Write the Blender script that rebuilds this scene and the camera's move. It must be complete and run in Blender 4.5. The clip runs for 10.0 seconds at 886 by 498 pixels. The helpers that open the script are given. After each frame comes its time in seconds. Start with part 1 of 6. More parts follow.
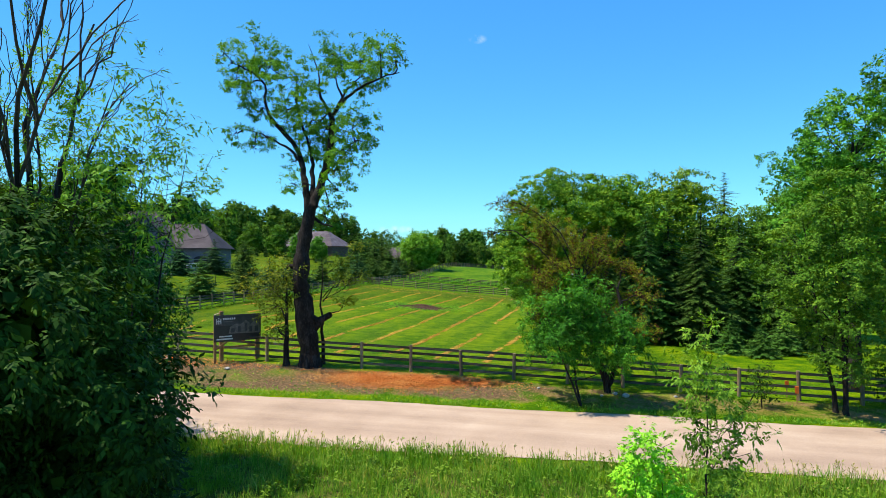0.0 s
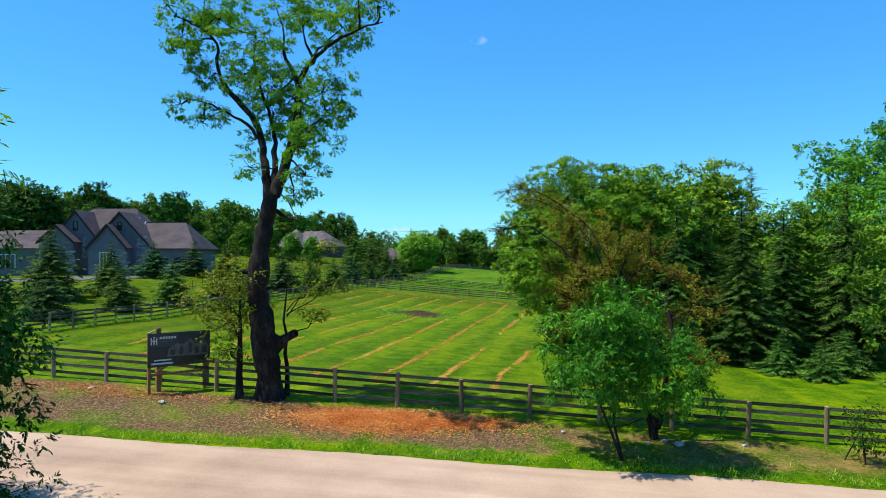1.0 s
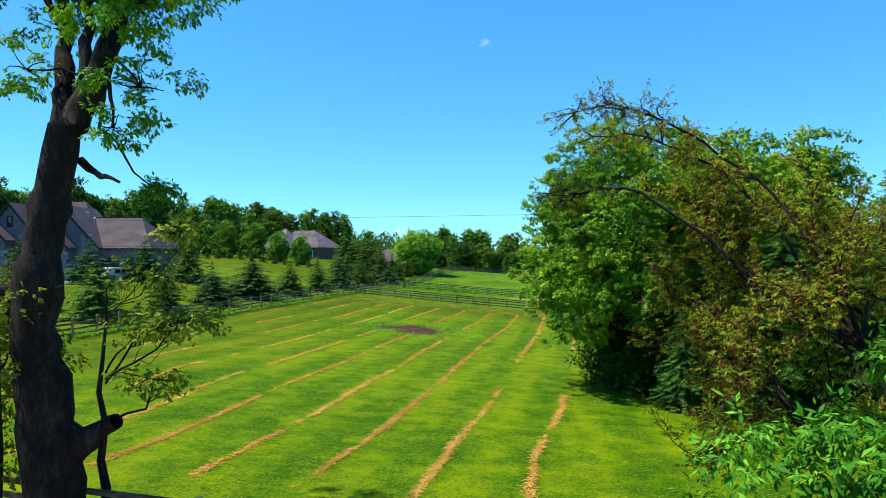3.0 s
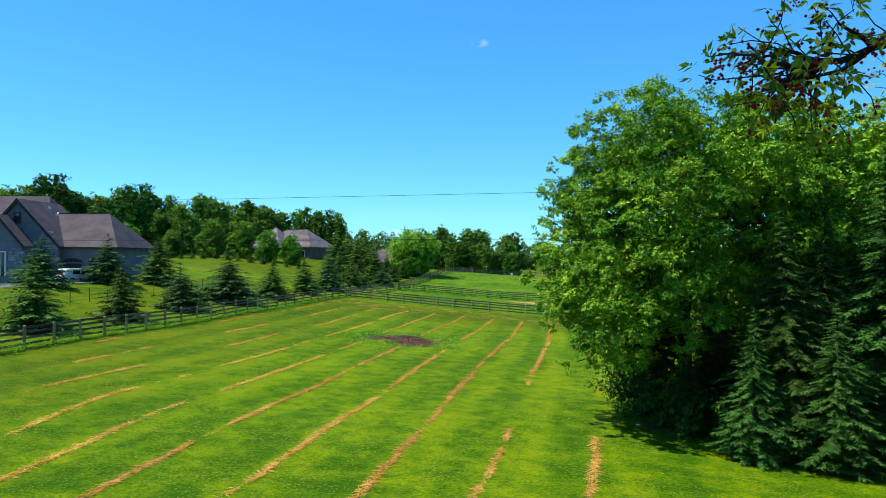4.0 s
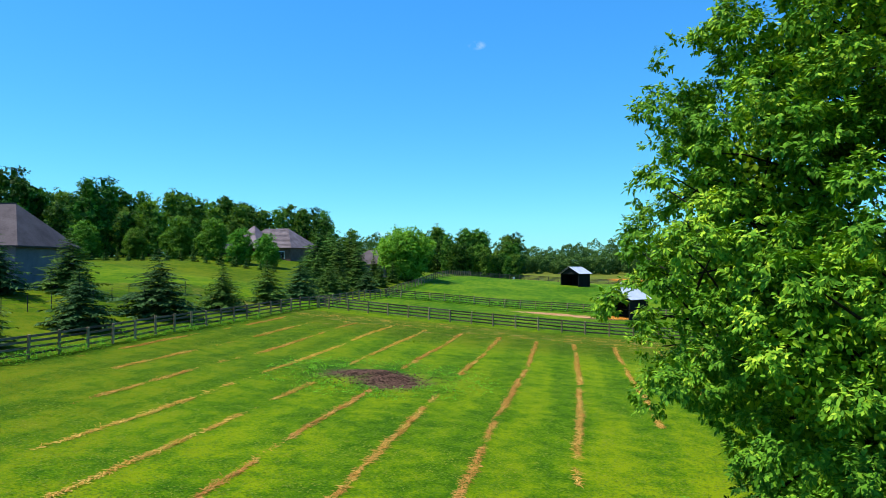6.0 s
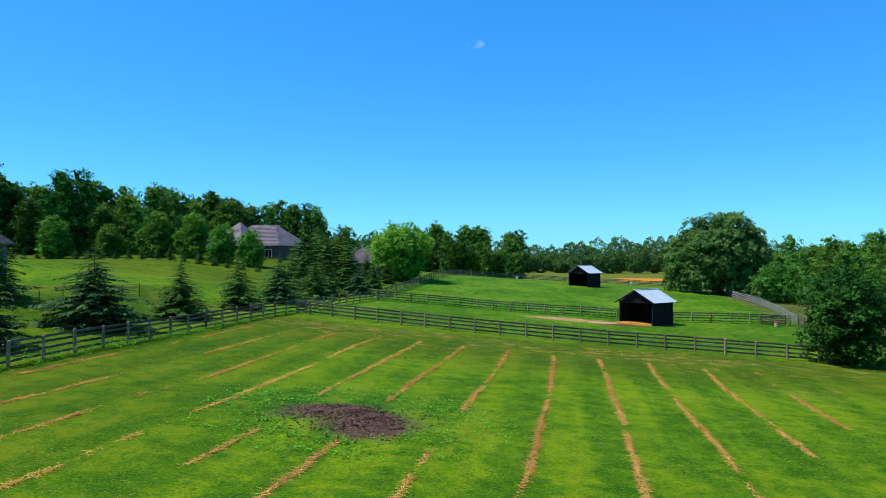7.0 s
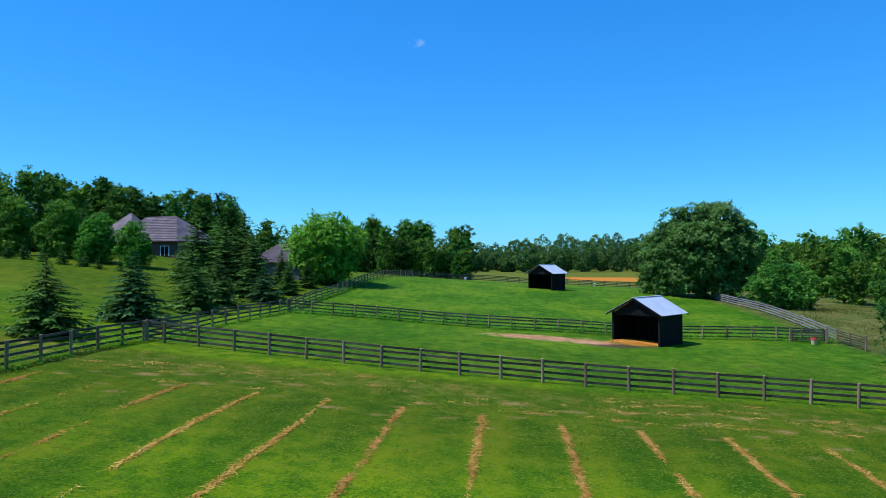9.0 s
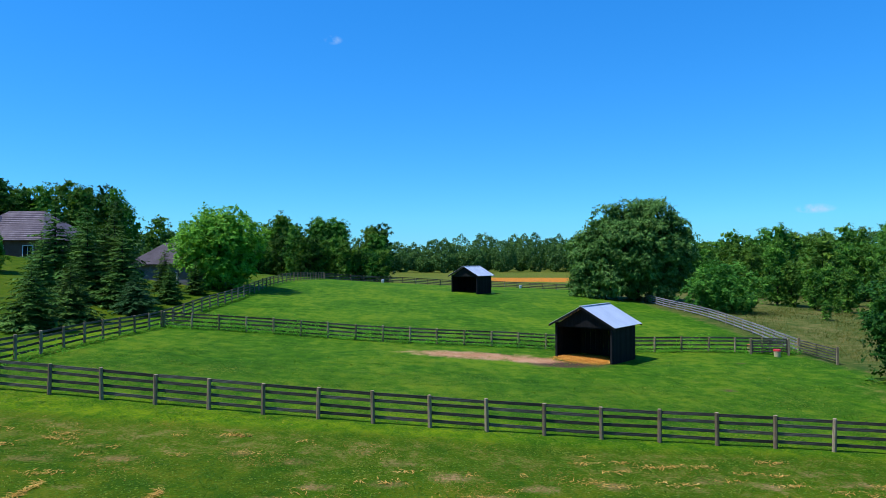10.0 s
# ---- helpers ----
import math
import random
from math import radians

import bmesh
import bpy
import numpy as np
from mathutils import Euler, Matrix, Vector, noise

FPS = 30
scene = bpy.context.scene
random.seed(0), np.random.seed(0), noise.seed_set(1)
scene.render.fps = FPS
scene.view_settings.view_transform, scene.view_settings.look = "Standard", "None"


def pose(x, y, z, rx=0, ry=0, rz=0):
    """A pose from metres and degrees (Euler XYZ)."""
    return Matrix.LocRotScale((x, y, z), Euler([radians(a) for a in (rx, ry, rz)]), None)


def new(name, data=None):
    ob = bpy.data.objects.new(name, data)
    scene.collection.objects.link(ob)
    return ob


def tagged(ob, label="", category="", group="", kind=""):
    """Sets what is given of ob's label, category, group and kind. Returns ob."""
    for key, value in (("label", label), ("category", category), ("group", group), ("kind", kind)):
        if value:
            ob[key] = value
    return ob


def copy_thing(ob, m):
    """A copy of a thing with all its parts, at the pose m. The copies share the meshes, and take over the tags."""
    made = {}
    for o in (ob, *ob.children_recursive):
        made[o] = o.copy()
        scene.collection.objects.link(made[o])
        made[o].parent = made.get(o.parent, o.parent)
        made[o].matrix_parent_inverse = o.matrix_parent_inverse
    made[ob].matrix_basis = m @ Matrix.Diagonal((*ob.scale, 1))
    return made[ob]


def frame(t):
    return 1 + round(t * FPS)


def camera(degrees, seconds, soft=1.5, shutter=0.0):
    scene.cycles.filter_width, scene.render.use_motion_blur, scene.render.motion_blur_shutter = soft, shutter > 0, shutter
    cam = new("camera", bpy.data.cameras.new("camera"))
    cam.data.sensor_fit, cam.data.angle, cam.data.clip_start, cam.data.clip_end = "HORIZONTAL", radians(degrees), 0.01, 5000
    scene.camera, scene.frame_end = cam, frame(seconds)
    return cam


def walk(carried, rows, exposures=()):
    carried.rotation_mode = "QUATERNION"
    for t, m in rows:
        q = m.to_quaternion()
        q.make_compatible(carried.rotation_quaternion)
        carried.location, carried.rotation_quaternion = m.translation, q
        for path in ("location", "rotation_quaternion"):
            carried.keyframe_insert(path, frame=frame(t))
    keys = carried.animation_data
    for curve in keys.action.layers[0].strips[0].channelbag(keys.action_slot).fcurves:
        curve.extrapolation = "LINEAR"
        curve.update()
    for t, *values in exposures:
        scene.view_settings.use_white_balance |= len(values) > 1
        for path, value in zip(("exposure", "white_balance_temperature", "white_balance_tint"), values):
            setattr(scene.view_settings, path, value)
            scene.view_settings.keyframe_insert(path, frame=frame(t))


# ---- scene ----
cam = camera(66.2, 10.0, soft=0.85)
METRES, EYE, TILT, LEAN, TURN = 98.0, 7.06, 0.0, 3.2, 11.0
ROWS = [
    (0.0, 0.0, 0.0, 0.0, -0.03, 0.58, -2.98),
    (0.5, 0.0009, 0.0405, 0.0004, -0.05, 0.63, -3.08),
    (1.0, 0.0021, 0.0856, 0.0009, 0.01, 0.66, -3.11),
    (1.5, 0.0029, 0.1282, 0.0012, 0.05, 0.7, -3.09),
    (2.0, 0.004, 0.1679, 0.0013, 0.39, 0.73, -2.91),
    (3.5, 0.0054, 0.2981, 0.0011, 0.09, 0.83, -3.32),
    (4.0, 0.0062, 0.3404, 0.0012, 0.05, 0.85, -3.3),
    (4.5, 0.0071, 0.3835, 0.0012, 0.05, 0.87, -3.26),
    (5.0, 0.0079, 0.4292, 0.0013, -0.02, 0.88, -3.26),
    (5.5, 0.0088, 0.4756, 0.0014, -0.08, 0.96, -3.3),
    (6.0, 0.01, 0.5229, 0.0015, -0.23, 1.05, -3.39),
    (7.5, 0.0124, 0.697, 0.0009, -0.35, 0.9, -3.32),
    (8.0, 0.0139, 0.7572, 0.001, -1.25, 0.92, -3.32),
    (8.5, 0.0165, 0.8203, 0.0012, -2.92, 0.98, -3.29),
    (9.0, 0.0207, 0.8811, 0.0012, -5.3, 1.12, -3.21),
    (9.5, 0.0275, 0.9419, 0.002, -8.33, 1.27, -3.1),
    (10.0, 0.0364, 0.9985, 0.0038, -12.25, 1.49, -3.04),
]
walk(cam, [(t, pose(0, 0, EYE, TILT, LEAN, TURN) @ pose(METRES * x, METRES * y, METRES * z, 90 + pitch, roll, yaw)) for t, x, y, z, yaw, pitch, roll in ROWS],
     exposures=((0.0, 0.58, 7000, 10), (1.0, 0.45, 6800, 10), (2.0, 0.5, 6900, 10), (3.4, 0.66, 7000, 10), (4.2, 0.52, 6750, 9), (6.0, 0.47, 6600, 9), (7.3, 0.19, 5850, 11), (10.0, 0.06, 5650, 14)))

# ---- world, sun ----
SUN_EL, SUN_AZ = radians(61), radians(103)      # azimuth counted from +y towards -x
sun_way = Vector((-math.sin(SUN_AZ) * math.cos(SUN_EL), math.cos(SUN_AZ) * math.cos(SUN_EL), math.sin(SUN_EL)))
world = bpy.data.worlds.new("sky")
scene.world = world
world.use_nodes = True
wn, wl = world.node_tree.nodes, world.node_tree.links
sky = wn.new("ShaderNodeTexSky")
sky.sky_type, sky.sun_disc = "NISHITA", False
sky.sun_elevation, sky.sun_rotation = SUN_EL, -SUN_AZ
sky.air_density, sky.dust_density, sky.ozone_density = 1.0, 0.1, 3.0
hsv = wn.new("ShaderNodeHueSaturation")
hsv.inputs["Saturation"].default_value = 1.6
soft_sky = wn.new("ShaderNodeGamma")
soft_sky.inputs[1].default_value = 0.6
wl.new(sky.outputs[0], soft_sky.inputs[0])
wl.new(soft_sky.outputs[0], hsv.inputs["Color"])
tint = wn.new("ShaderNodeMix")
tint.data_type, tint.blend_type = "RGBA", "MULTIPLY"
tint.inputs[0].default_value = 1.0
tint.inputs[7].default_value = (0.42, 1.05, 1.5, 1)
wl.new(hsv.outputs[0], tint.inputs[6])
last = tint.outputs[2]
geo_w = wn.new("ShaderNodeTexCoord")
puff = wn.new("ShaderNodeTexNoise")
puff.inputs["Scale"].default_value, puff.inputs["Detail"].default_value = 90.0, 5.0
wl.new(geo_w.outputs["Generated"], puff.inputs[0])


def sky_dot(v, gain):
    d = wn.new("ShaderNodeVectorMath")
    d.operation = "DOT_PRODUCT"
    d.inputs[1].default_value = [c * gain for c in v]
    wl.new(geo_w.outputs["Generated"], d.inputs[0])
    return d.outputs["Value"]


def sky_math(op, a, b):
    m = wn.new("ShaderNodeMath")
    m.operation = op
    for sock, v in zip(m.inputs, (a, b)):
        if isinstance(v, (int, float)):
            sock.default_value = v
        else:
            wl.new(v, sock)
    return m.outputs[0]


# wisps of cloud: a direction, and their width and height in radians
for c, wide, high, gain in (((-0.1317, 0.9430, 0.3040), 0.014, 0.007, 0.4), ((-0.2560, 0.9659, 0.0395), 0.03, 0.006, 0.8), ((0.4985, 0.8644, 0.0640), 0.026, 0.007, 0.8)):
    c = Vector(c).normalized()
    a = Vector((0, 0, 1)).cross(c).normalized()
    u = c.cross(a)
    e = sky_math("ADD", sky_math("POWER", sky_dot(a, 1 / wide), 2.0), sky_math("POWER", sky_dot(u, 1 / high), 2.0))
    m = sky_math("MULTIPLY", sky_math("MAXIMUM", sky_math("SUBTRACT", 1.0, e), 0.0), sky_math("GREATER_THAN", sky_dot(c, 1.0), 0.5))
    m = sky_math("MULTIPLY", m, sky_math("MULTIPLY", sky_math("MAXIMUM", sky_math("SUBTRACT", puff.outputs[0], 0.38), 0.0), 3.0 * gain))
    m = sky_math("MINIMUM", m, 1.0)
    blend = wn.new("ShaderNodeMix")
    blend.data_type = "RGBA"
    wl.new(m, blend.inputs[0])
    wl.new(last, blend.inputs[6])
    blend.inputs[7].default_value = (2.6, 3.3, 3.8, 1)
    last = blend.outputs[2]
wl.new(last, wn["Background"].inputs[0])
wn["Background"].inputs[1].default_value = 0.205
sun_data = bpy.data.lights.new("sun", "SUN")
sun_data.energy, sun_data.angle, sun_data.color = 5.0, radians(0.53), (1.0, 0.95, 0.86)
sun_lamp = new("sun", sun_data)
sun_lamp.matrix_world = Matrix.Translation((-40, 20, 60)) @ sun_way.to_track_quat("Z", "Y").to_matrix().to_4x4()

# ---- materials ----


def material(name, rough=0.8, metal=0.0):
    m = bpy.data.materials.new(name)
    m.use_nodes = True
    b = m.node_tree.nodes["Principled BSDF"]
    b.inputs["Roughness"].default_value, b.inputs["Metallic"].default_value = rough, metal
    return m, m.node_tree.nodes, m.node_tree.links, b


def noise_node(n, l, scale, detail=4.0, rough=0.6, stretch=None, coords="Object"):
    t = n.new("ShaderNodeTexNoise")
    t.inputs["Scale"].default_value, t.inputs["Detail"].default_value, t.inputs["Roughness"].default_value = scale, detail, rough
    c = n.new("ShaderNodeTexCoord")
    if stretch:
        mp = n.new("ShaderNodeMapping")
        mp.inputs["Scale"].default_value = stretch
        l.new(c.outputs[coords], mp.inputs[0])
        l.new(mp.outputs[0], t.inputs[0])
    else:
        l.new(c.outputs[coords], t.inputs[0])
    return t.outputs[0]


def ramp(n, l, fac, stops):
    r = n.new("ShaderNodeValToRGB")
    while len(r.color_ramp.elements) < len(stops):
        r.color_ramp.elements.new(0.5)
    for e, (p, c) in zip(r.color_ramp.elements, stops):
        e.position, e.color = p, (*c, 1)
    l.new(fac, r.inputs[0])
    return r.outputs[0]


def mix(n, l, fac, a, b, mode="MIX"):
    x = n.new("ShaderNodeMix")
    x.data_type, x.blend_type = "RGBA", mode
    for sock, v in ((x.inputs[0], fac), (x.inputs[6], a), (x.inputs[7], b)):
        if isinstance(v, (int, float)):
            sock.default_value = v
        elif isinstance(v, tuple):
            sock.default_value = (*v, 1)
        else:
            l.new(v, sock)
    return x.outputs[2]


def maths(n, l, op, a, b=0.0, clamp=False):
    x = n.new("ShaderNodeMath")
    x.operation, x.use_clamp = op, clamp
    for sock, v in zip(x.inputs, (a, b)):
        if isinstance(v, (int, float)):
            sock.default_value = v
        else:
            l.new(v, sock)
    return x.outputs[0]


def bump(n, l, b, height, strength, distance):
    x = n.new("ShaderNodeBump")
    x.inputs["Strength"].default_value, x.inputs["Distance"].default_value = strength, distance
    l.new(height, x.inputs["Height"])
    l.new(x.outputs[0], b.inputs["Normal"])


def surface(name, dark, mid, light, scale, rough=0.85, fine=8.0, metal=0.0, relief=0.4, depth=0.01, stretch=None, per=0.0):
    """A worn surface: broad patches and fine grain between three colours."""
    m, n, l, b = material(name, rough, metal)
    dark, mid, light = [tuple(0.8 * k for k in v) for v in (dark, mid, light)]
    b.inputs["Specular IOR Level"].default_value = 0.5 if rough < 0.5 else 0.1
    broad = noise_node(n, l, scale, 4, 0.6, stretch)
    grain = noise_node(n, l, scale * fine, 5, 0.7, stretch)
    f = maths(n, l, "ADD", maths(n, l, "MULTIPLY", broad, 0.55), maths(n, l, "MULTIPLY", grain, 0.45))
    c = ramp(n, l, f, ((0.32, dark), (0.5, mid), (0.68, light)))
    if per:
        info = n.new("ShaderNodeObjectInfo")
        h = n.new("ShaderNodeHueSaturation")
        l.new(c, h.inputs["Color"])
        l.new(maths(n, l, "ADD", maths(n, l, "MULTIPLY", info.outputs["Random"], 2 * per), 1 - per), h.inputs["Value"])
        c = h.outputs[0]
    l.new(c, b.inputs["Base Color"])
    bump(n, l, b, grain, relief, depth)
    return m


def leaf_material(name, dark, light, tip=None, through_light=0.42, gloss=0.58, patch=0.35):
    """Leaves: each one varies, clumps vary more broadly; some light passes through the blade."""
    m, n, l, b = material(name, gloss)
    geo = n.new("ShaderNodeNewGeometry")
    info = n.new("ShaderNodeObjectInfo")
    broad = noise_node(n, l, patch, 2, 0.5)
    f = maths(n, l, "ADD", maths(n, l, "MULTIPLY", geo.outputs["Random Per Island"], 0.55), maths(n, l, "SUBTRACT", maths(n, l, "MULTIPLY", broad, 1.1), 0.32))
    dark, light, tip = [None if v is None else (1.08 * v[0], 1.08 * v[1], 0.6 * v[2] + 0.055 * v[1]) for v in (dark, light, tip)]
    stops = ((0.1, dark), (0.85, light)) if tip is None else ((0.08, dark), (0.58, light), (0.88, tip))
    c = ramp(n, l, f, stops)
    h = n.new("ShaderNodeHueSaturation")
    l.new(c, h.inputs["Color"])
    l.new(maths(n, l, "ADD", maths(n, l, "MULTIPLY", info.outputs["Random"], 0.3), 0.85), h.inputs["Value"])
    l.new(maths(n, l, "ADD", maths(n, l, "MULTIPLY", info.outputs["Random"], 0.03), 0.485), h.inputs["Hue"])
    l.new(h.outputs[0], b.inputs["Base Color"])
    b.inputs["Specular IOR Level"].default_value = 0.06
    tr = n.new("ShaderNodeBsdfTranslucent")
    l.new(mix(n, l, 1.0, h.outputs[0], (1.25, 1.22, 0.35), "MULTIPLY"), tr.inputs[0])
    ms = n.new("ShaderNodeMixShader")
    ms.inputs[0].default_value = 0.62 * through_light
    l.new(b.outputs[0], ms.inputs[1])
    l.new(tr.outputs[0], ms.inputs[2])
    l.new(ms.outputs[0], n["Material Output"].inputs[0])
    return m


MAPLE = leaf_material("maple leaves", (0.026, 0.1, 0.004), (0.12, 0.28, 0.006), (0.4, 0.54, 0.014), 0.24, patch=0.5)
ELM = leaf_material("elm leaves", (0.034, 0.11, 0.006), (0.1, 0.25, 0.01), (0.25, 0.42, 0.02), 0.45)
COTTONWOOD = leaf_material("cottonwood leaves", (0.028, 0.1, 0.008), (0.09, 0.235, 0.014), (0.21, 0.38, 0.024), 0.34)
HAWTHORN = leaf_material("hawthorn leaves", (0.055, 0.125, 0.008), (0.22, 0.32, 0.014), (0.46, 0.5, 0.03), 0.85)
ASH = leaf_material("ash leaves", (0.014, 0.075, 0.006), (0.05, 0.2, 0.01), (0.16, 0.4, 0.02))
CRAB = leaf_material("crab apple leaves", (0.045, 0.09, 0.008), (0.14, 0.21, 0.012), (0.38, 0.36, 0.025), 0.36)
DRY_BLADE = leaf_material("dry grass blades", (0.06, 0.095, 0.018), (0.13, 0.135, 0.035), (0.27, 0.2, 0.075), 0.3, 0.8, 0.3)
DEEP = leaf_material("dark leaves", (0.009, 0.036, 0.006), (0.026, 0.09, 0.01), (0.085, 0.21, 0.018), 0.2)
WOODS = leaf_material("wood leaves", (0.022, 0.075, 0.012), (0.08, 0.19, 0.02), (0.2, 0.34, 0.03), 0.32, patch=0.2)
# aerial haze is mixed into these leaf colours: paler and bluer
HAZED_LEAF = leaf_material("distant leaves paled by haze", (0.03, 0.078, 0.026), (0.075, 0.15, 0.045), (0.14, 0.23, 0.06), 0.2, patch=0.1)
PALE = leaf_material("pale leaves", (0.07, 0.17, 0.014), (0.15, 0.31, 0.02), (0.25, 0.41, 0.03))
WILLOW = leaf_material("willow leaves", (0.032, 0.085, 0.02), (0.08, 0.175, 0.04), (0.2, 0.33, 0.1), 0.26)
LIME = leaf_material("lime shrub leaves", (0.14, 0.32, 0.008), (0.3, 0.56, 0.01), (0.42, 0.65, 0.02), 0.4)
NEEDLE = leaf_material("spruce needles", (0.015, 0.05, 0.011), (0.042, 0.11, 0.021), (0.1, 0.21, 0.045), 0.13, 0.7)
YOUNG_NEEDLE = leaf_material("young spruce needles", (0.024, 0.065, 0.012), (0.055, 0.125, 0.018), (0.12, 0.22, 0.04), 0.16, 0.7)
BLUE_NEEDLE = leaf_material("blue spruce needles", (0.016, 0.05, 0.016), (0.036, 0.092, 0.034), (0.075, 0.15, 0.06), 0.1, 0.7)
GRASS_BLADE = leaf_material("grass blades", (0.08, 0.2, 0.012), (0.17, 0.34, 0.02), (0.42, 0.42, 0.12), 0.42, 0.6, 0.5)
MOWN = leaf_material("mown grass", (0.045, 0.12, 0.003), (0.1, 0.2, 0.005), (0.2, 0.24, 0.03), 0.4, 0.8, 0.3)
SEED_GRASS = leaf_material("seed heads", (0.25, 0.2, 0.09), (0.42, 0.34, 0.17), (0.5, 0.42, 0.24), 0.3, 0.7)
STRAW = leaf_material("cut hay", (0.34, 0.16, 0.045), (0.55, 0.3, 0.1), (0.7, 0.45, 0.19), 0.25, 0.9, 0.8)
CHIPS = leaf_material("wood chips", (0.36, 0.09, 0.028), (0.58, 0.2, 0.065), (0.7, 0.4, 0.2), 0.12, 0.9, 0.6)
BEDDING = leaf_material("bedding straw", (0.42, 0.16, 0.035), (0.6, 0.26, 0.065), (0.7, 0.38, 0.13), 0.2, 0.9, 0.8)
RED_LEAF = leaf_material("red leaves", (0.09, 0.01, 0.02), (0.18, 0.02, 0.03), None, 0.2)
FRUIT = leaf_material("reddish fruit", (0.085, 0.016, 0.024), (0.24, 0.042, 0.045), None, 0.0, 0.5)
BARK = surface("bark", (0.01, 0.008, 0.007), (0.03, 0.024, 0.02), (0.085, 0.074, 0.064), 3.0, 0.95, 5.0, relief=1.0, depth=0.05, stretch=(1, 1, 0.35))
TWIG = surface("twigs", (0.04, 0.03, 0.025), (0.08, 0.06, 0.045), (0.13, 0.1, 0.08), 6.0, 0.9)
FENCE = surface("weathered black fence boards", (0.03, 0.025, 0.017), (0.085, 0.074, 0.053), (0.3, 0.275, 0.22), 1.3, 0.6, 9.0, relief=0.4, depth=0.004, stretch=(0.4, 3, 3), per=0.5)
POST = surface("weathered fence posts", (0.12, 0.085, 0.045), (0.29, 0.215, 0.125), (0.46, 0.37, 0.24), 1.6, 0.85, 8.0, relief=0.5, depth=0.006, stretch=(3, 3, 0.4), per=0.35)
POST_TOP = surface("bare post tops", (0.3, 0.2, 0.12), (0.5, 0.36, 0.23), (0.62, 0.49, 0.35), 6.0, 0.9)
PALE_RAIL = surface("greyed bare rails", (0.16, 0.15, 0.14), (0.28, 0.27, 0.26), (0.42, 0.41, 0.4), 1.5, 0.8, 8.0, stretch=(0.4, 3, 3), per=0.2)
LUMBER = surface("raw lumber", (0.2, 0.1, 0.04), (0.34, 0.19, 0.08), (0.45, 0.28, 0.13), 2.0, 0.8, 8.0, stretch=(4, 4, 0.5))
BLACK_BOARD = surface("black shed boards", (0.008, 0.008, 0.008), (0.014, 0.014, 0.014), (0.03, 0.029, 0.028), 1.5, 0.7, 8.0, stretch=(4, 4, 0.4), per=0.3)
TIN = surface("galvanised sheet roof", (0.62, 0.66, 0.7), (0.78, 0.81, 0.84), (0.9, 0.92, 0.95), 0.8, 0.38, 10.0, metal=0.3, relief=0.1)
STUCCO = surface("grey stucco", (0.12, 0.122, 0.135), (0.165, 0.168, 0.182), (0.21, 0.212, 0.225), 0.8, 0.9, 12.0, relief=0.3)
STONE = surface("field stone", (0.09, 0.09, 0.1), (0.21, 0.21, 0.22), (0.4, 0.4, 0.4), 1.2, 0.9, 4.0, relief=0.6, depth=0.03, per=0.3)
SHINGLE = surface("brown roof shingles", (0.062, 0.05, 0.053), (0.105, 0.086, 0.09), (0.15, 0.128, 0.13), 0.5, 0.9, 14.0, relief=0.5, depth=0.015)
SLATE = surface("grey tile roof", (0.11, 0.088, 0.095), (0.2, 0.16, 0.17), (0.32, 0.27, 0.28), 0.6, 0.8, 9.0, relief=0.5, depth=0.03, per=0.15)
TRIM = surface("dark trim", (0.02, 0.02, 0.02), (0.035, 0.033, 0.032), (0.06, 0.055, 0.05), 2.0, 0.6)
WHITE = surface("white paint", (0.68, 0.68, 0.68), (0.78, 0.78, 0.78), (0.84, 0.84, 0.84), 2.0, 0.5)
ASPHALT = surface("asphalt drive", (0.1, 0.1, 0.105), (0.14, 0.14, 0.145), (0.19, 0.19, 0.19), 0.4, 0.9, 30.0)
BRICK = surface("brown brick wall", (0.1, 0.06, 0.045), (0.17, 0.1, 0.075), (0.24, 0.16, 0.12), 1.0, 0.9, 8.0)
WIRE = surface("black cable", (0.008, 0.008, 0.008), (0.014, 0.014, 0.014), (0.02, 0.02, 0.02), 2.0, 0.6)
ROCK = surface("pale rock", (0.35, 0.32, 0.28), (0.5, 0.47, 0.42), (0.64, 0.6, 0.55), 2.0, 0.9, 5.0, relief=0.7, depth=0.03)
ORANGE = surface("orange plastic", (0.62, 0.1, 0.02), (0.75, 0.15, 0.03), (0.82, 0.2, 0.05), 4.0, 0.5)
BOARD_BLACK = surface("black sign face", (0.012, 0.012, 0.014), (0.02, 0.02, 0.022), (0.035, 0.035, 0.036), 1.0, 0.4)
BOARD_GREY = surface("grey picture on sign", (0.06, 0.058, 0.056), (0.14, 0.13, 0.12), (0.3, 0.28, 0.26), 6.0, 0.45)
BOARD_DIM = surface("dim picture on sign", (0.024, 0.024, 0.027), (0.045, 0.045, 0.05), (0.08, 0.08, 0.085), 1.2, 0.45)
CAR_WHITE = surface("white car paint", (0.74, 0.75, 0.76), (0.78, 0.79, 0.8), (0.82, 0.83, 0.84), 1.0, 0.25)
RED_PAINT = surface("red lens", (0.3, 0.01, 0.01), (0.4, 0.015, 0.015), (0.5, 0.03, 0.03), 4.0, 0.3)
TYRE = surface("tyre rubber", (0.015, 0.015, 0.015), (0.025, 0.025, 0.025), (0.04, 0.04, 0.04), 5.0, 0.9)
RIM = surface("wheel rim", (0.4, 0.4, 0.41), (0.5, 0.5, 0.51), (0.6, 0.6, 0.61), 5.0, 0.35, metal=0.8)
GLASS, _gn, _gl, _gb = material("dark window glass", 0.06)
_gb.inputs["Base Color"].default_value = (0.012, 0.014, 0.018, 1)

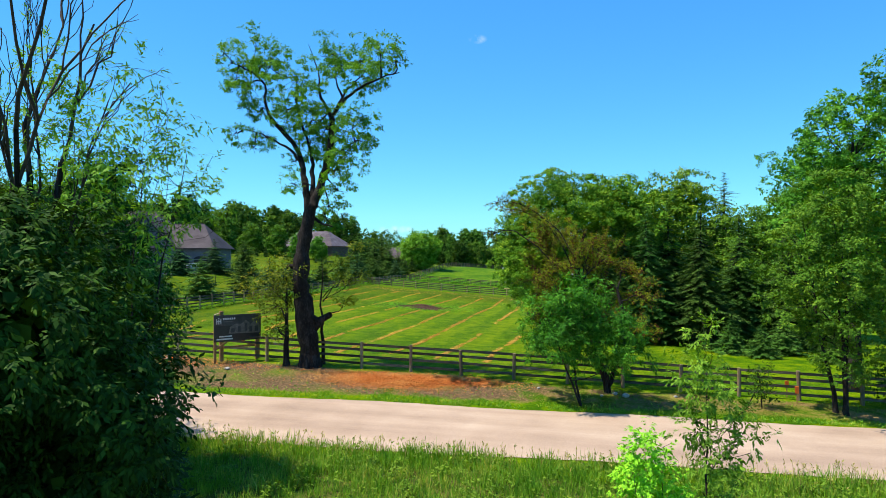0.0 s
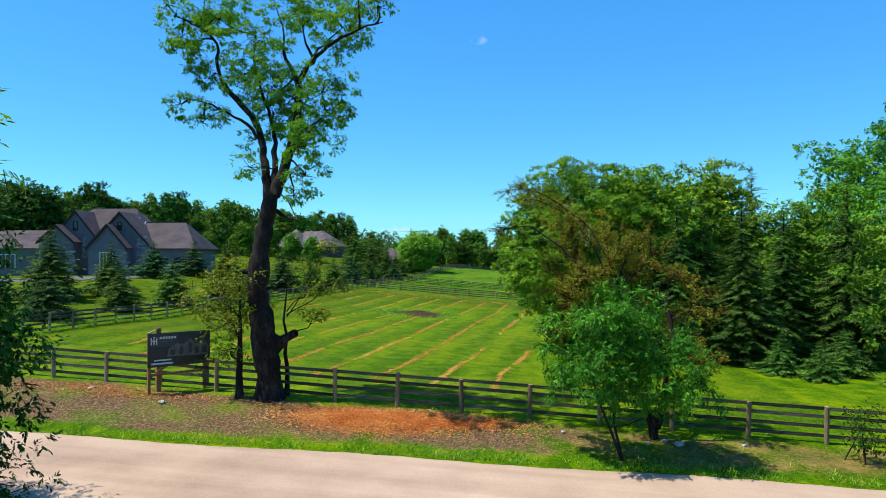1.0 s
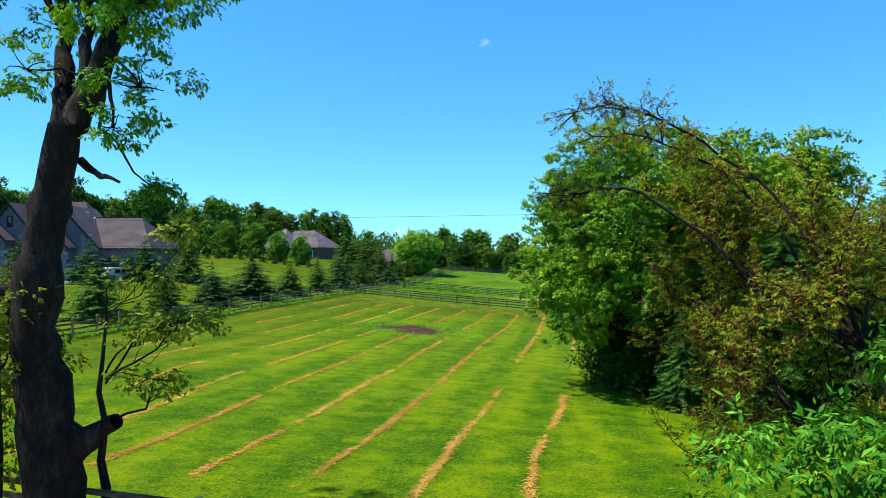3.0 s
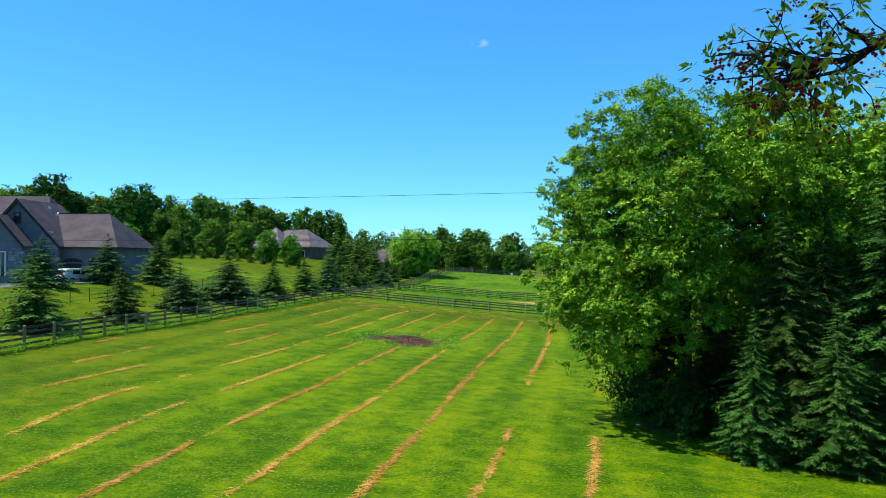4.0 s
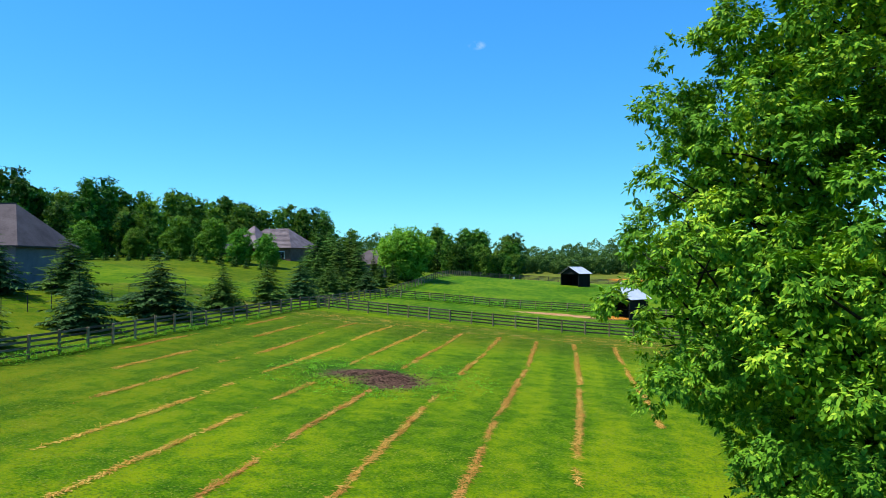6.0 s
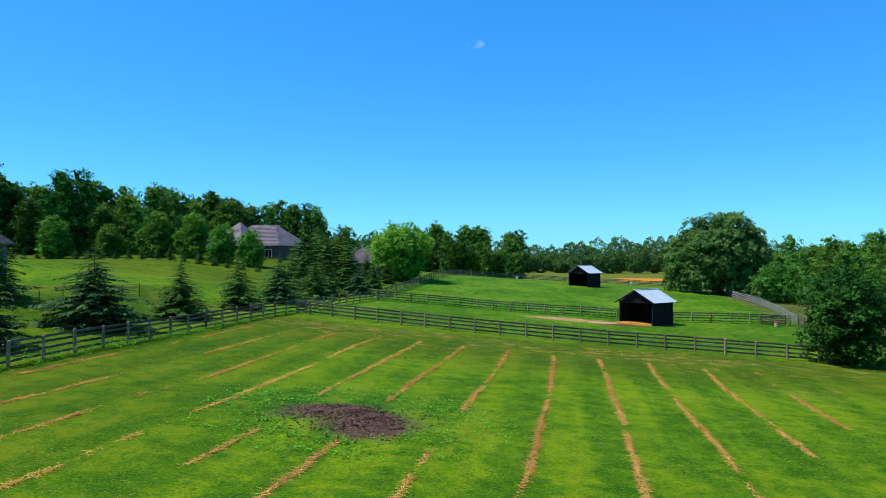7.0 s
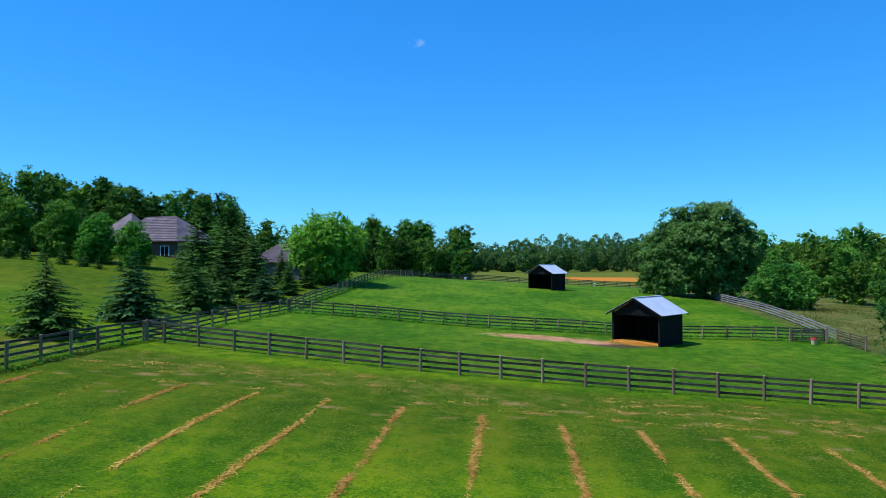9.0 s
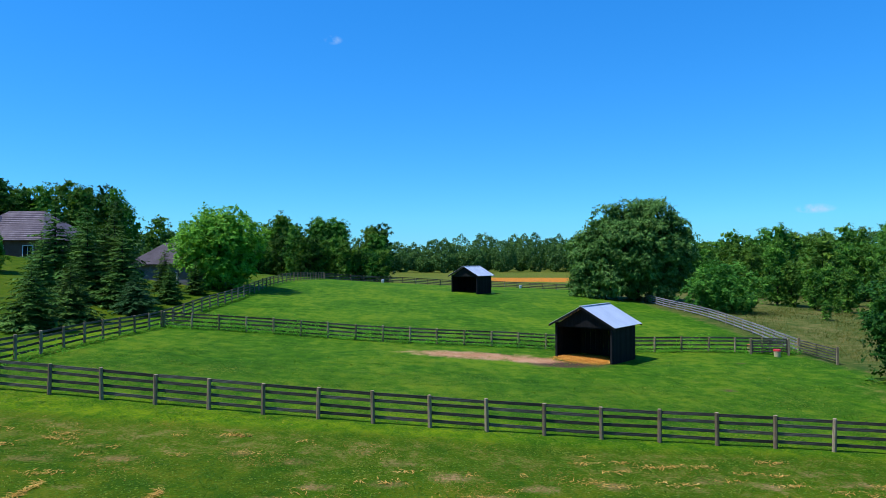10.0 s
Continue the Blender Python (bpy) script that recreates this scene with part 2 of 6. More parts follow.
# ---- ground shape ----
_ky = np.array([-60, 10, 23.5, 25.5, 32.5, 36.2, 40, 55, 66, 100, 127, 157, 190, 207, 240, 300, 420, 1800.0])
_ka = np.array([-1.2, -1.05, -0.75, -0.5, -0.42, 0.1, 0.1, -0.3, -0.55, -1.2, -1.25, -1.05, 0.6, 1.35, 1.1, -1.2, -1.0, 8.0])
_ks = np.array([-0.01, -0.015, -0.022, -0.024, -0.026, -0.045, -0.042, -0.03, -0.03, -0.045, -0.05, -0.042, -0.04, -0.04, -0.035, -0.02, 0, 0.0])
_fy = np.arange(-60, 1800, 0.5)
_g = np.exp(-0.5 * (np.arange(-10, 11) / 3.0) ** 2)
_g /= _g.sum()
_fa = np.convolve(np.pad(np.interp(_fy, _ky, _ka), 10, mode="edge"), _g, mode="valid")
_fs = np.convolve(np.pad(np.interp(_fy, _ky, _ks), 10, mode="edge"), _g, mode="valid")


def smooth(a, b, v):
    t = np.clip((v - a) / (b - a), 0, 1)
    return t * t * (3 - 2 * t)


def ground_z(x, y):
    x, y = np.asarray(x, float), np.asarray(y, float)
    xc = np.clip(x, -85, 60)
    z = np.interp(y, _fy, _fa) + np.interp(y, _fy, _fs) * np.where(xc > 0, xc * (1 - 0.6 * smooth(129, 142, y) * (1 - smooth(180, 196, y))), xc)
    z = z + 0.0005 * np.minimum(xc, 0) ** 2 * smooth(38, 62, y) * (1 - 0.6 * smooth(260, 400, y))
    z = z + 1.7 * smooth(-43, -58, x) * smooth(60, 90, y) * (1 - smooth(125, 165, y))
    z = z - np.maximum(z - 4.3, 0) * smooth(-50, -60, x) * smooth(58, 76, y) * (1 - smooth(122, 150, y))   # level yard by the house
    return z + 0.05 * np.sin(x * 0.31 + 1.3) * np.sin(y * 0.27) * smooth(36, 60, y)


def gz(x, y):
    return float(ground_z(x, y))


# ---- mesh helpers ----


def link_mesh(name, bm, mat, parent=None, label="", shade=False):
    me = bpy.data.meshes.new(name)
    bm.to_mesh(me)
    bm.free()
    for m in mat if isinstance(mat, (list, tuple)) else (mat,):
        me.materials.append(m)
    if shade:
        me.polygons.foreach_set("use_smooth", [True] * len(me.polygons))
    ob = new(name, me)
    ob.parent = parent
    if label:
        tagged(ob, label)
    return ob


def part(name, bm, mat, parent, label="", shade=False):
    """One mesh object under a thing or a part."""
    return link_mesh(name, bm, mat, parent, label, shade)


def arrays(name, verts, faces, mat, parent=None, label="", shade=False):
    """One mesh object from an (n, 3) array and an (m, 4) or (m, 3) array."""
    me = bpy.data.meshes.new(name)
    faces = np.asarray(faces, np.int32)
    k = faces.shape[1]
    me.vertices.add(len(verts))
    me.vertices.foreach_set("co", np.asarray(verts, np.float32).ravel())
    me.loops.add(faces.size)
    me.loops.foreach_set("vertex_index", faces.ravel())
    me.polygons.add(len(faces))
    me.polygons.foreach_set("loop_start", np.arange(0, faces.size, k, dtype=np.int32))
    if shade:
        me.polygons.foreach_set("use_smooth", np.ones(len(faces), bool))
    me.update(calc_edges=True)
    me.materials.append(mat)
    ob = new(name, me)
    ob.parent = parent
    if label:
        tagged(ob, label)
    return ob


def box(bm, lo, hi, m=None, bevel=0.0):
    s = [b - a for a, b in zip(lo, hi)]
    c = [(a + b) / 2 for a, b in zip(lo, hi)]
    t = Matrix.Translation(c) @ Matrix.Diagonal((*s, 1))
    made = bmesh.ops.create_cube(bm, size=1, matrix=(m @ t) if m else t)["verts"]
    if bevel:
        edges = list({e for v in made for e in v.link_edges})
        bmesh.ops.bevel(bm, geom=edges, offset=bevel, segments=1, affect="EDGES")
    return made


def boxed(lo, hi, m=None, bevel=0.0):
    bm = bmesh.new()
    box(bm, lo, hi, m, bevel)
    return bm


def prism(bm, outline, a, b, axis="y"):
    """Push a closed outline of (u, z) from a to b along an axis."""
    def place(u, w, z):
        return (u, w, z) if axis == "y" else (w, u, z)
    r0 = [bm.verts.new(place(u, a, z)) for u, z in outline]
    r1 = [bm.verts.new(place(u, b, z)) for u, z in outline]
    n = len(outline)
    for i in range(n):
        bm.faces.new((r0[i], r0[(i + 1) % n], r1[(i + 1) % n], r1[i]))
    bm.faces.new(r0[::-1])
    bm.faces.new(r1)
    bmesh.ops.recalc_face_normals(bm, faces=bm.faces)


def empty(name, x, y, z=None, turn=0.0, label="", category="", group="", kind=""):
    ob = new(name)
    ob.matrix_world = pose(x, y, gz(x, y) if z is None else z, 0, 0, turn)
    return tagged(ob, label, category, group, kind)


class Tubes:
    """Tapered, bent limbs gathered into one mesh."""

    def __init__(self):
        self.v, self.f, self.n = [], [], 0

    def limb(self, pts, radii, sides=6):
        pts = np.asarray(pts, float)
        radii = np.asarray(radii, float)
        d = np.gradient(pts, axis=0)
        d /= np.linalg.norm(d, axis=1)[:, None] + 1e-9
        ref = np.where(np.abs(d[:, 2:3]) > 0.9, np.array([[1.0, 0, 0]]), np.array([[0, 0, 1.0]]))
        a = np.cross(d, ref)
        a /= np.linalg.norm(a, axis=1)[:, None] + 1e-9
        b = np.cross(d, a)
        ang = np.linspace(0, 2 * np.pi, sides, endpoint=False)
        ring = pts[:, None] + radii[:, None, None] * (np.cos(ang)[None, :, None] * a[:, None] + np.sin(ang)[None, :, None] * b[:, None])
        k = len(pts)
        idx = self.n + np.arange(k * sides).reshape(k, sides)
        q = np.stack([idx[:-1], np.roll(idx[:-1], -1, 1), np.roll(idx[1:], -1, 1), idx[1:]], -1).reshape(-1, 4)
        self.v.append(ring.reshape(-1, 3))
        self.f.append(q)
        self.n += k * sides

    def make(self, name, mat, parent, label=""):
        return arrays(name, np.concatenate(self.v), np.concatenate(self.f), mat, parent, label, True)


def bend(a, b, rng, sag=0.1, k=6):
    a, b = np.asarray(a, float), np.asarray(b, float)
    t = np.linspace(0, 1, k)[:, None]
    d = np.linalg.norm(b - a)
    off = rng.normal(0, sag * d, 3)
    wob = rng.normal(0, 0.03 * d, (k, 3)) * np.sin(t * np.pi)
    return a + (b - a) * t + off * np.sin(t * np.pi) + wob


def blades(P, way, up, length, width):
    """Leaf blades: bent kites at P that run along way and face up. Returns vertices and quads."""
    n = len(P)
    way = way / (np.linalg.norm(way, axis=1)[:, None] + 1e-9)
    side = np.cross(way, up)
    side /= np.linalg.norm(side, axis=1)[:, None] + 1e-9
    nrm = np.cross(side, way)
    L, W = np.broadcast_to(length, n)[:, None], np.broadcast_to(width, n)[:, None]
    v = np.stack([P, P + way * L * 0.45 + side * W * 0.5 - nrm * L * 0.05, P + way * L - nrm * L * 0.16, P + way * L * 0.45 - side * W * 0.5 - nrm * L * 0.05], 1)
    return v.reshape(-1, 3), np.arange(4 * n).reshape(n, 4)


def unit(rng, n):
    v = rng.normal(0, 1, (n, 3))
    return v / np.linalg.norm(v, axis=1)[:, None]


def sprays(rng, centres, outward, per, spread, size, aspect=0.55, droop=0.3, leaflets=5, pinnate=0.0):
    """Loose sprays round the given centres: each twig end carries a fan (or a feather) of leaflets."""
    k = max(1, per // leaflets)
    C = np.repeat(centres, k, 0)
    O = np.repeat(outward, k, 0)
    n = len(C)
    P = C + unit(rng, n) * spread * rng.random((n, 1)) ** 0.5 * np.array([1, 1, 0.65])
    way = O * 0.7 + unit(rng, n) * 0.9 + np.array([0, 0, -droop * 0.6])
    way /= np.linalg.norm(way, axis=1)[:, None]
    up = unit(rng, n) * 0.45 + np.array([0, 0, 0.85]) + O * 0.7
    side = np.cross(way, up)
    side /= np.linalg.norm(side, axis=1)[:, None] + 1e-9
    rep = lambda m: np.repeat(m, leaflets, 0)
    j = np.tile(np.arange(leaflets), n)
    ang = (j - (leaflets - 1) / 2) * (2.6 / leaflets) + rng.normal(0, 0.22, n * leaflets)
    along = (1 - np.abs(j - (leaflets - 1) / 2) / (leaflets / 2)) * pinnate * size + rng.normal(0, 0.1, n * leaflets) * size
    W = rep(way) * np.cos(ang)[:, None] + rep(side) * np.sin(ang)[:, None] + np.array([0, 0, -droop]) * rng.uniform(0.2, 1.0, (n * leaflets, 1))
    L = size * rng.uniform(0.6, 1.25, n * leaflets)
    return blades(rep(P) + rep(way) * along[:, None], W, rep(up) + rng.normal(0, 0.25, (n * leaflets, 3)), L, L * aspect)


def crown_points(rng, lobes, per_area, ragged=0.25, inner=0.25):
    """Places of sprays on and in lumpy lobes of (x, y, z, rx, ry, rz): mostly near their outside."""
    out, way, which = [], [], []
    L = np.array(lobes, float)
    for i, (x, y, z, a, b, c) in enumerate(L):
        area = 4 * np.pi * ((a * b) ** 1.6 / 3 + (a * c) ** 1.6 / 3 + (b * c) ** 1.6 / 3) ** (1 / 1.6)
        n = max(6, int(area * per_area))
        d = unit(rng, n)
        s = np.where(rng.random(n) < inner, rng.uniform(0.45, 0.85, n), rng.uniform(0.85, 1.0 + ragged, n))
        lump = 1 + 0.16 * np.sin(d[:, 0] * 5 + i) * np.sin(d[:, 1] * 6 + 2 * i) + 0.12 * np.sin(d[:, 2] * 9 + i)
        p = L[i, :3] + d * L[i, 3:] * (s * lump)[:, None]
        keep = np.ones(n, bool)
        for j in range(len(L)):
            if j != i:
                keep &= (((p - L[j, :3]) / L[j, 3:]) ** 2).sum(1) > 0.42
        out.append(p[keep])
        way.append(d[keep])
        which.append(np.full(keep.sum(), i))
    return np.concatenate(out), np.concatenate(way), np.concatenate(which)


def tufted(rng, pts, out, m, r):
    """Turn each place into a small domed tuft of m places, open below."""
    n = len(pts)
    d = unit(rng, n * m)
    o = np.repeat(out, m, 0) + np.array([0, 0, 0.6])
    d = np.where(((d * o).sum(1) < -0.15)[:, None], -d, d)
    q = np.repeat(r * rng.uniform(0.6, 1.35, n), m)[:, None]
    return np.repeat(pts, m, 0) + d * q * rng.uniform(0.7, 1.05, (n * m, 1)) * np.array([1, 1, 0.62]), d


def broadleaf(name, x, y, height, lobes, leaf, label, category="tree", trunk=0.25, per_area=3.0, per=14, size=0.14, spread=0.35, seed=1, group="",
              bark=None, twigs=5, droop=0.3, aspect=0.55, split=0.35, ragged=0.25, inner=0.25, lean=(0, 0), stems=1, z=None, leaflets=5, pinnate=0.6, tuft=0.0, m=8, core=0.0, core_size=0.5, limb_sides=6):
    """A broad-leaved tree: trunk and limbs, and a crown of leaf sprays in uneven lobes (given about the tree's foot)."""
    rng = np.random.default_rng(seed)
    root = empty(name, x, y, z, label=label, category=category, group=group)
    pts, out, which = crown_points(rng, lobes, per_area, ragged, inner)
    tubes = Tubes()
    L = np.array(lobes, float)
    top = np.array([lean[0], lean[1], height * 0.8])
    for s in range(stems):
        foot = np.array([0, 0, -0.3]) + (np.array([rng.normal(0, 0.35), rng.normal(0, 0.35), 0]) if stems > 1 else 0)
        tip = top + (np.array([rng.normal(0, height * 0.1), rng.normal(0, height * 0.1), 0]) if stems > 1 else 0)
        k = 9
        t = np.linspace(0, 1, k)
        stem = foot + (tip - foot) * t[:, None] + rng.normal(0, height * 0.008, (k, 3)) * np.sin(t * np.pi)[:, None]
        rad = trunk * (1 - 0.88 * t) * np.where(t < 0.06, 1.35, 1.0) / (stems ** 0.5)
        tubes.limb(stem, rad, 9)
        for i in range(s, len(L), stems):
            h = min(0.92, max(0.12, (L[i, 2] - 0.35 * np.hypot(L[i, 0], L[i, 1])) / (height * 0.8) * (1 - split * 0.3)))
            a = foot + (tip - foot) * h
            r0 = trunk * (1 - 0.88 * h) * 0.55 / (stems ** 0.5)
            path = bend(a, L[i, :3], rng, 0.07, 7)
            tubes.limb(path, np.linspace(r0, r0 * 0.35, 7), limb_sides)
            mine = np.where(which == i)[0]
            if len(mine):
                for j in rng.choice(mine, min(twigs, len(mine)), replace=False):
                    s0 = path[rng.integers(2, 7)]
                    tubes.limb(bend(s0, pts[j], rng, 0.08, 5), np.linspace(r0 * 0.35, max(0.006, r0 * 0.08), 5), 4)
    tubes.make("trunk", bark or BARK, root)
    if tuft:
        pts, out = tufted(rng, pts, out, m, tuft)
    v, f = sprays(rng, pts, out, per, spread, size, aspect, droop, leaflets, pinnate)
    if core:
        # added broad blades deep in the crown, to block light and darken it
        P = []
        for lobe in L:
            k = max(4, int(core * 12.6 * (lobe[3] * lobe[4] * lobe[5]) ** (2 / 3)))
            P.append(lobe[:3] + unit(rng, k) * lobe[3:] * rng.uniform(0.2, 0.66, (k, 1)))
        P = np.concatenate(P)
        w, g = blades(P, unit(rng, len(P)), unit(rng, len(P)), core_size * rng.uniform(0.7, 1.2, len(P)), core_size * 0.8)
        f = np.concatenate([f, g + len(v)])
        v = np.concatenate([v, w])
    arrays("crown", v, f, leaf, root)
    return root


def lumps(rng, n, w, z0, z1, flat=1.0, top_narrow=0.45, r=0.34):
    """Lobes for a common round crown of width w between z0 and z1."""
    out = []
    for i in range(n):
        t = (i + 0.5) / n
        z = z0 + (z1 - z0) * t
        reach = (w / 2) * (math.sin(math.pi * (0.12 + 0.76 * t)) ** 0.8) * (1 - top_narrow * max(0, t - 0.5))
        a = i * 2.4 + rng.uniform(-0.4, 0.4)
        d = reach * rng.uniform(0.35, 0.72)
        rr = w * r * rng.uniform(0.75, 1.1) * (1 - 0.35 * max(0, t - 0.6))
        out.append((d * math.cos(a), d * math.sin(a), z, rr, rr, rr * 0.8 * flat))
    return out


def conifer(name, x, y, height, width, leaf, label, seed=1, group="", rows=26, arms=13, dense=9, size=0.34, start=0.05, category="spruce tree", z=None, droop=0.28, bare=0.0, taper=0.9, fans=(-1, 0, 1), slim=0.36, fringe=0.16):
    """A conifer: a straight stem with tiers of drooping boughs, each set with flat needle sprays."""
    rng = np.random.default_rng(seed)
    root = empty(name, x, y, z, turn=rng.uniform(0, 360), label=label, category=category, group=group)
    tubes = Tubes()
    tubes.limb([(0, 0, -0.2), (0, 0, height * 0.5), (0, 0, height * 0.99)], [height * 0.018 + 0.03, height * 0.011, 0.008], 7)
    P, W, U, S = [], [], [], []
    for i in range(rows):
        t = i / (rows - 1)
        zc = height * (start + (1 - start) * t ** 0.92)
        reach = width / 2 * (1 - t) ** taper * (0.82 + 0.18 * min(1.0, 6 * t + 0.3)) * rng.uniform(0.8, 1.1) + 0.04
        lop = rng.uniform(0, 7)
        n = max(4, int(arms * (0.4 + 0.6 * (1 - t))))
        a0 = rng.uniform(0, 7)
        for j in range(n):
            a = a0 + j * 2 * np.pi / n + rng.normal(0, 0.16)
            r = reach * rng.uniform(0.62, 1.18) * (1 + 0.16 * math.sin(2 * a + lop))
            d = np.array([math.cos(a), math.sin(a), 0])
            sag = droop * r * rng.uniform(0.6, 1.3)
            k = max(3, int(dense * r / (width / 2) + 2))
            s = np.linspace(max(bare, 0.12), 1, k)
            p = np.outer(s * r, d)
            p[:, 2] = zc + rng.normal(0, height * 0.016) - sag * s ** 1.5 + 0.2 * sag * s ** 4 + (0.25 * r * s if t > 0.8 else 0)
            side = np.array([-d[1], d[0], 0])
            for sg in fans:
                P.append(p + rng.normal(0, 0.03 * size, p.shape))
                W.append(d * (1.0 - 0.25 * abs(sg)) + side * sg * 0.85 + np.array([0, 0, -0.22]) + rng.normal(0, 0.16, p.shape))
                U.append(np.array([0, 0, 1.0]) + rng.normal(0, 0.3, p.shape))
                S.append((size + fringe * r * abs(sg)) * rng.uniform(0.7, 1.25, k) * (0.5 + 0.5 * (1 - t)) * (1 - 0.3 * s))
            if t < 0.75 and j % 3 == 0:
                tubes.limb(p[:: max(1, k // 3)], np.linspace(0.012 * height ** 0.5, 0.004, len(p[:: max(1, k // 3)])), 4)
    tubes.make("trunk", BARK, root)
    U = np.concatenate(U)
    v, f = blades(np.concatenate(P), np.concatenate(W), U, np.concatenate(S), np.concatenate(S) * slim)
    arrays("needle_crown", v, f, leaf, root)
    return root


def again(ob, x, y, s=1.0, turn=0.0, z=None, label=""):
    c = copy_thing(ob, pose(x, y, gz(x, y) if z is None else z, 0, 0, turn) @ Matrix.Diagonal((s, s, s * random.uniform(0.92, 1.08), 1)))
    if label:
        c["label"] = label
    return c

# ---- ground: one sheet to the horizon ----


def lines(spans):
    out = []
    for a, b, step in spans:
        out.append(np.arange(a, b, step))
    return np.concatenate(out)


gx = lines(((-1500, -300, 100), (-300, -110, 10), (-110, -46, 2.0), (-46, 26, 0.5), (26, 70, 2.0), (70, 300, 10), (300, 1501, 100)))
gy = lines(((-300, -20, 20), (-20, 8, 2.0), (8, 60, 0.5), (60, 172, 0.6), (172, 260, 2.0), (260, 700, 10), (700, 1800, 100)))
GX, GY = np.meshgrid(gx, gy)
rg = np.random.default_rng(5)
wob = np.sin(GX * 0.9) * 0.4 + np.sin(GX * 0.37 + 1) * 0.6 + np.sin(GX * 2.3 + 2) * 0.2


def blob(cx, cy, rx, ry):
    return np.clip(1.25 - np.sqrt(((GX - cx) / rx) ** 2 + ((GY - cy) / ry) ** 2), 0, 1)


mulch = np.maximum.reduce([blob(-10.2, 35.4, 5.0, 2.0), blob(-7.0, 36.2, 4.0, 1.5), blob(-22, 36.2, 5.5, 0.9) * 0.5])
dry = np.maximum.reduce([smooth(33.0, 33.8, GY + 0.2 * wob - 0.05 * np.clip(GX, -45, 30)) * (1 - smooth(36.6, 38.0, GY + 0.4 * wob)) * (0.42 + 0.3 * smooth(-6, 4, GX) + 0.12 * np.sin(GX * 1.3) * np.sin(GY * 2.1)),
                         smooth(117, 121, GY + wob) * (1 - smooth(124.5, 126.8, GY)) * 0.42, blob(-2, 66, 5, 3) * 0.5,
                         np.clip(np.sin(GX * 1.1 + 1.7 * np.sin(GY * 0.9)) * np.sin(GY * 2.9 + 0.8 * np.sin(GX * 0.7)) - 0.42, 0, 1) * 1.7 * smooth(112, 116, GY) * (1 - smooth(122, 125, GY)) * (np.abs(GX + 14) < 27),
                         blob(-3.0, 104, 4, 8) * 0.35, blob(4, 110, 6, 10) * 0.4, blob(15, 138, 6, 9) * 0.5])
soil = np.maximum.reduce([blob(-21.6, 91.2, 3.9, 2.9), blob(-19.4, 89.8, 3.4, 3.6), blob(-4.6, 148.8, 5.0, 2.4), blob(-1.6, 65.5, 2.4, 1.8) * 0.8, blob(2.5, 36.0, 4, 1.0) * 0.7, blob(4, 140, 1.4, 0.7) * 0.8, blob(10, 151, 1.6, 0.8) * 0.7,
                          smooth(34.6 - 1.3 * smooth(-31, -27, GX) * (1 - smooth(-14, -11, GX)), 35.4 - 1.3 * smooth(-31, -27, GX) * (1 - smooth(-14, -11, GX)), GY + 0.3 * wob) * (1 - smooth(37.2, 38.2, GY + 0.3 * wob)) * 0.36])
sand = np.maximum(blob(-11.6, 151.2, 7.6, 2.6), blob(-7.0, 150.4, 4.0, 2.2))
lush = np.maximum.reduce([blob(-21.5, 93, 8.5, 5.5), smooth(128, 131, GY) * (1 - smooth(250, 270, GY)) * (GX > -40) * 0.8, (GX < -41) * (GY > 40) * 0.2])
band = np.sin((GX + 38.2 + 0.25 * np.sin(GY * 0.13)) * 2 * np.pi / 3.75 + 0.4)
mown = np.tanh(2.2 * band) * smooth(40, 44, GY) * (1 - smooth(116, 120, GY)) * (np.abs(GX + 15) < 26)
olive = np.maximum.reduce([0.8 * smooth(-16, -36, GX + 2 * wob) * smooth(40, 60, GY) * (1 - smooth(118, 126, GY)), (GX < -41) * (GY > 40) * (0.45 + 0.5 * smooth(130, 160, GY)), smooth(100, 116, GY) * (1 - smooth(125, 127, GY)) * 0.9])
bank = smooth(33.2, 34.0, GY + 0.25 * wob - 0.05 * np.clip(GX, -45, 30)) * (1 - smooth(36.9, 37.8, GY + 0.3 * wob)) * (0.8 - 0.35 * smooth(-6, 2, GX) + 0.2 * np.sin(GX * 1.1 + 0.6 * np.sin(GY * 2)) * np.sin(GY * 1.9 + GX * 0.4)) * (GX > -60) * (GX < 40)
meadow = smooth(285, 300, GY) * (GX > -80)
flowers = smooth(340, 352, GY + 2 * wob) * (1 - smooth(385, 405, GY)) * smooth(0, 14, GX) * (1 - smooth(90, 120, GX))
wild = np.maximum(smooth(24.6, 23.6, GY + 0.3 * wob), smooth(14, 20, GX) * smooth(128, 140, GY) * (1 - smooth(280, 300, GY)))
mounds = blob(-20.5, 90.8, 2.6, 2.4) ** 1.5 * (0.36 + 0.14 * np.sin(GX * 4.1) * np.sin(GY * 3.7))
GZ = ground_z(GX, GY) + mounds
ny, nx = GX.shape
idx = np.arange(ny * nx).reshape(ny, nx)
quads = np.stack([idx[:-1, :-1], idx[:-1, 1:], idx[1:, 1:], idx[1:, :-1]], -1).reshape(-1, 4)

GRASS, n, l, b = material("pasture grass", 0.9)
b.inputs["Specular IOR Level"].default_value = 0.04


def attribute(n, name):
    a = n.new("ShaderNodeAttribute")
    a.attribute_name = name
    return a.outputs["Fac"]


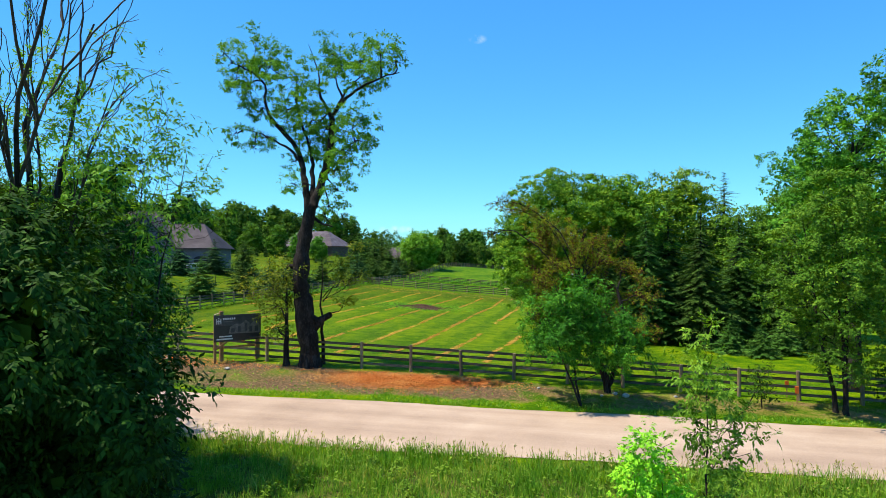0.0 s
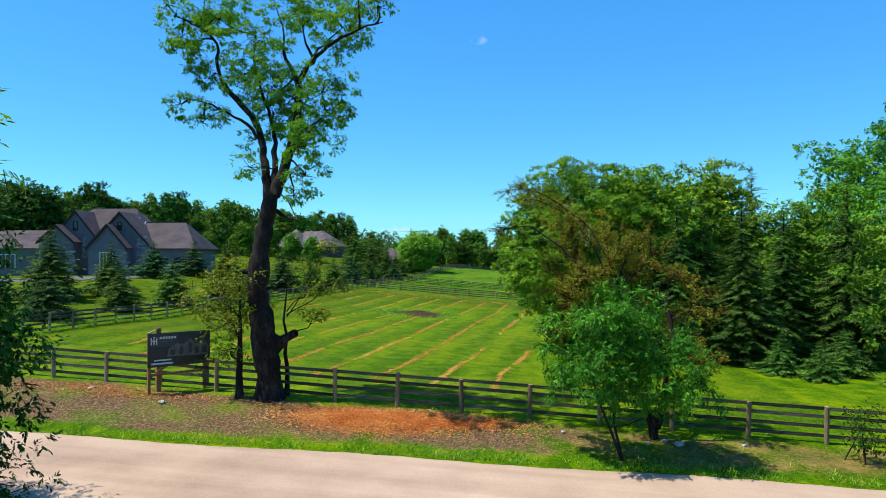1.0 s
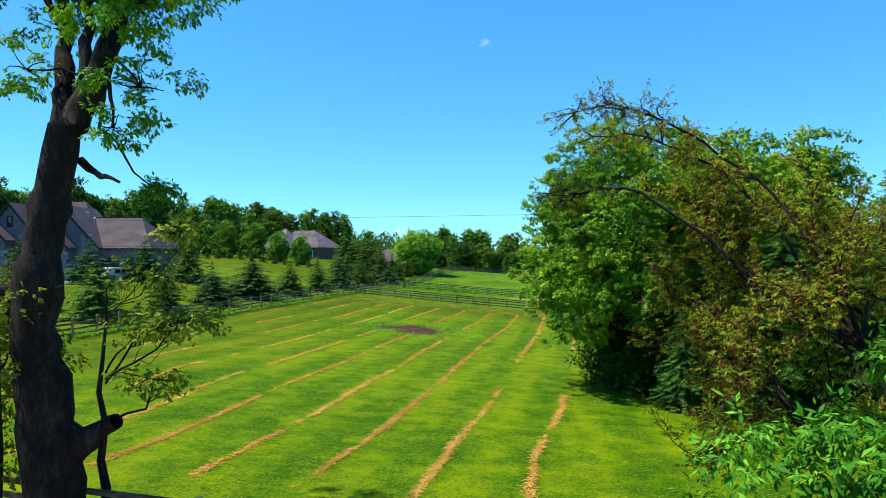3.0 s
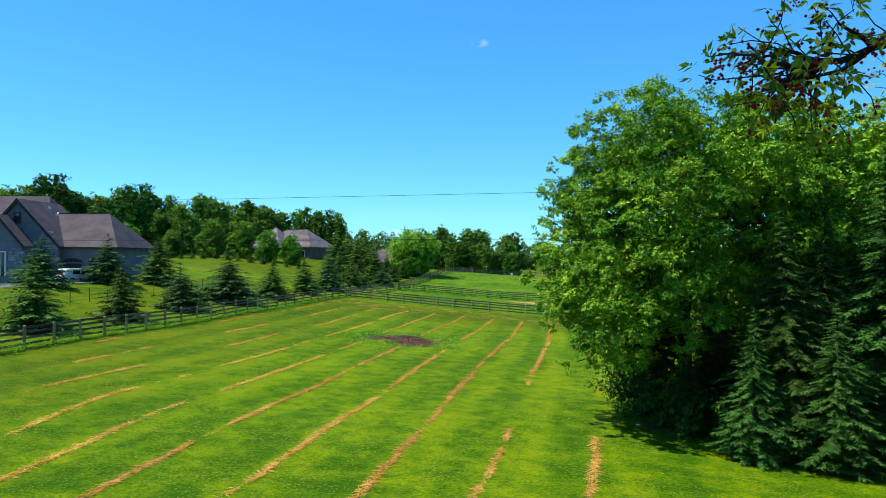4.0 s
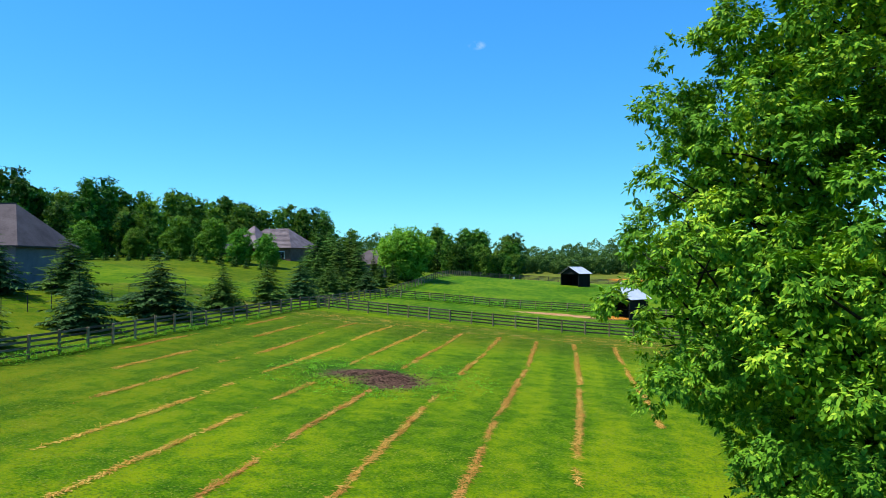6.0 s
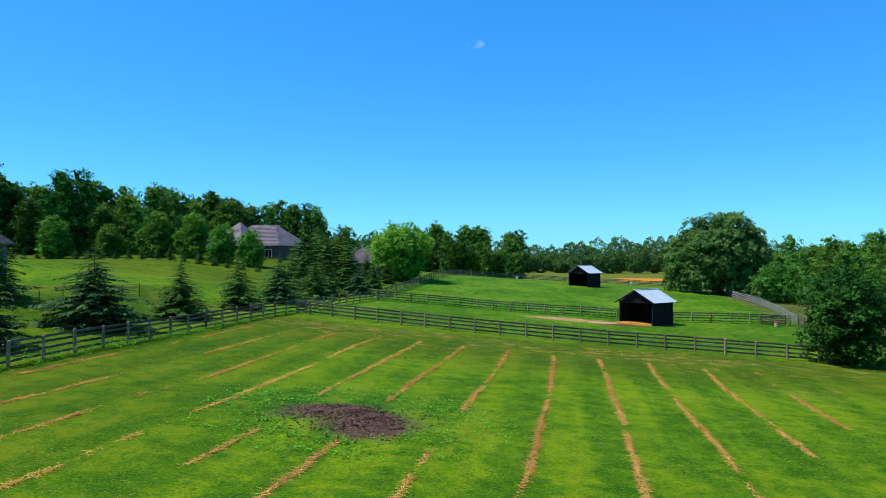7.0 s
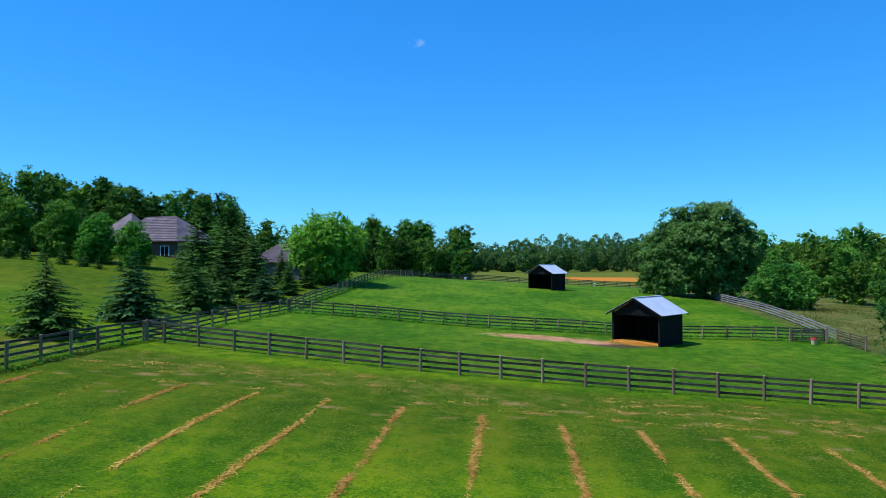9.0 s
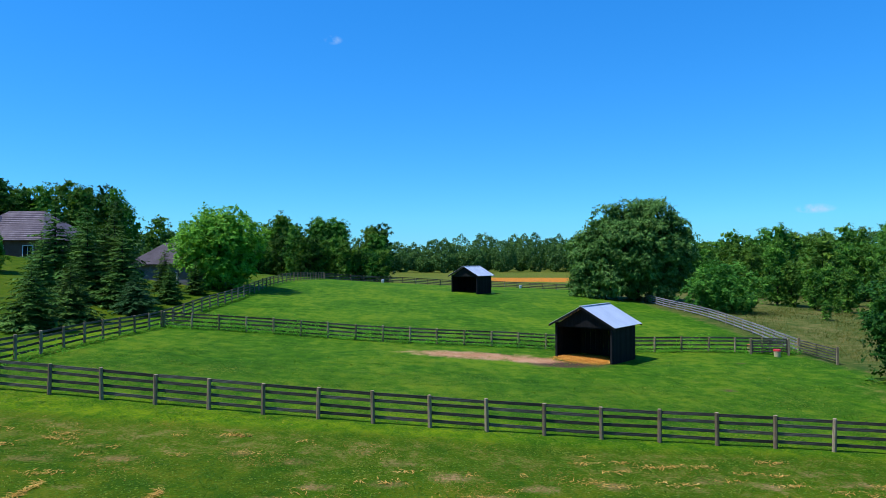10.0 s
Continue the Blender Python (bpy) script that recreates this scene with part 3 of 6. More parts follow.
broad = noise_node(n, l, 0.09, 4, 0.6)
mid = noise_node(n, l, 0.9, 5, 0.65)
fine = noise_node(n, l, 9.0, 6, 0.75)
streak = noise_node(n, l, 1.0, 4, 0.6, (1.6, 0.12, 1))
f = maths(n, l, "ADD", maths(n, l, "ADD", maths(n, l, "MULTIPLY", broad, 0.22), maths(n, l, "MULTIPLY", mid, 0.32)), maths(n, l, "ADD", maths(n, l, "MULTIPLY", fine, 0.38), maths(n, l, "MULTIPLY", streak, 0.08)))
f = maths(n, l, "ADD", f, maths(n, l, "MULTIPLY", attribute(n, "mown"), 0.024))
grass_c = ramp(n, l, f, ((0.43, (0.028, 0.092, 0.001)), (0.5, (0.079, 0.163, 0.001)), (0.56, (0.168, 0.236, 0.002))))
olive_c = ramp(n, l, f, ((0.42, (0.026, 0.066, 0.0015)), (0.5, (0.062, 0.1, 0.002)), (0.575, (0.12, 0.14, 0.005))))
lush_c = ramp(n, l, f, ((0.43, (0.018, 0.076, 0.003)), (0.5, (0.048, 0.135, 0.004)), (0.56, (0.13, 0.195, 0.008))))
dry_c = ramp(n, l, f, ((0.4, (0.085, 0.095, 0.01)), (0.5, (0.21, 0.15, 0.04)), (0.6, (0.38, 0.25, 0.11))))
soil_c = ramp(n, l, fine, ((0.36, (0.036, 0.02, 0.014)), (0.52, (0.095, 0.052, 0.036)), (0.68, (0.23, 0.135, 0.085))))
mulch_c = ramp(n, l, fine, ((0.3, (0.1280, 0.0480, 0.0200)), (0.5, (0.2720, 0.1200, 0.0480)), (0.7, (0.4000, 0.2400, 0.1280))))
bank_c = ramp(n, l, fine, ((0.36, (0.036, 0.023, 0.012)), (0.5, (0.12, 0.074, 0.038)), (0.64, (0.3, 0.195, 0.105))))
sand_c = ramp(n, l, f, ((0.42, (0.27, 0.12, 0.05)), (0.5, (0.41, 0.2, 0.09)), (0.58, (0.5, 0.29, 0.16))))
wild_c = ramp(n, l, f, ((0.42, (0.032, 0.068, 0.01)), (0.5, (0.085, 0.105, 0.018)), (0.58, (0.19, 0.15, 0.05))))
meadow_c = ramp(n, l, f, ((0.42, (0.06, 0.098, 0.01)), (0.5, (0.105, 0.13, 0.014)), (0.58, (0.17, 0.155, 0.025))))
flower_c = ramp(n, l, mid, ((0.3, (0.26, 0.15, 0.02)), (0.5, (0.5, 0.175, 0.018)), (0.7, (0.56, 0.22, 0.025))))
rag = maths(n, l, "SUBTRACT", maths(n, l, "ADD", maths(n, l, "MULTIPLY", mid, 0.9), maths(n, l, "MULTIPLY", fine, 0.9)), 0.9)


def edge(name, gain=3.0, bias=0.5):
    a = maths(n, l, "ADD", attribute(n, name), rag)
    return maths(n, l, "MULTIPLY", maths(n, l, "SUBTRACT", a, bias), gain, True)


c = grass_c
for name, col, gain, bias in (("olive", olive_c, 1.4, 0.3), ("lush", lush_c, 1.6, 0.3), ("wild", wild_c, 3, 0.5), ("meadow", meadow_c, 3, 0.5), ("flowers", flower_c, 2.5, 0.5), ("dry", dry_c, 2.2, 0.42), ("bank", bank_c, 2.4, 0.42), ("soil", soil_c, 3, 0.5), ("sand", sand_c, 3, 0.45), ("mulch", mulch_c, 3, 0.5)):
    c = mix(n, l, edge(name, gain, bias), c, col)
l.new(c, b.inputs["Base Color"])
bump(n, l, b, maths(n, l, "ADD", maths(n, l, "MULTIPLY", fine, 0.6), maths(n, l, "MULTIPLY", mid, 0.6)), 0.9, 0.12)

ground = arrays("ground", np.stack([GX.ravel(), GY.ravel(), GZ.ravel()], 1), quads, GRASS, shade=True)
tagged(ground, "mown green pasture with bare soil and dry verges", "ground", kind="structure")
for name, field in (("mulch", mulch), ("sand", sand), ("dry", dry), ("soil", soil), ("lush", lush), ("meadow", meadow), ("flowers", flowers), ("wild", wild), ("mown", mown), ("bank", bank), ("olive", olive)):
    at = ground.data.attributes.new(name, "FLOAT", "POINT")
    at.data.foreach_set("value", np.asarray(field, np.float32).ravel())

# ---- gravel road ----
GRAVEL, n, l, b = material("gravel road", 0.95)
tracks = noise_node(n, l, 0.5, 4, 0.6, (0.06, 1.2, 1))
patchy = noise_node(n, l, 0.35, 4, 0.6)
grit = noise_node(n, l, 14.0, 6, 0.8)
f = maths(n, l, "ADD", maths(n, l, "MULTIPLY", tracks, 0.4), maths(n, l, "ADD", maths(n, l, "MULTIPLY", patchy, 0.3), maths(n, l, "MULTIPLY", grit, 0.3)))
l.new(ramp(n, l, f, ((0.36, (0.255, 0.172, 0.116)), (0.5, (0.385, 0.272, 0.188)), (0.64, (0.49, 0.368, 0.262)))), b.inputs["Base Color"])
bump(n, l, b, grit, 0.5, 0.02)
rx = np.arange(-140, 120, 0.5)
far_edge = 32.6 + 0.05 * np.clip(rx, -45, 30) - 0.01 * rx + 0.1 * np.sin(rx * 0.5) + 0.03 * np.sin(rx * 3.1) + 0.01 * rx
near_edge = 25.6 + 0.05 * np.clip(rx, -45, 30) - 0.03 * rx + 0.12 * np.sin(rx * 0.4 + 1) + 0.03 * np.sin(rx * 2.7) + 0.03 * rx
ts = np.linspace(0, 1, 12)
RY = near_edge[None] + (far_edge - near_edge)[None] * ts[:, None]
RX = np.broadcast_to(rx, RY.shape)
RZ = ground_z(RX, RY) + 0.03 + 0.06 * np.sin(ts * np.pi)[:, None]
ri = np.arange(RY.size).reshape(RY.shape)
road = arrays("road", np.stack([RX.ravel(), RY.ravel(), RZ.ravel()], 1), np.stack([ri[:-1, :-1], ri[:-1, 1:], ri[1:, 1:], ri[1:, :-1]], -1).reshape(-1, 4), GRAVEL, shade=True)
tagged(road, "pale sandy gravel road with faint wheel tracks", "road", kind="structure")

# ---- fences ----
_bm = bmesh.new()
box(_bm, (0, -0.019, -0.07), (1, 0.019, 0.07), bevel=0.006)
BOARD_ME = bpy.data.meshes.new("rail")
_bm.to_mesh(BOARD_ME)
_bm.free()
BOARD_ME.materials.append(FENCE)
BOARD_PALE = BOARD_ME.copy()
BOARD_PALE.materials[0] = PALE_RAIL
_bm = bmesh.new()
bmesh.ops.create_cone(_bm, cap_ends=True, segments=8, radius1=0.1, radius2=0.092, depth=1.0, matrix=Matrix.Translation((0, 0, 0.5)))
for fc in _bm.faces:
    fc.material_index = 1 if fc.normal.z > 0.9 else 0
POST_ME = bpy.data.meshes.new("post")
_bm.to_mesh(POST_ME)
_bm.free()
POST_ME.materials.append(POST)
POST_ME.materials.append(POST_TOP)


def board_fence(path, spacing, height, label, levels=(0.2, 0.47, 0.74, 0.96), board=None, side=1, seed=3, wide=1.0):
    """A post and board fence along a line of (x, y): every post and every rail is a piece."""
    rng = random.Random(seed)
    pts = []
    for (x0, y0), (x1, y1) in zip(path, path[1:]):
        d = math.hypot(x1 - x0, y1 - y0)
        k = max(1, round(d / spacing))
        pts += [(x0 + (x1 - x0) * i / k, y0 + (y1 - y0) * i / k) for i in range(k)]
    pts.append(path[-1])
    root = empty("fence", *pts[0], label=label, category="fence")
    inv = root.matrix_world.inverted()
    for x, y in pts:
        ob = new("post", POST_ME)
        ob.parent = root
        h = height * rng.uniform(1.0, 1.09) + 0.35
        ob.matrix_basis = inv @ pose(x, y, gz(x, y) - 0.35, rng.gauss(0, 1.0), rng.gauss(0, 1.0), rng.uniform(0, 360)) @ Matrix.Diagonal((1, 1, h, 1))
    for (x0, y0), (x1, y1) in zip(pts, pts[1:]):
        u = Vector((x1 - x0, y1 - y0, 0)).normalized()
        off = Vector((u.y, -u.x, 0)) * 0.1 * side
        for lv in levels:
            a = Vector((x0, y0, gz(x0, y0) + height * lv + rng.gauss(0, 0.012))) + off
            e = Vector((x1, y1, gz(x1, y1) + height * lv + rng.gauss(0, 0.012))) + off
            d = e - a
            turn = math.atan2(d.y, d.x)
            pitch = math.atan2(d.z, math.hypot(d.x, d.y))
            ob = new("rail", board or BOARD_ME)
            ob.parent = root
            m = Matrix.Translation(a) @ Matrix.Rotation(turn, 4, "Z") @ Matrix.Rotation(-pitch, 4, "Y") @ Matrix.Rotation(rng.gauss(0, 0.03), 4, "X")
            ob.matrix_basis = inv @ m @ Matrix.Diagonal((d.length + 0.02, 1, wide, 1))
    return root


board_fence([(-47.1, 37.6), (22.9, 37.6)], 2.92, 1.42, "four-board black roadside paddock fence, weathered wood", side=-1, seed=1)
board_fence([(-39.2, 129.4), (-37.9, 129.3), (-17.65, 127.6), (13.1, 126.2)], 2.55, 1.37, "four-board black cross fence between mown paddocks", side=-1, seed=2)
board_fence([(-40.0, 37.6), (-40.0, 90), (-40.2, 110), (-39.4, 129.3), (-38.6, 157.0), (-38.2, 185), (-38.5, 200), (-36.5, 236)], 2.45, 1.35, "four-board black fence along the lawn, weeds at its foot", side=-1, seed=3)
board_fence([(-38.4, 157.1), (-12, 157), (17.2, 157.2)], 2.5, 1.3, "four-board black fence behind a run-in shed", side=-1, seed=4)
board_fence([(-36.3, 236), (-10, 240), (22, 236)], 2.6, 1.25, "far black board fence at the hay field", seed=5)
board_fence([(19.3, 204), (19.8, 178), (18.6, 158.2)], 2.5, 1.2, "greyed board fence along rough grass", board=BOARD_PALE, seed=6)


def farm_gate(path, label):
    (x0, y0), (x1, y1) = path
    root = empty("farm_gate", x0, y0, label=label, category="gate", turn=math.degrees(math.atan2(y1 - y0, x1 - x0)))
    w = math.hypot(x1 - x0, y1 - y0)
    dz = gz(x1, y1) - gz(x0, y0)
    for lv in (0.25, 0.48, 0.71, 0.94, 1.17):
        bm = bmesh.new()
        box(bm, (0, -0.02, lv - 0.05), (w, 0.02, lv + 0.05))
        part("rail", bm, FENCE, root)
    for u in (0.03, w / 2, w - 0.03):
        part("stile", boxed((u - 0.05, -0.05, 0.15 + dz * u / w * 0), (u + 0.05, -0.021, 1.25)), FENCE, root)
    for u in (-0.12, w + 0.12):
        part("post", boxed((u - 0.08, -0.08, -0.4), (u + 0.08, 0.08, 1.4), bevel=0.01), POST, root)
    return root


farm_gate([(13.4, 156.2), (16.4, 156.0)], "black board gate standing in front of the fence")
farm_gate([(18.3, 157.4), (17.9, 151.2)], "greyed board gate at the corner of the paddock")

# ---- run-in sheds ----


def run_in_shed(x, y, turn, label, s=1.0):
    """A black board shed, open at the gable front, with a galvanised roof."""
    root = empty("run_in_shed", x, y, label=label, category="shed", turn=turn)
    root.location.z = gz(x, y) - 0.05
    W, D, H, R = 2.5 * s, 4.4 * s, 3.0 * s, 4.35 * s
    wall = (("side_wall", (-W, 0.0), (-W, D)), ("side_wall", (W, 0.0), (W, D)), ("back_wall", (-W, D), (W, D)))
    for name, (x0, y0), (x1, y1) in wall:
        w = new(name)
        w.parent = root
        L = math.hypot(x1 - x0, y1 - y0)
        k = round(L / 0.24)
        me = bpy.data.meshes.new("board")
        bm = boxed((-L / k / 2 + 0.006, -0.015, 0), (L / k / 2 - 0.006, 0.015, 1), bevel=0.004)
        bm.to_mesh(me)
        bm.free()
        me.materials.append(BLACK_BOARD)
        for i in range(k):
            t = (i + 0.5) / k
            px, py = x0 + (x1 - x0) * t, y0 + (y1 - y0) * t
            top = H if name != "back_wall" else H + (R - H) * (1 - abs(px) / W)
            o = new("board", me)
            o.parent = w
            o.matrix_basis = pose(px, py, -0.2, 0, 0, math.degrees(math.atan2(y1 - y0, x1 - x0))) @ Matrix.Diagonal((1, 1, top + 0.15 + random.uniform(-0.02, 0.01), 1))
    bm = bmesh.new()
    prism(bm, [(-W, H - 0.25), (W, H - 0.25), (0, R - 0.05)], -0.02, 0.04)
    part("gable", bm, BLACK_BOARD, root)
    for u in (-W + 0.08, -W * 0.3, W - 0.08):
        if abs(u) > W * 0.5:
            part("post", boxed((u - 0.09, -0.05, -0.2), (u + 0.09, 0.13, H), bevel=0.01), BLACK_BOARD, root)
    part("header_beam", boxed((-W, 0.05, H - 0.35), (W, 0.16, H - 0.1)), BLACK_BOARD, root)
    ov, fo = 0.42 * s, 0.4 * s
    sl = (R - H) / W
    for sg in (-1, 1):
        e = W + ov
        k = 22
        bm = bmesh.new()
        rows = []
        for i in range(k * 2 + 1):
            yy = -fo + (D + 2 * fo) * i / (k * 2)
            lift = 0.025 if i % 4 in (0, 1) else 0.0
            rows.append([bm.verts.new((sg * 0.0, yy, R + 0.06 + lift)), bm.verts.new((sg * e, yy, R - sl * e + 0.06 + lift))])
        for a, c2 in zip(rows, rows[1:]):
            bm.faces.new((a[0], a[1], c2[1], c2[0]))
        bmesh.ops.recalc_face_normals(bm, faces=bm.faces)
        geom = bmesh.ops.solidify(bm, geom=bm.faces[:], thickness=0.02)
        part("roof_sheet", bm, TIN, root, "bright galvanised roof slope")
        for yy in (-fo, D + fo):
            bm = bmesh.new()
            prism(bm, [(0, R + 0.05), (sg * e, R - sl * e + 0.05), (sg * e, R - sl * e - 0.12), (0, R - 0.12)], yy - 0.02, yy + 0.02)
            part("fascia", bm, BLACK_BOARD, root)
    part("ridge_cap", boxed((-0.14, -fo, R + 0.075), (0.14, D + fo, R + 0.105), bevel=0.01), TIN, root)
    return root


run_in_shed(-2.75, 151.1, -40, "black board run-in shed with galvanised gable roof")
run_in_shed(-9.4, 205.6, -36, "far black run-in shed with galvanised roof on the rise", 0.98)

# ---- houses ----


def opening(root, name, u0, u1, z0, z1, w, arch=0.0, mat=None, frame_mat=None, bars=2):
    """A window or door set in a wall at depth w: a frame, a pane and glazing bars."""
    hold = new(name)
    hold.parent = root
    bm = bmesh.new()
    top = [(u1, z1 - arch)] + [((u0 + u1) / 2 + (u1 - u0) / 2 * math.cos(a), z1 - arch + arch * math.sin(a)) for a in np.linspace(0.3, math.pi - 0.3, 7)] + [(u0, z1 - arch)] if arch else [(u1, z1), (u0, z1)]
    prism(bm, [(u0, z0), (u1, z0)] + top, w - 0.05, w + 0.1)
    part("pane", bm, mat or GLASS, hold)
    if frame_mat:
        for a, c2 in ((u0 - 0.08, u0 + 0.05), (u1 - 0.05, u1 + 0.08)):
            part("frame", boxed((a, w - 0.1, z0), (c2, w + 0.02, z1 - arch)), frame_mat, hold)
        part("frame", boxed((u0 - 0.08, w - 0.1, z1 - arch - 0.06), (u1 + 0.08, w + 0.02, z1 - arch + 0.07)), frame_mat, hold)
        for i in range(1, bars + 1):
            uu = u0 + (u1 - u0) * i / (bars + 1)
            part("glazing_bar", boxed((uu - 0.03, w - 0.08, z0), (uu + 0.03, w - 0.02, z1 - arch - 0.06)), frame_mat, hold)
    return hold


def hip_roof(bm, u0, u1, w0, w1, z0, z1, r0, r1, over=0.5, gable0=False, gable1=False):
    """A roof with its ridge along u from r0 to r1."""
    wm = (w0 + w1) / 2
    a = [bm.verts.new(p) for p in ((u0 - over, w0 - over, z0), (u1 + over, w0 - over, z0), (u1 + over, w1 + over, z0), (u0 - over, w1 + over, z0))]
    r = [bm.verts.new((r0, wm, z1)), bm.verts.new((r1, wm, z1))]
    bm.faces.new((a[0], a[1], r[1], r[0]))
    bm.faces.new((a[2], a[3], r[0], r[1]))
    bm.faces.new((a[1], a[2], r[1]))
    bm.faces.new((a[3], a[0], r[0]))
    bm.faces.new(a[::-1])
    bmesh.ops.recalc_face_normals(bm, faces=bm.faces)


def gable_wing(root, u0, u1, w0, w1, z0, ze, zr, wall, over=0.35, trim=True):
    """A gabled block with its ridge along w, gable to the front."""
    um = (u0 + u1) / 2
    bm = bmesh.new()
    prism(bm, [(u0, z0), (u1, z0), (u1, ze), (um, zr), (u0, ze)], w0, w1)
    part("gable_wall", bm, wall, root)
    sl = (zr - ze) / ((u1 - u0) / 2)
    for sg in (-1, 1):
        e = um + sg * ((u1 - u0) / 2 + over)
        ez = ze - sl * over
        bm = bmesh.new()
        prism(bm, [(um, zr + 0.08), (e, ez + 0.08), (e, ez + 0.28), (um, zr + 0.3)], w0 - over, w1)
        part("roof", bm, SHINGLE, root)
        bm = bmesh.new()
        prism(bm, [(um, zr - 0.12), (e, ez - 0.12), (e, ez + 0.3), (um, zr + 0.32)], w0 - over - 0.05, w0 - over - 0.01)
        part("bargeboard", bm, TRIM, root)


def stones(root, u0, u1, z0, z1, w, slope=0.0, seed=1):
    """Field stones set proud on a wall."""
    rng = random.Random(seed)
    shapes = []
    for k in range(4):
        bm = bmesh.new()
        box(bm, (-0.5, -0.5, -0.5), (0.5, 0.5, 0.5), bevel=0.12)
        for v in bm.verts:
            v.co += Vector((rng.uniform(-0.06, 0.06), 0, rng.uniform(-0.06, 0.06)))
        me = bpy.data.meshes.new("stone")
        bm.to_mesh(me)
        bm.free()
        me.materials.append(STONE)
        shapes.append(me)
    z = z0
    while z < z1:
        h = rng.uniform(0.22, 0.42)
        u = u0 + slope * (z - z0)
        while u < u1 - slope * (z - z0):
            d = rng.uniform(0.35, 0.9)
            ob = new("stone", rng.choice(shapes))
            ob.parent = root
            ob.matrix_basis = pose(u + d / 2, w, z + h / 2) @ Matrix.Diagonal((d * 0.96, 0.16 + rng.uniform(0, 0.06), h * 0.94, 1))
            u += d
        z += h


def stone_house():
    """Local frame: x runs along the front, y into depth; the garage's front corner is at x = 0, the house lies at negative x."""
    root = new("house")
    root.matrix_world = pose(-60.4, 105.9, 0, 0, 0, 11.4)
    tagged(root, "grey stone and stucco house with steep brown roofs", "house")
    zb = 4.6
    part("garage_wall", boxed((-13, 0, zb - 1.2), (0, 10.4, 8.55)), STUCCO, root)
    bm = bmesh.new()
    hip_roof(bm, -16, 0, 0, 10.4, 8.5, 12.9, -11.5, -3.2)
    part("garage_roof", bm, SHINGLE, root, "brown hipped garage roof")
    part("gutter", boxed((-13, -0.62, 8.36), (0.6, -0.5, 8.52)), TRIM, root)
    part("gutter", boxed((0.5, -0.6, 8.36), (0.62, 10.9, 8.52)), TRIM, root)
    bm = bmesh.new()
    prism(bm, [(-0.58, 8.5), (5.2, 12.96), (5.2, 13.04), (-0.58, 8.6)], -9.9, -9.72, axis="x")
    part("flashing", bm, WHITE, root, "white metal flashing beside the garage roof")
    part("ridge_cap", boxed((-9.8, 5.1, 12.88), (-3.2, 5.3, 12.98)), SHINGLE, root)
    for u in (-11.1, -6.4, -3.2):
        opening(root, "garage_door", u, u + 2.5, zb - 0.2, 7.2, -0.02, 0.6, TRIM, STUCCO, 0)
    # the main block, then the gables before it
    part("main_wall", boxed((-28, 1.5, zb - 1.2), (-9.9, 12, 9.2)), STUCCO, root)
    bm = bmesh.new()
    hip_roof(bm, -27, -8.2, 1.5, 12.5, 9.1, 15.3, -19.2, -12.0)
    part("main_roof", bm, SHINGLE, root, "steep brown main roof")
    gable_wing(root, -15.9, -6.3, -1.0, 8, zb - 1.2, 8.7, 14.0, STUCCO)
    gable_wing(root, -15.0, -9.3, -3.0, 2, zb - 1.2, 8.7, 12.0, STUCCO)
    gable_wing(root, -22.1, -15.7, 0.6, 8, zb - 1.2, 10.4, 14.4, STUCCO)
    gable_wing(root, -23.3, -18.1, -1.6, 4, zb - 1.2, 9.6, 12.0, STUCCO)
    part("left_wing_wall", boxed((-38, 0, zb - 1.2), (-23.5, 10, 8.7)), STUCCO, root)
    bm = bmesh.new()
    hip_roof(bm, -38, -23.2, 0, 10, 8.6, 11.6, -33, -25)
    part("left_wing_roof", bm, SHINGLE, root)
    opening(root, "window", -13.2, -11.3, zb + 0.5, 7.9, -3.02, 0.0, GLASS, WHITE, 3)
    opening(root, "window", -19.2, -18.6, 11.4, 12.8, 0.58, 0.0, GLASS, TRIM, 0)
    opening(root, "window", -11.5, -10.9, 11.3, 12.6, -1.02, 0.0, GLASS, TRIM, 0)
    opening(root, "porch_arch", -22.6, -19.4, zb - 0.2, 8.9, -1.62, 1.2, GLASS, TRIM, 0)
    opening(root, "window", -31, -28, zb + 0.9, 7.6, -0.02, 0.0, GLASS, WHITE, 3)
    stones(root, -9.1, -6.5, zb - 0.3, 10.2, -1.06, 0.12, 3)
    stones(root, -10.9, -9.4, zb - 0.3, 8.0, -3.06, 0.0, 4)
    stones(root, -17.9, -15.8, zb + 2.4, 10.2, 0.52, 0.05, 5)
    stones(root, -23.2, -22.7, zb - 0.3, 9.4, -1.66, 0.0, 6)
    stones(root, -19.3, -18.2, zb - 0.3, 8.2, -1.66, 0.0, 7)
    for x, y, z in ((-10.4, 4.2, 13.75), (-8.6, 4.6, 11.9), (-9.6, 4.4, 12.8)):
        part("vent_pipe", boxed((x - 0.12, y - 0.12, z - 1.2), (x + 0.12, y + 0.12, z)), WHITE, root)
    return root


stone_house()


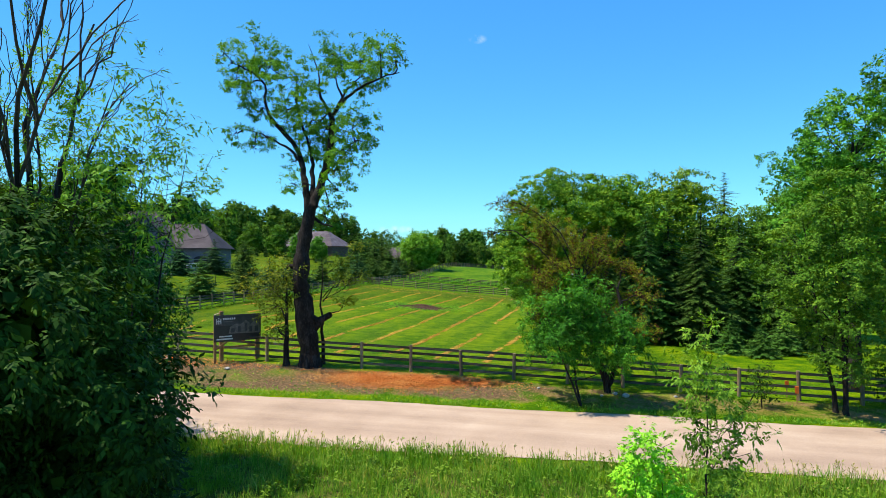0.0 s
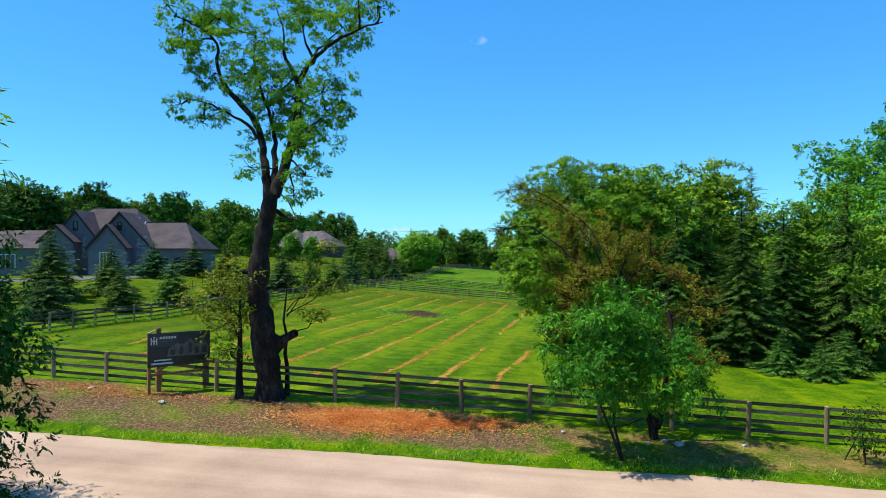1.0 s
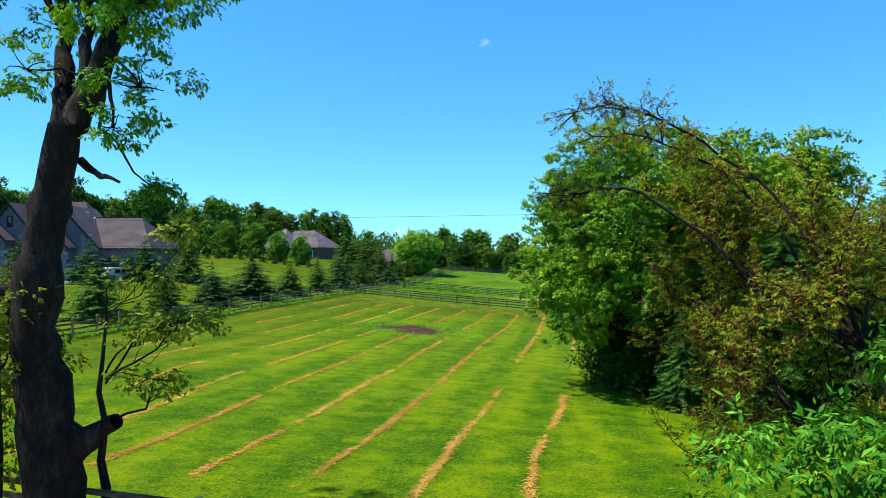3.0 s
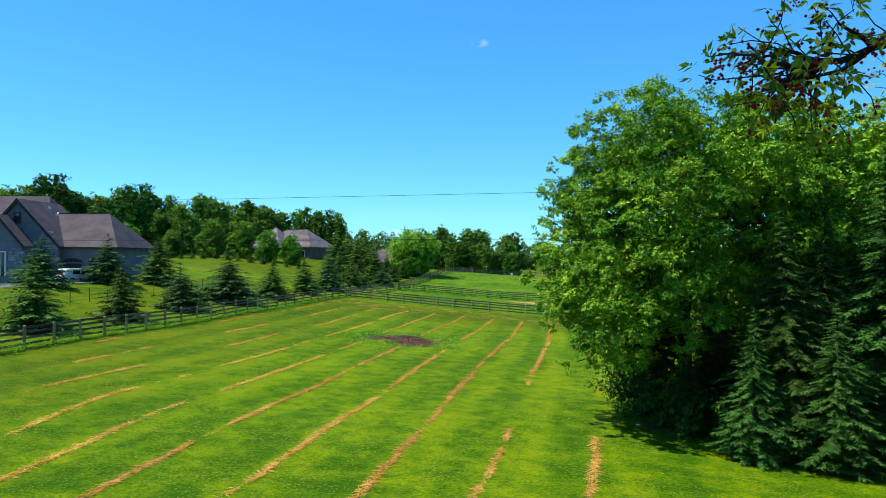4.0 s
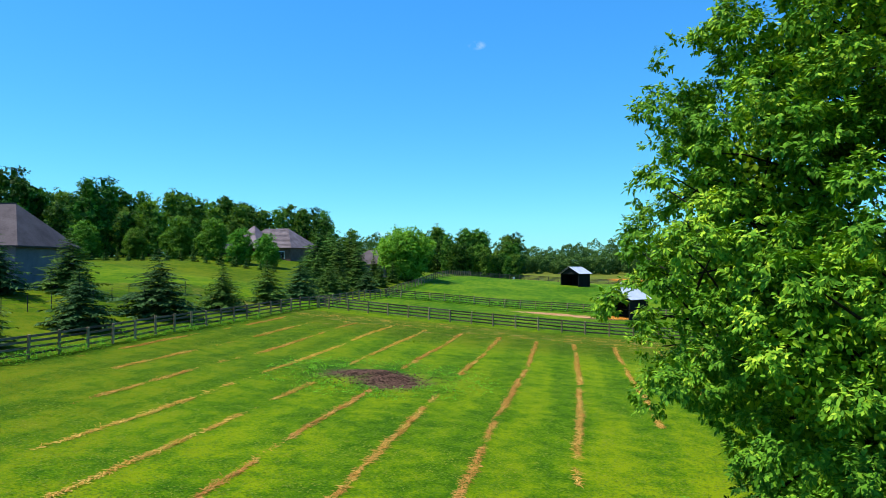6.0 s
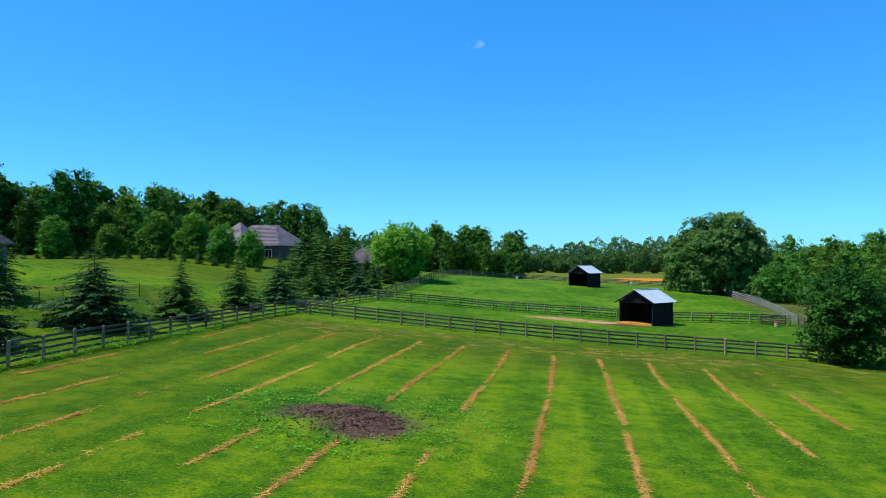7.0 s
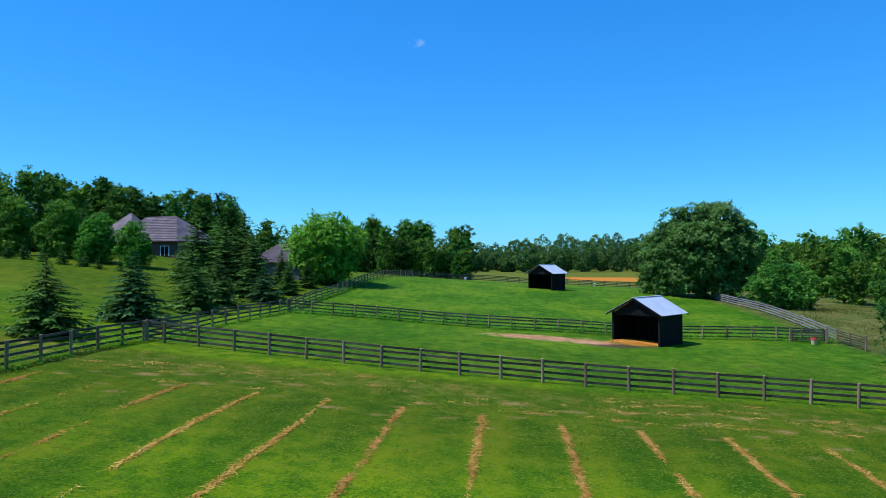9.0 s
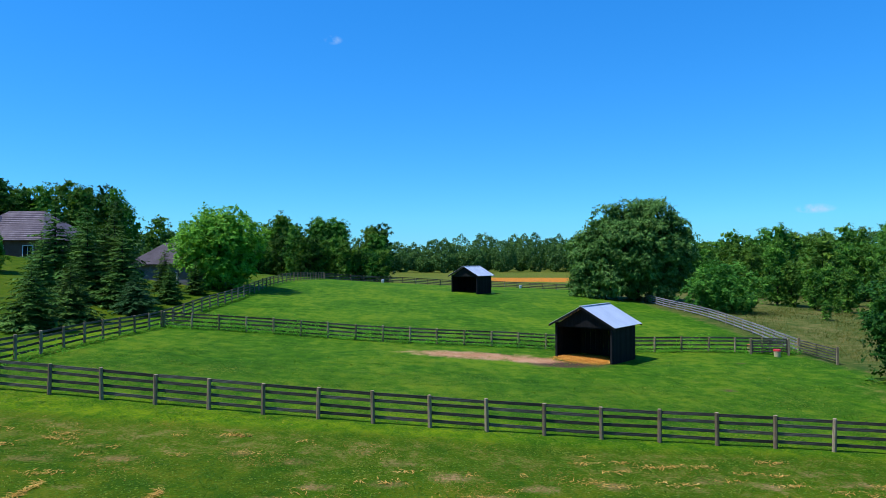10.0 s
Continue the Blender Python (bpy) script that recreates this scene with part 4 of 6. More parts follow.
def brick_house():
    root = new("house")
    root.matrix_world = pose(-75.5, 204.5, 0, 0, 0, -12)
    tagged(root, "brown brick house with a grey tile hip roof", "house")
    zb = gz(-78, 206) - 0.5
    part("wall", boxed((-17, 0, zb), (0, 12, 10.4)), BRICK, root)
    bm = bmesh.new()
    hip_roof(bm, -17, 0, 0, 12, 10.3, 15.3, -12, -5)
    part("roof", bm, SLATE, root)
    bm = bmesh.new()
    hip_roof(bm, -18.5, -9, -1.6, 8, 10.2, 15.9, -13.6, -13.2)
    part("roof", bm, SLATE, root)
    part("wing_wall", boxed((-25, 2, zb), (-17, 10, 10.0)), BRICK, root)
    bm = bmesh.new()
    hip_roof(bm, -25, -16, 2, 10, 9.9, 13.0, -21, -18)
    part("roof", bm, SLATE, root)
    # tile courses standing proud on the front slope
    me = bpy.data.meshes.new("tile_course")
    bm = boxed((0, -0.03, -0.02), (1, 0.03, 0.06), bevel=0.008)
    bm.to_mesh(me)
    bm.free()
    me.materials.append(SLATE)
    for i in range(15):
        t = (i + 0.4) / 15
        ob = new("tile_course", me)
        ob.parent = root
        x0, x1 = -17.5 + 5.5 * t, 0.5 - 5.5 * t
        ob.matrix_basis = pose(x0, -0.5 + 6.5 * t, 10.33 + 5.0 * t) @ Matrix.Diagonal((x1 - x0, 1, 1, 1))
    part("gutter", boxed((-17.5, -0.62, 10.15), (0.6, -0.5, 10.3)), TRIM, root)
    opening(root, "window", -3.6, -1.8, 7.6, 9.4, -0.02, 0, GLASS, WHITE, 1)
    opening(root, "window", -9.6, -7.2, 7.6, 9.4, -0.02, 0, GLASS, WHITE, 1)
    return root


brick_house()


def cottage():
    x, y = -52.5, 192
    root = empty("house", x, y, label="low house with a grey shingle roof behind pines", category="house", turn=-20)
    z = root.location.z
    part("wall", boxed((-5, 0, -0.5), (5, 8, 6.6 - z)), STUCCO, root)
    bm = bmesh.new()
    hip_roof(bm, -5, 5, 0, 8, 6.5 - z, 9.6 - z, -2.5, 1.0)
    part("roof", bm, SHINGLE, root)
    part("gutter", boxed((-5.5, -0.6, 6.38 - z), (5.5, -0.5, 6.52 - z)), TRIM, root)
    opening(root, "window", 1.0, 3.0, 3.6 - z, 5.4 - z, -0.02, 0, GLASS, WHITE, 1)


cottage()

# ---- trees by the road ----
RIGHT, AHEAD = np.array([0.982, 0.19, 0]), np.array([-0.19, 0.982, 0])


def old_elm():
    """Tall half-bare elm: a thick leaning trunk, broken stubs, few great limbs with leaf tufts at their ends."""
    rng = np.random.default_rng(11)
    x, y = -15.1, 37.2
    root = empty("elm_tree", x, y, label="tall old elm with a dark knobbly trunk and thin crown", category="tree")
    S = 0.0319

    def at(px, py, depth=0.0):
        return RIGHT * (px - 553) * S + AHEAD * depth + np.array([0, 0, (640 - py) * S])

    tubes = Tubes()

    def limb(path, r0, r1, sides=8):
        P = np.array([at(*p) for p in path])
        t = np.linspace(0, len(P) - 1, len(P) * 3 - 2)
        Q = np.stack([np.interp(t, np.arange(len(P)), P[:, k]) for k in range(3)], 1)
        Q[1:-1] = (Q[:-2] + 2 * Q[1:-1] + Q[2:]) / 4
        tubes.limb(Q + rng.normal(0, 0.03, Q.shape), np.linspace(r0, r1, len(Q)) * rng.uniform(0.86, 1.16, len(Q)), sides)
        return Q

    limb([(554, 655), (554, 630), (551, 590), (545, 550), (541, 520), (536, 485), (538, 455), (541, 425), (547, 395), (555, 350)], 0.6, 0.36, 14)
    tubes.limb(np.array([at(554, 658), at(554, 640), at(553, 615)]), [0.95, 0.72, 0.55], 12)
    limb([(549, 585), (560, 570), (578, 555), (592, 546)], 0.34, 0.17, 9)
    limb([(545, 552), (560, 556), (572, 560)], 0.3, 0.24, 9)
    limb([(538, 462), (526, 460), (514, 459)], 0.18, 0.11)
    left = limb([(551, 372, 0), (546, 335, 0.4), (540, 300, 0.9), (530, 265, 1.4), (520, 235, 1.8), (492, 205, 2.1), (468, 180, 2.2), (455, 145, 2.2), (457, 112, 2.2), (430, 85, 2.2), (392, 70, 2.0)], 0.24, 0.03)
    main = limb([(553, 362), (566, 325, 0.3), (578, 292, 0.5), (586, 258, 0.5), (592, 220, 0.3), (594, 190, 0.2), (603, 172, 0)], 0.29, 0.13)
    r1 = limb([(594, 195, 0.2), (580, 165, 0.8), (566, 135, 1), (563, 95, 1.2), (545, 42, 1.3)], 0.12, 0.015)
    r2 = limb([(603, 172, 0), (625, 160, -0.8), (652, 146, -1.5), (690, 132, -2), (722, 125, -2.2)], 0.12, 0.02)
    r3 = limb([(603, 172, 0), (612, 140, 0.8), (628, 112, 1.5), (650, 90, 1.8)], 0.09, 0.015)
    r4 = limb([(612, 150, 0.8), (600, 120, 0), (606, 85, -0.6)], 0.07, 0.015)
    mid = limb([(555, 350, 0.2), (556, 310, 0.8), (552, 270, 1.2), (545, 235, 1.4), (528, 190, 1.5), (520, 145, 1.2), (525, 105, 1)], 0.16, 0.02)
    low_l = limb([(530, 265, 1.4), (510, 240, 1.5), (480, 222, 1.2), (445, 205, 1.5), (405, 200, 1.5)], 0.09, 0.015)
    low_r = limb([(574, 305, 0.5), (598, 285, -1), (625, 262, -1.6), (655, 235, -2)], 0.06, 0.012)
    limb([(562, 372, 0.3), (580, 384, 0), (598, 388, -0.4)], 0.1, 0.03)
    limb([(584, 265, 0.5), (610, 235, 1.5), (640, 212, 2)], 0.09, 0.015)
    hubs = np.concatenate([left[8:], main[8:], r1, r2, r3, r4, mid[3:], low_l, low_r])
    spots = [(400, 62, 32), (372, 45, 20), (440, 45, 32), (470, 60, 26), (420, 112, 34), (445, 152, 34), (404, 205, 20), (432, 232, 16), (498, 168, 26), (524, 112, 32), (532, 150, 34), (512, 258, 16),
             (522, 308, 18), (598, 78, 28), (638, 70, 38), (690, 92, 28), (716, 112, 20), (618, 108, 30), (604, 205, 36), (642, 222, 32), (590, 245, 30), (626, 272, 26), (604, 322, 22), (568, 225, 36),
             (588, 350, 12), (556, 190, 30), (655, 110, 28), (480, 95, 22), (392, 95, 18), (575, 205, 30), (545, 225, 24), (612, 295, 20), (660, 245, 14), (500, 205, 16), (460, 215, 14), (590, 388, 6)]
    lobes = []
    for px, py, r in spots:
        c = at(px, py, 0)
        near_hub = hubs[np.argmin(((hubs - c) ** 2 * np.array([1, 0.15, 1])).sum(1))]
        c = c + AHEAD * (near_hub @ AHEAD - c @ AHEAD) + AHEAD * rng.normal(0, 0.7)
        lobes.append((*c, r * S * 1.0, r * S * 1.2, r * S * 0.85))
        tubes.limb(bend(near_hub, c, rng, 0.12, 6), np.linspace(0.06, 0.015, 6), 5)
        for _ in range(6):
            tubes.limb(bend(c, c + unit(rng, 1)[0] * r * S * 0.9, rng, 0.1, 4), np.linspace(0.02, 0.006, 4), 4)
    tubes.make("trunk", BARK, root)
    pts, out, _ = crown_points(rng, lobes, 1.7, 0.45, 0.35)
    pts, out = tufted(rng, pts, out, 5, 0.36)
    v, f = sprays(rng, pts, out, 40, 0.22, 0.1, 0.52, 0.6, 5, 1.0)
    arrays("crown", v, f, ELM, root)


old_elm()


def group_lobes(seed, n, w, z0, z1, **kw):
    return lumps(random.Random(seed), n, w, z0, z1, **kw)


# small crab tree beside the elm, hawthorn and ash by the fence
broadleaf("crab_apple_tree", -16.4, 36.9, 6.4, [(-1.3, 0.1, 4.6, 1.2, 1.2, 0.8), (-0.2, -0.2, 5.6, 1.1, 1.1, 0.7), (-0.8, 0.4, 3.4, 1.2, 1.2, 0.6), (0.2, 0.2, 4.4, 0.9, 1.0, 0.7), (-0.5, 0, 2.2, 0.8, 0.8, 0.5)],
          CRAB, "small yellowish crab apple tree with crooked stems beside an elm", trunk=0.2, per_area=5, per=40, size=0.1, ragged=0.45, seed=21, stems=1, twigs=12)
broadleaf("thorn_tree", -14.6, 38.0, 7.2, [(1.5, -0.5, 5.0, 0.8, 0.8, 0.4), (2.2, -0.6, 5.1, 0.8, 0.8, 0.28), (2.8, -0.7, 5.2, 0.5, 0.6, 0.2), (1.3, -0.4, 6.2, 0.7, 0.6, 0.4), (1.6, -0.6, 3.9, 0.8, 0.7, 0.28), (2.4, -0.6, 7.0, 0.7, 0.6, 0.22)],
          CRAB, "sparse thorn tree with flat side boughs behind an elm", trunk=0.13, per_area=6, per=35, size=0.095, spread=0.3, seed=22, twigs=9)
def hawthorn():
    """Leaning hawthorn: crooked boughs, side branches and short twigs set with leaf rosettes and fruit."""
    rng = np.random.default_rng(23)
    x, y = 1.5, 36.2
    root = empty("hawthorn_tree", x, y, label="brownish hawthorn with small leaves and reddish fruit", category="tree")
    foot = np.array([x, y, root.location.z])
    tubes = Tubes()
    stems = []
    for tip in ((0.4, 37.0, 5.6), (2.2, 36.9, 5.2), (-0.8, 36.8, 4.6)):
        q = bend(foot + np.array([rng.normal(0, 0.2), rng.normal(0, 0.15), -0.3]), tip, rng, 0.05, 9) - foot
        tubes.limb(q, np.linspace(0.13, 0.07, 9), 8)
        stems.append(q)
    stems = np.concatenate([q[3:] for q in stems])
    boughs = [[(-4.7, 38.3, 10.0), (-3.6, 38.0, 10.15), (-2.6, 38.0, 9.75), (-1.6, 38.0, 9.05), (-0.8, 37.8, 8.4), (0.1, 37.3, 6.8), (0.5, 37.0, 5.3)],
              [(-4.2, 39.3, 9.65), (-3.2, 38.9, 9.7), (-2.3, 38.6, 9.3), (-1.4, 38.3, 8.7), (-0.6, 37.7, 7.6), (0.3, 37.0, 5.2)],
              [(-4.6, 37.15, 8.2), (-4.4, 37.25, 8.27), (-4.2, 37.35, 8.35), (-3.9, 37.45, 8.46), (-3.2, 37.5, 8.4), (-2.0, 37.4, 7.6), (-0.5, 37.1, 6.0)]]
    paths = []
    for b in boughs:
        P = np.array(b[::-1]) - foot
        t = np.linspace(0, len(P) - 1, len(P) * 3 - 2)
        Q = np.stack([np.interp(t, np.arange(len(P)), P[:, k]) for k in range(3)], 1)
        Q[1:-1] = (Q[:-2] + 2 * Q[1:-1] + Q[2:]) / 4
        paths.append((Q + rng.normal(0, 0.03, Q.shape), 0.036, 0.38))
    ends = [(-3.7, 2.4, 7.4), (-2.2, 3.0, 8.2), (0.0, 2.2, 7.4), (1.8, 2.4, 6.2), (-3.9, 1.4, 5.6), (-2.2, 0.2, 6.2), (0.0, 1.4, 5.4), (2.6, 0.8, 4.4), (-3.9, 0.8, 3.8), (1.0, 0.6, 3.6), (2.8, 0.6, 2.8),
            (-1.6, 1.2, 7.2), (-2.8, 1.6, 6.6), (-3.0, 2.6, 4.6), (-1.4, 2.6, 4.6), (1.2, 2.6, 4.6), (-4.5, 2.6, 6.4), (-2.2, 2.4, 5.8), (0.8, 1.8, 6.6), (-0.8, 3.0, 6.6), (-3.4, 0.4, 4.6), (-1.0, 0.0, 4.6), (-2.4, 1.6, 3.6), (0.4, 2.6, 3.4), (-3.3, 3.4, 8.6)]
    for e in ends:
        e = np.array(e)
        a = stems[np.argmin(((stems - e) ** 2 * np.array([1, 1, 2.2])).sum(1) + rng.uniform(0, 2, len(stems)))]
        q = bend(a, e * np.array([0.95, 1.08, 1.02]), rng, 0.1, 10)
        q[:, 2] += 0.35 * np.sin(np.linspace(0, np.pi, 10))
        paths.append((q, 0.04, 1.05))
    P, W, F = [], [], []
    for q, r, wide in paths:
        tubes.limb(q, np.linspace(r, 0.012, len(q)), 7)
        span = np.linalg.norm(np.diff(q, axis=0), axis=1).sum()
        subs = [q[len(q) // 3:]]
        for _ in range(int(span * 2.6)):
            i = rng.integers(len(q) // 3, len(q) - 1)
            d = q[i + 1] - q[i - 1]
            d = d / np.linalg.norm(d) * 0.8 + unit(rng, 1)[0] * 0.8 + np.array([0, 0, 0.1])
            s = bend(q[i], q[i] + d / np.linalg.norm(d) * rng.uniform(0.5, 1.4) * wide, rng, 0.12, 6)
            tubes.limb(s, np.linspace(0.018, 0.006, 6), 5)
            subs.append(s)
        for s in subs:
            reach = np.linalg.norm(np.diff(s, axis=0), axis=1).sum()
            for _ in range(int(reach * (9 if wide < 0.5 else 17))):
                u = rng.uniform(0.15, 0.999) * (len(s) - 1)
                i = int(u)
                a = s[i] + (s[i + 1] - s[i]) * (u - i)
                d = (s[i + 1] - s[i]) / np.linalg.norm(s[i + 1] - s[i]) * 0.7 + unit(rng, 1)[0] * 0.85 + np.array([0, 0, -0.1 if wide < 0.5 else 0.25])
                d /= np.linalg.norm(d)
                ln = rng.uniform(0.2, 0.55)
                e = bend(a, a + d * ln, rng, 0.08, 4)
                tubes.limb(e, [0.006, 0.005, 0.004, 0.003], 3)
                for h in np.linspace(0.25, 1, max(3, int(ln / 0.085))):
                    P.append(a + d * ln * h)
                    W.append(d)
                    if rng.random() < 0.42:
                        F.append(a + d * ln * h - np.array([0, 0, 0.04]))
    tubes.make("trunk", BARK, root)
    v, f = sprays(rng, np.array(P), np.array(W), 8, 0.07, 0.074, 0.38, 0.25, 6, 0.6)
    arrays("crown", v, f, HAWTHORN, root)
    C = np.repeat(np.array(F), 7, 0) + rng.normal(0, 0.035, (len(F) * 7, 3))
    o = np.array([(1, 0, 0), (-1, 0, 0), (0, 1, 0), (0, -1, 0), (0, 0, 1), (0, 0, -1)]) * 0.0125
    tri = np.array([(0, 2, 4), (2, 1, 4), (1, 3, 4), (3, 0, 4), (2, 0, 5), (1, 2, 5), (3, 1, 5), (0, 3, 5)])
    arrays("fruit", (C[:, None] + o[None]).reshape(-1, 3), (np.arange(len(C))[:, None, None] * 6 + tri[None]).reshape(-1, 3), FRUIT, root, "small reddish-brown fruit clusters", True)


hawthorn()
broadleaf("ash_tree", -0.1, 34.0, 6.0, [(2.0, 0.2, 3.6, 1.1, 1.1, 0.9), (2.4, 0.3, 2.4, 1.1, 1.0, 0.7), (0, 0, 5.2, 1.1, 1.1, 1.0), (0.7, 0.2, 4.3, 1.3, 1.2, 1.0), (-0.7, -0.1, 4.2, 1.3, 1.2, 1.0), (0.1, -0.3, 3.2, 1.7, 1.5, 0.9), (1.0, 0.2, 2.6, 1.1, 1.1, 0.7), (-1.1, 0.2, 2.9, 1.1, 1.1, 0.7)],
          ASH, "young bluish-green ash on thin stems by the road", trunk=0.09, per_area=1.5, per=21, size=0.16, spread=0.2, tuft=0.36, m=8, core=8, core_size=0.2, seed=24, leaflets=7, pinnate=1.8, stems=2, aspect=0.34, ragged=0.4, droop=0.5, twigs=10)
broadleaf("maple_tree", 12.4, 35.4, 11.8, group_lobes(31, 16, 6.6, 2.8, 11.0, r=0.25), COTTONWOOD, "slender young maple with several thin stems by the road", trunk=0.2, per_area=0.9, per=35, size=0.105, spread=0.22, seed=31, stems=3, ragged=0.45, tuft=0.45, m=9, core=6, core_size=0.17)
broadleaf("cottonwood_tree", 15.6, 42.5, 17.6, group_lobes(32, 18, 9.5, 8.6, 16.4, r=0.17), COTTONWOOD, "tall open cottonwood with airy crown", trunk=0.4, per_area=0.5, per=30, size=0.16, spread=0.25, seed=32, ragged=0.45, twigs=8, tuft=0.6, m=9, core=3, core_size=0.2)
broadleaf("cottonwood_tree", 20.6, 47, 21.6, group_lobes(33, 22, 10.5, 4.0, 20.0, r=0.2), COTTONWOOD, "tall open cottonwood with airy crown", trunk=0.45, per_area=0.5, per=30, size=0.16, spread=0.25, seed=33, ragged=0.45, twigs=8, tuft=0.6, m=9, core=3, core_size=0.2)
broadleaf("bush", 17.4, 37.2, 4.4, group_lobes(34, 9, 5.4, 0.7, 3.8, r=0.3), DEEP, "dense dark green bush at the roadside", "bush", trunk=0.1, per_area=5, per=14, size=0.15, seed=34, stems=4)
broadleaf("bush", 8.9, 35.6, 2.4, group_lobes(35, 6, 1.3, 0.5, 2.1, r=0.34), DEEP, "narrow dark shrub by the fence", "bush", trunk=0.05, per_area=16, per=14, size=0.1, spread=0.2, seed=35, stems=2)

# trees on the near verge
broadleaf("ash_tree", -12.1, 11.9, 8.8, group_lobes(41, 24, 8.0, 0.9, 8.3, r=0.26, top_narrow=0.4), DEEP, "dense dark roadside ash with feathered leaves", trunk=0.2, per_area=5, per=49, size=0.17, spread=0.34, leaflets=7, pinnate=1.6, seed=41, stems=3, aspect=0.42, droop=0.5, core=5, core_size=0.4)
broadleaf("ash_tree", -11.4, 14.4, 13.0, [(0.6, 0, 10.6, 1.4, 1.3, 1.0), (-0.9, 0.2, 11.2, 1.4, 1.3, 1.0), (0.0, -0.2, 12.2, 1.2, 1.2, 0.8), (1.7, 0.1, 9.6, 1.2, 1.1, 0.8), (-2.2, 0.1, 10.2, 1.3, 1.2, 0.9), (0.5, 0.3, 9.0, 1.6, 1.4, 0.9), (1.6, 0.3, 10.9, 0.8, 0.8, 0.6), (-3.0, 0.3, 12.0, 1.2, 1.1, 0.7), (-1.2, 0.2, 9.4, 1.3, 1.2, 0.9), (2.3, 0.2, 9.0, 0.8, 0.8, 0.5)],
          PALE, "young ash with light airy leaf tufts", trunk=0.1, per_area=3.0, per=28, size=0.13, spread=0.34, seed=42, leaflets=7, pinnate=1.6, stems=3, aspect=0.36, ragged=0.5, twigs=12)


broadleaf("ash_tree", -16.2, 20.4, 11.2, group_lobes(44, 22, 5.4, 0.7, 10.4, r=0.25, top_narrow=0.35), DEEP, "dense dark roadside ash with feathered leaves", trunk=0.14, per_area=5, per=42, size=0.15, spread=0.36, seed=44, stems=2, aspect=0.42, droop=0.5, leaflets=7, pinnate=1.6, core=5, core_size=0.4)
broadleaf("ash_tree", -21.1, 22.6, 9.6, group_lobes(43, 18, 7.4, 0.9, 9.2, r=0.26, top_narrow=0.3), DEEP, "dense dark roadside ash with feathered leaves", trunk=0.2, per_area=5, per=42, size=0.14, spread=0.45, seed=43, stems=2, aspect=0.4, droop=0.5, leaflets=7, pinnate=1.6, core=4, core_size=0.5)


def dead_tree():
    rng = np.random.default_rng(51)
    root = empty("dead_tree", -13.4, 13.6, label="bare dead tree with grey upright branches", category="tree")
    stem, fine = Tubes(), Tubes()

    def grow(p, d, length, r, level):
        q = bend(p, p + d * length, rng, 0.03, 6)
        (stem if level < 2 else fine).limb(q, np.linspace(r, r * 0.5, 6), 7 if level < 2 else 4)
        if level < 4:
            for _ in range(3 if level else 6):
                s = q[rng.integers(2, 6)]
                nd = d + rng.normal(0, 0.26, 3) + np.array([0.06, 0, 0.12])
                grow(s, nd / np.linalg.norm(nd), length * rng.uniform(0.5, 0.75), r * 0.48, level + 1)

    grow(np.array([0, 0, -0.3]), np.array([0.08, 0.0, 1.0]), 7.5, 0.2, 0)
    grow(np.array([0.2, 0.2, 4.0]), np.array([0.25, 0.0, 1.0]), 6.0, 0.13, 1)
    stem.make("trunk", BARK, root)
    fine.make("branch_crown", TWIG, root)


dead_tree()
broadleaf("sapling", 2.8, 15.6, 6.7, [(-0.05, 0, 6.3, 0.25, 0.25, 0.35), (-0.2, 0, 5.7, 0.5, 0.45, 0.35), (0.05, 0.05, 5.0, 0.55, 0.5, 0.35), (0.5, 0, 4.6, 0.4, 0.35, 0.3), (-0.25, 0, 4.2, 0.42, 0.4, 0.3), (0.65, 0.05, 4.0, 0.5, 0.4, 0.3),
          (0.15, 0, 3.6, 0.45, 0.4, 0.3), (0.5, 0, 3.0, 0.4, 0.4, 0.3), (-0.1, 0.1, 2.7, 0.4, 0.4, 0.3)],
          PALE, "thin sapling with bright pinnate leaves", "sapling", trunk=0.045, per_area=11, per=28, size=0.11, spread=0.2, leaflets=7, pinnate=1.5, seed=52, aspect=0.42, droop=0.4, twigs=7, ragged=0.4)
broadleaf("bush", 1.7, 17.4, 3.7, [(-0.05, 0, 3.2, 0.5, 0.5, 0.5), (0.25, 0, 2.7, 0.5, 0.5, 0.45), (-0.3, 0.1, 2.5, 0.5, 0.5, 0.45), (0.1, 0, 1.8, 0.7, 0.65, 0.5), (0.6, 0.1, 1.9, 0.45, 0.4, 0.35), (-0.3, 0, 1.3, 0.7, 0.6, 0.5), (0.5, 0, 1.0, 0.7, 0.6, 0.5), (1.0, 0.1, 2.0, 0.4, 0.35, 0.3)],
          LIME, "bright lime-green bush in long grass", "bush", trunk=0.04, per_area=18, per=26, size=0.1, spread=0.16, seed=53, stems=3)

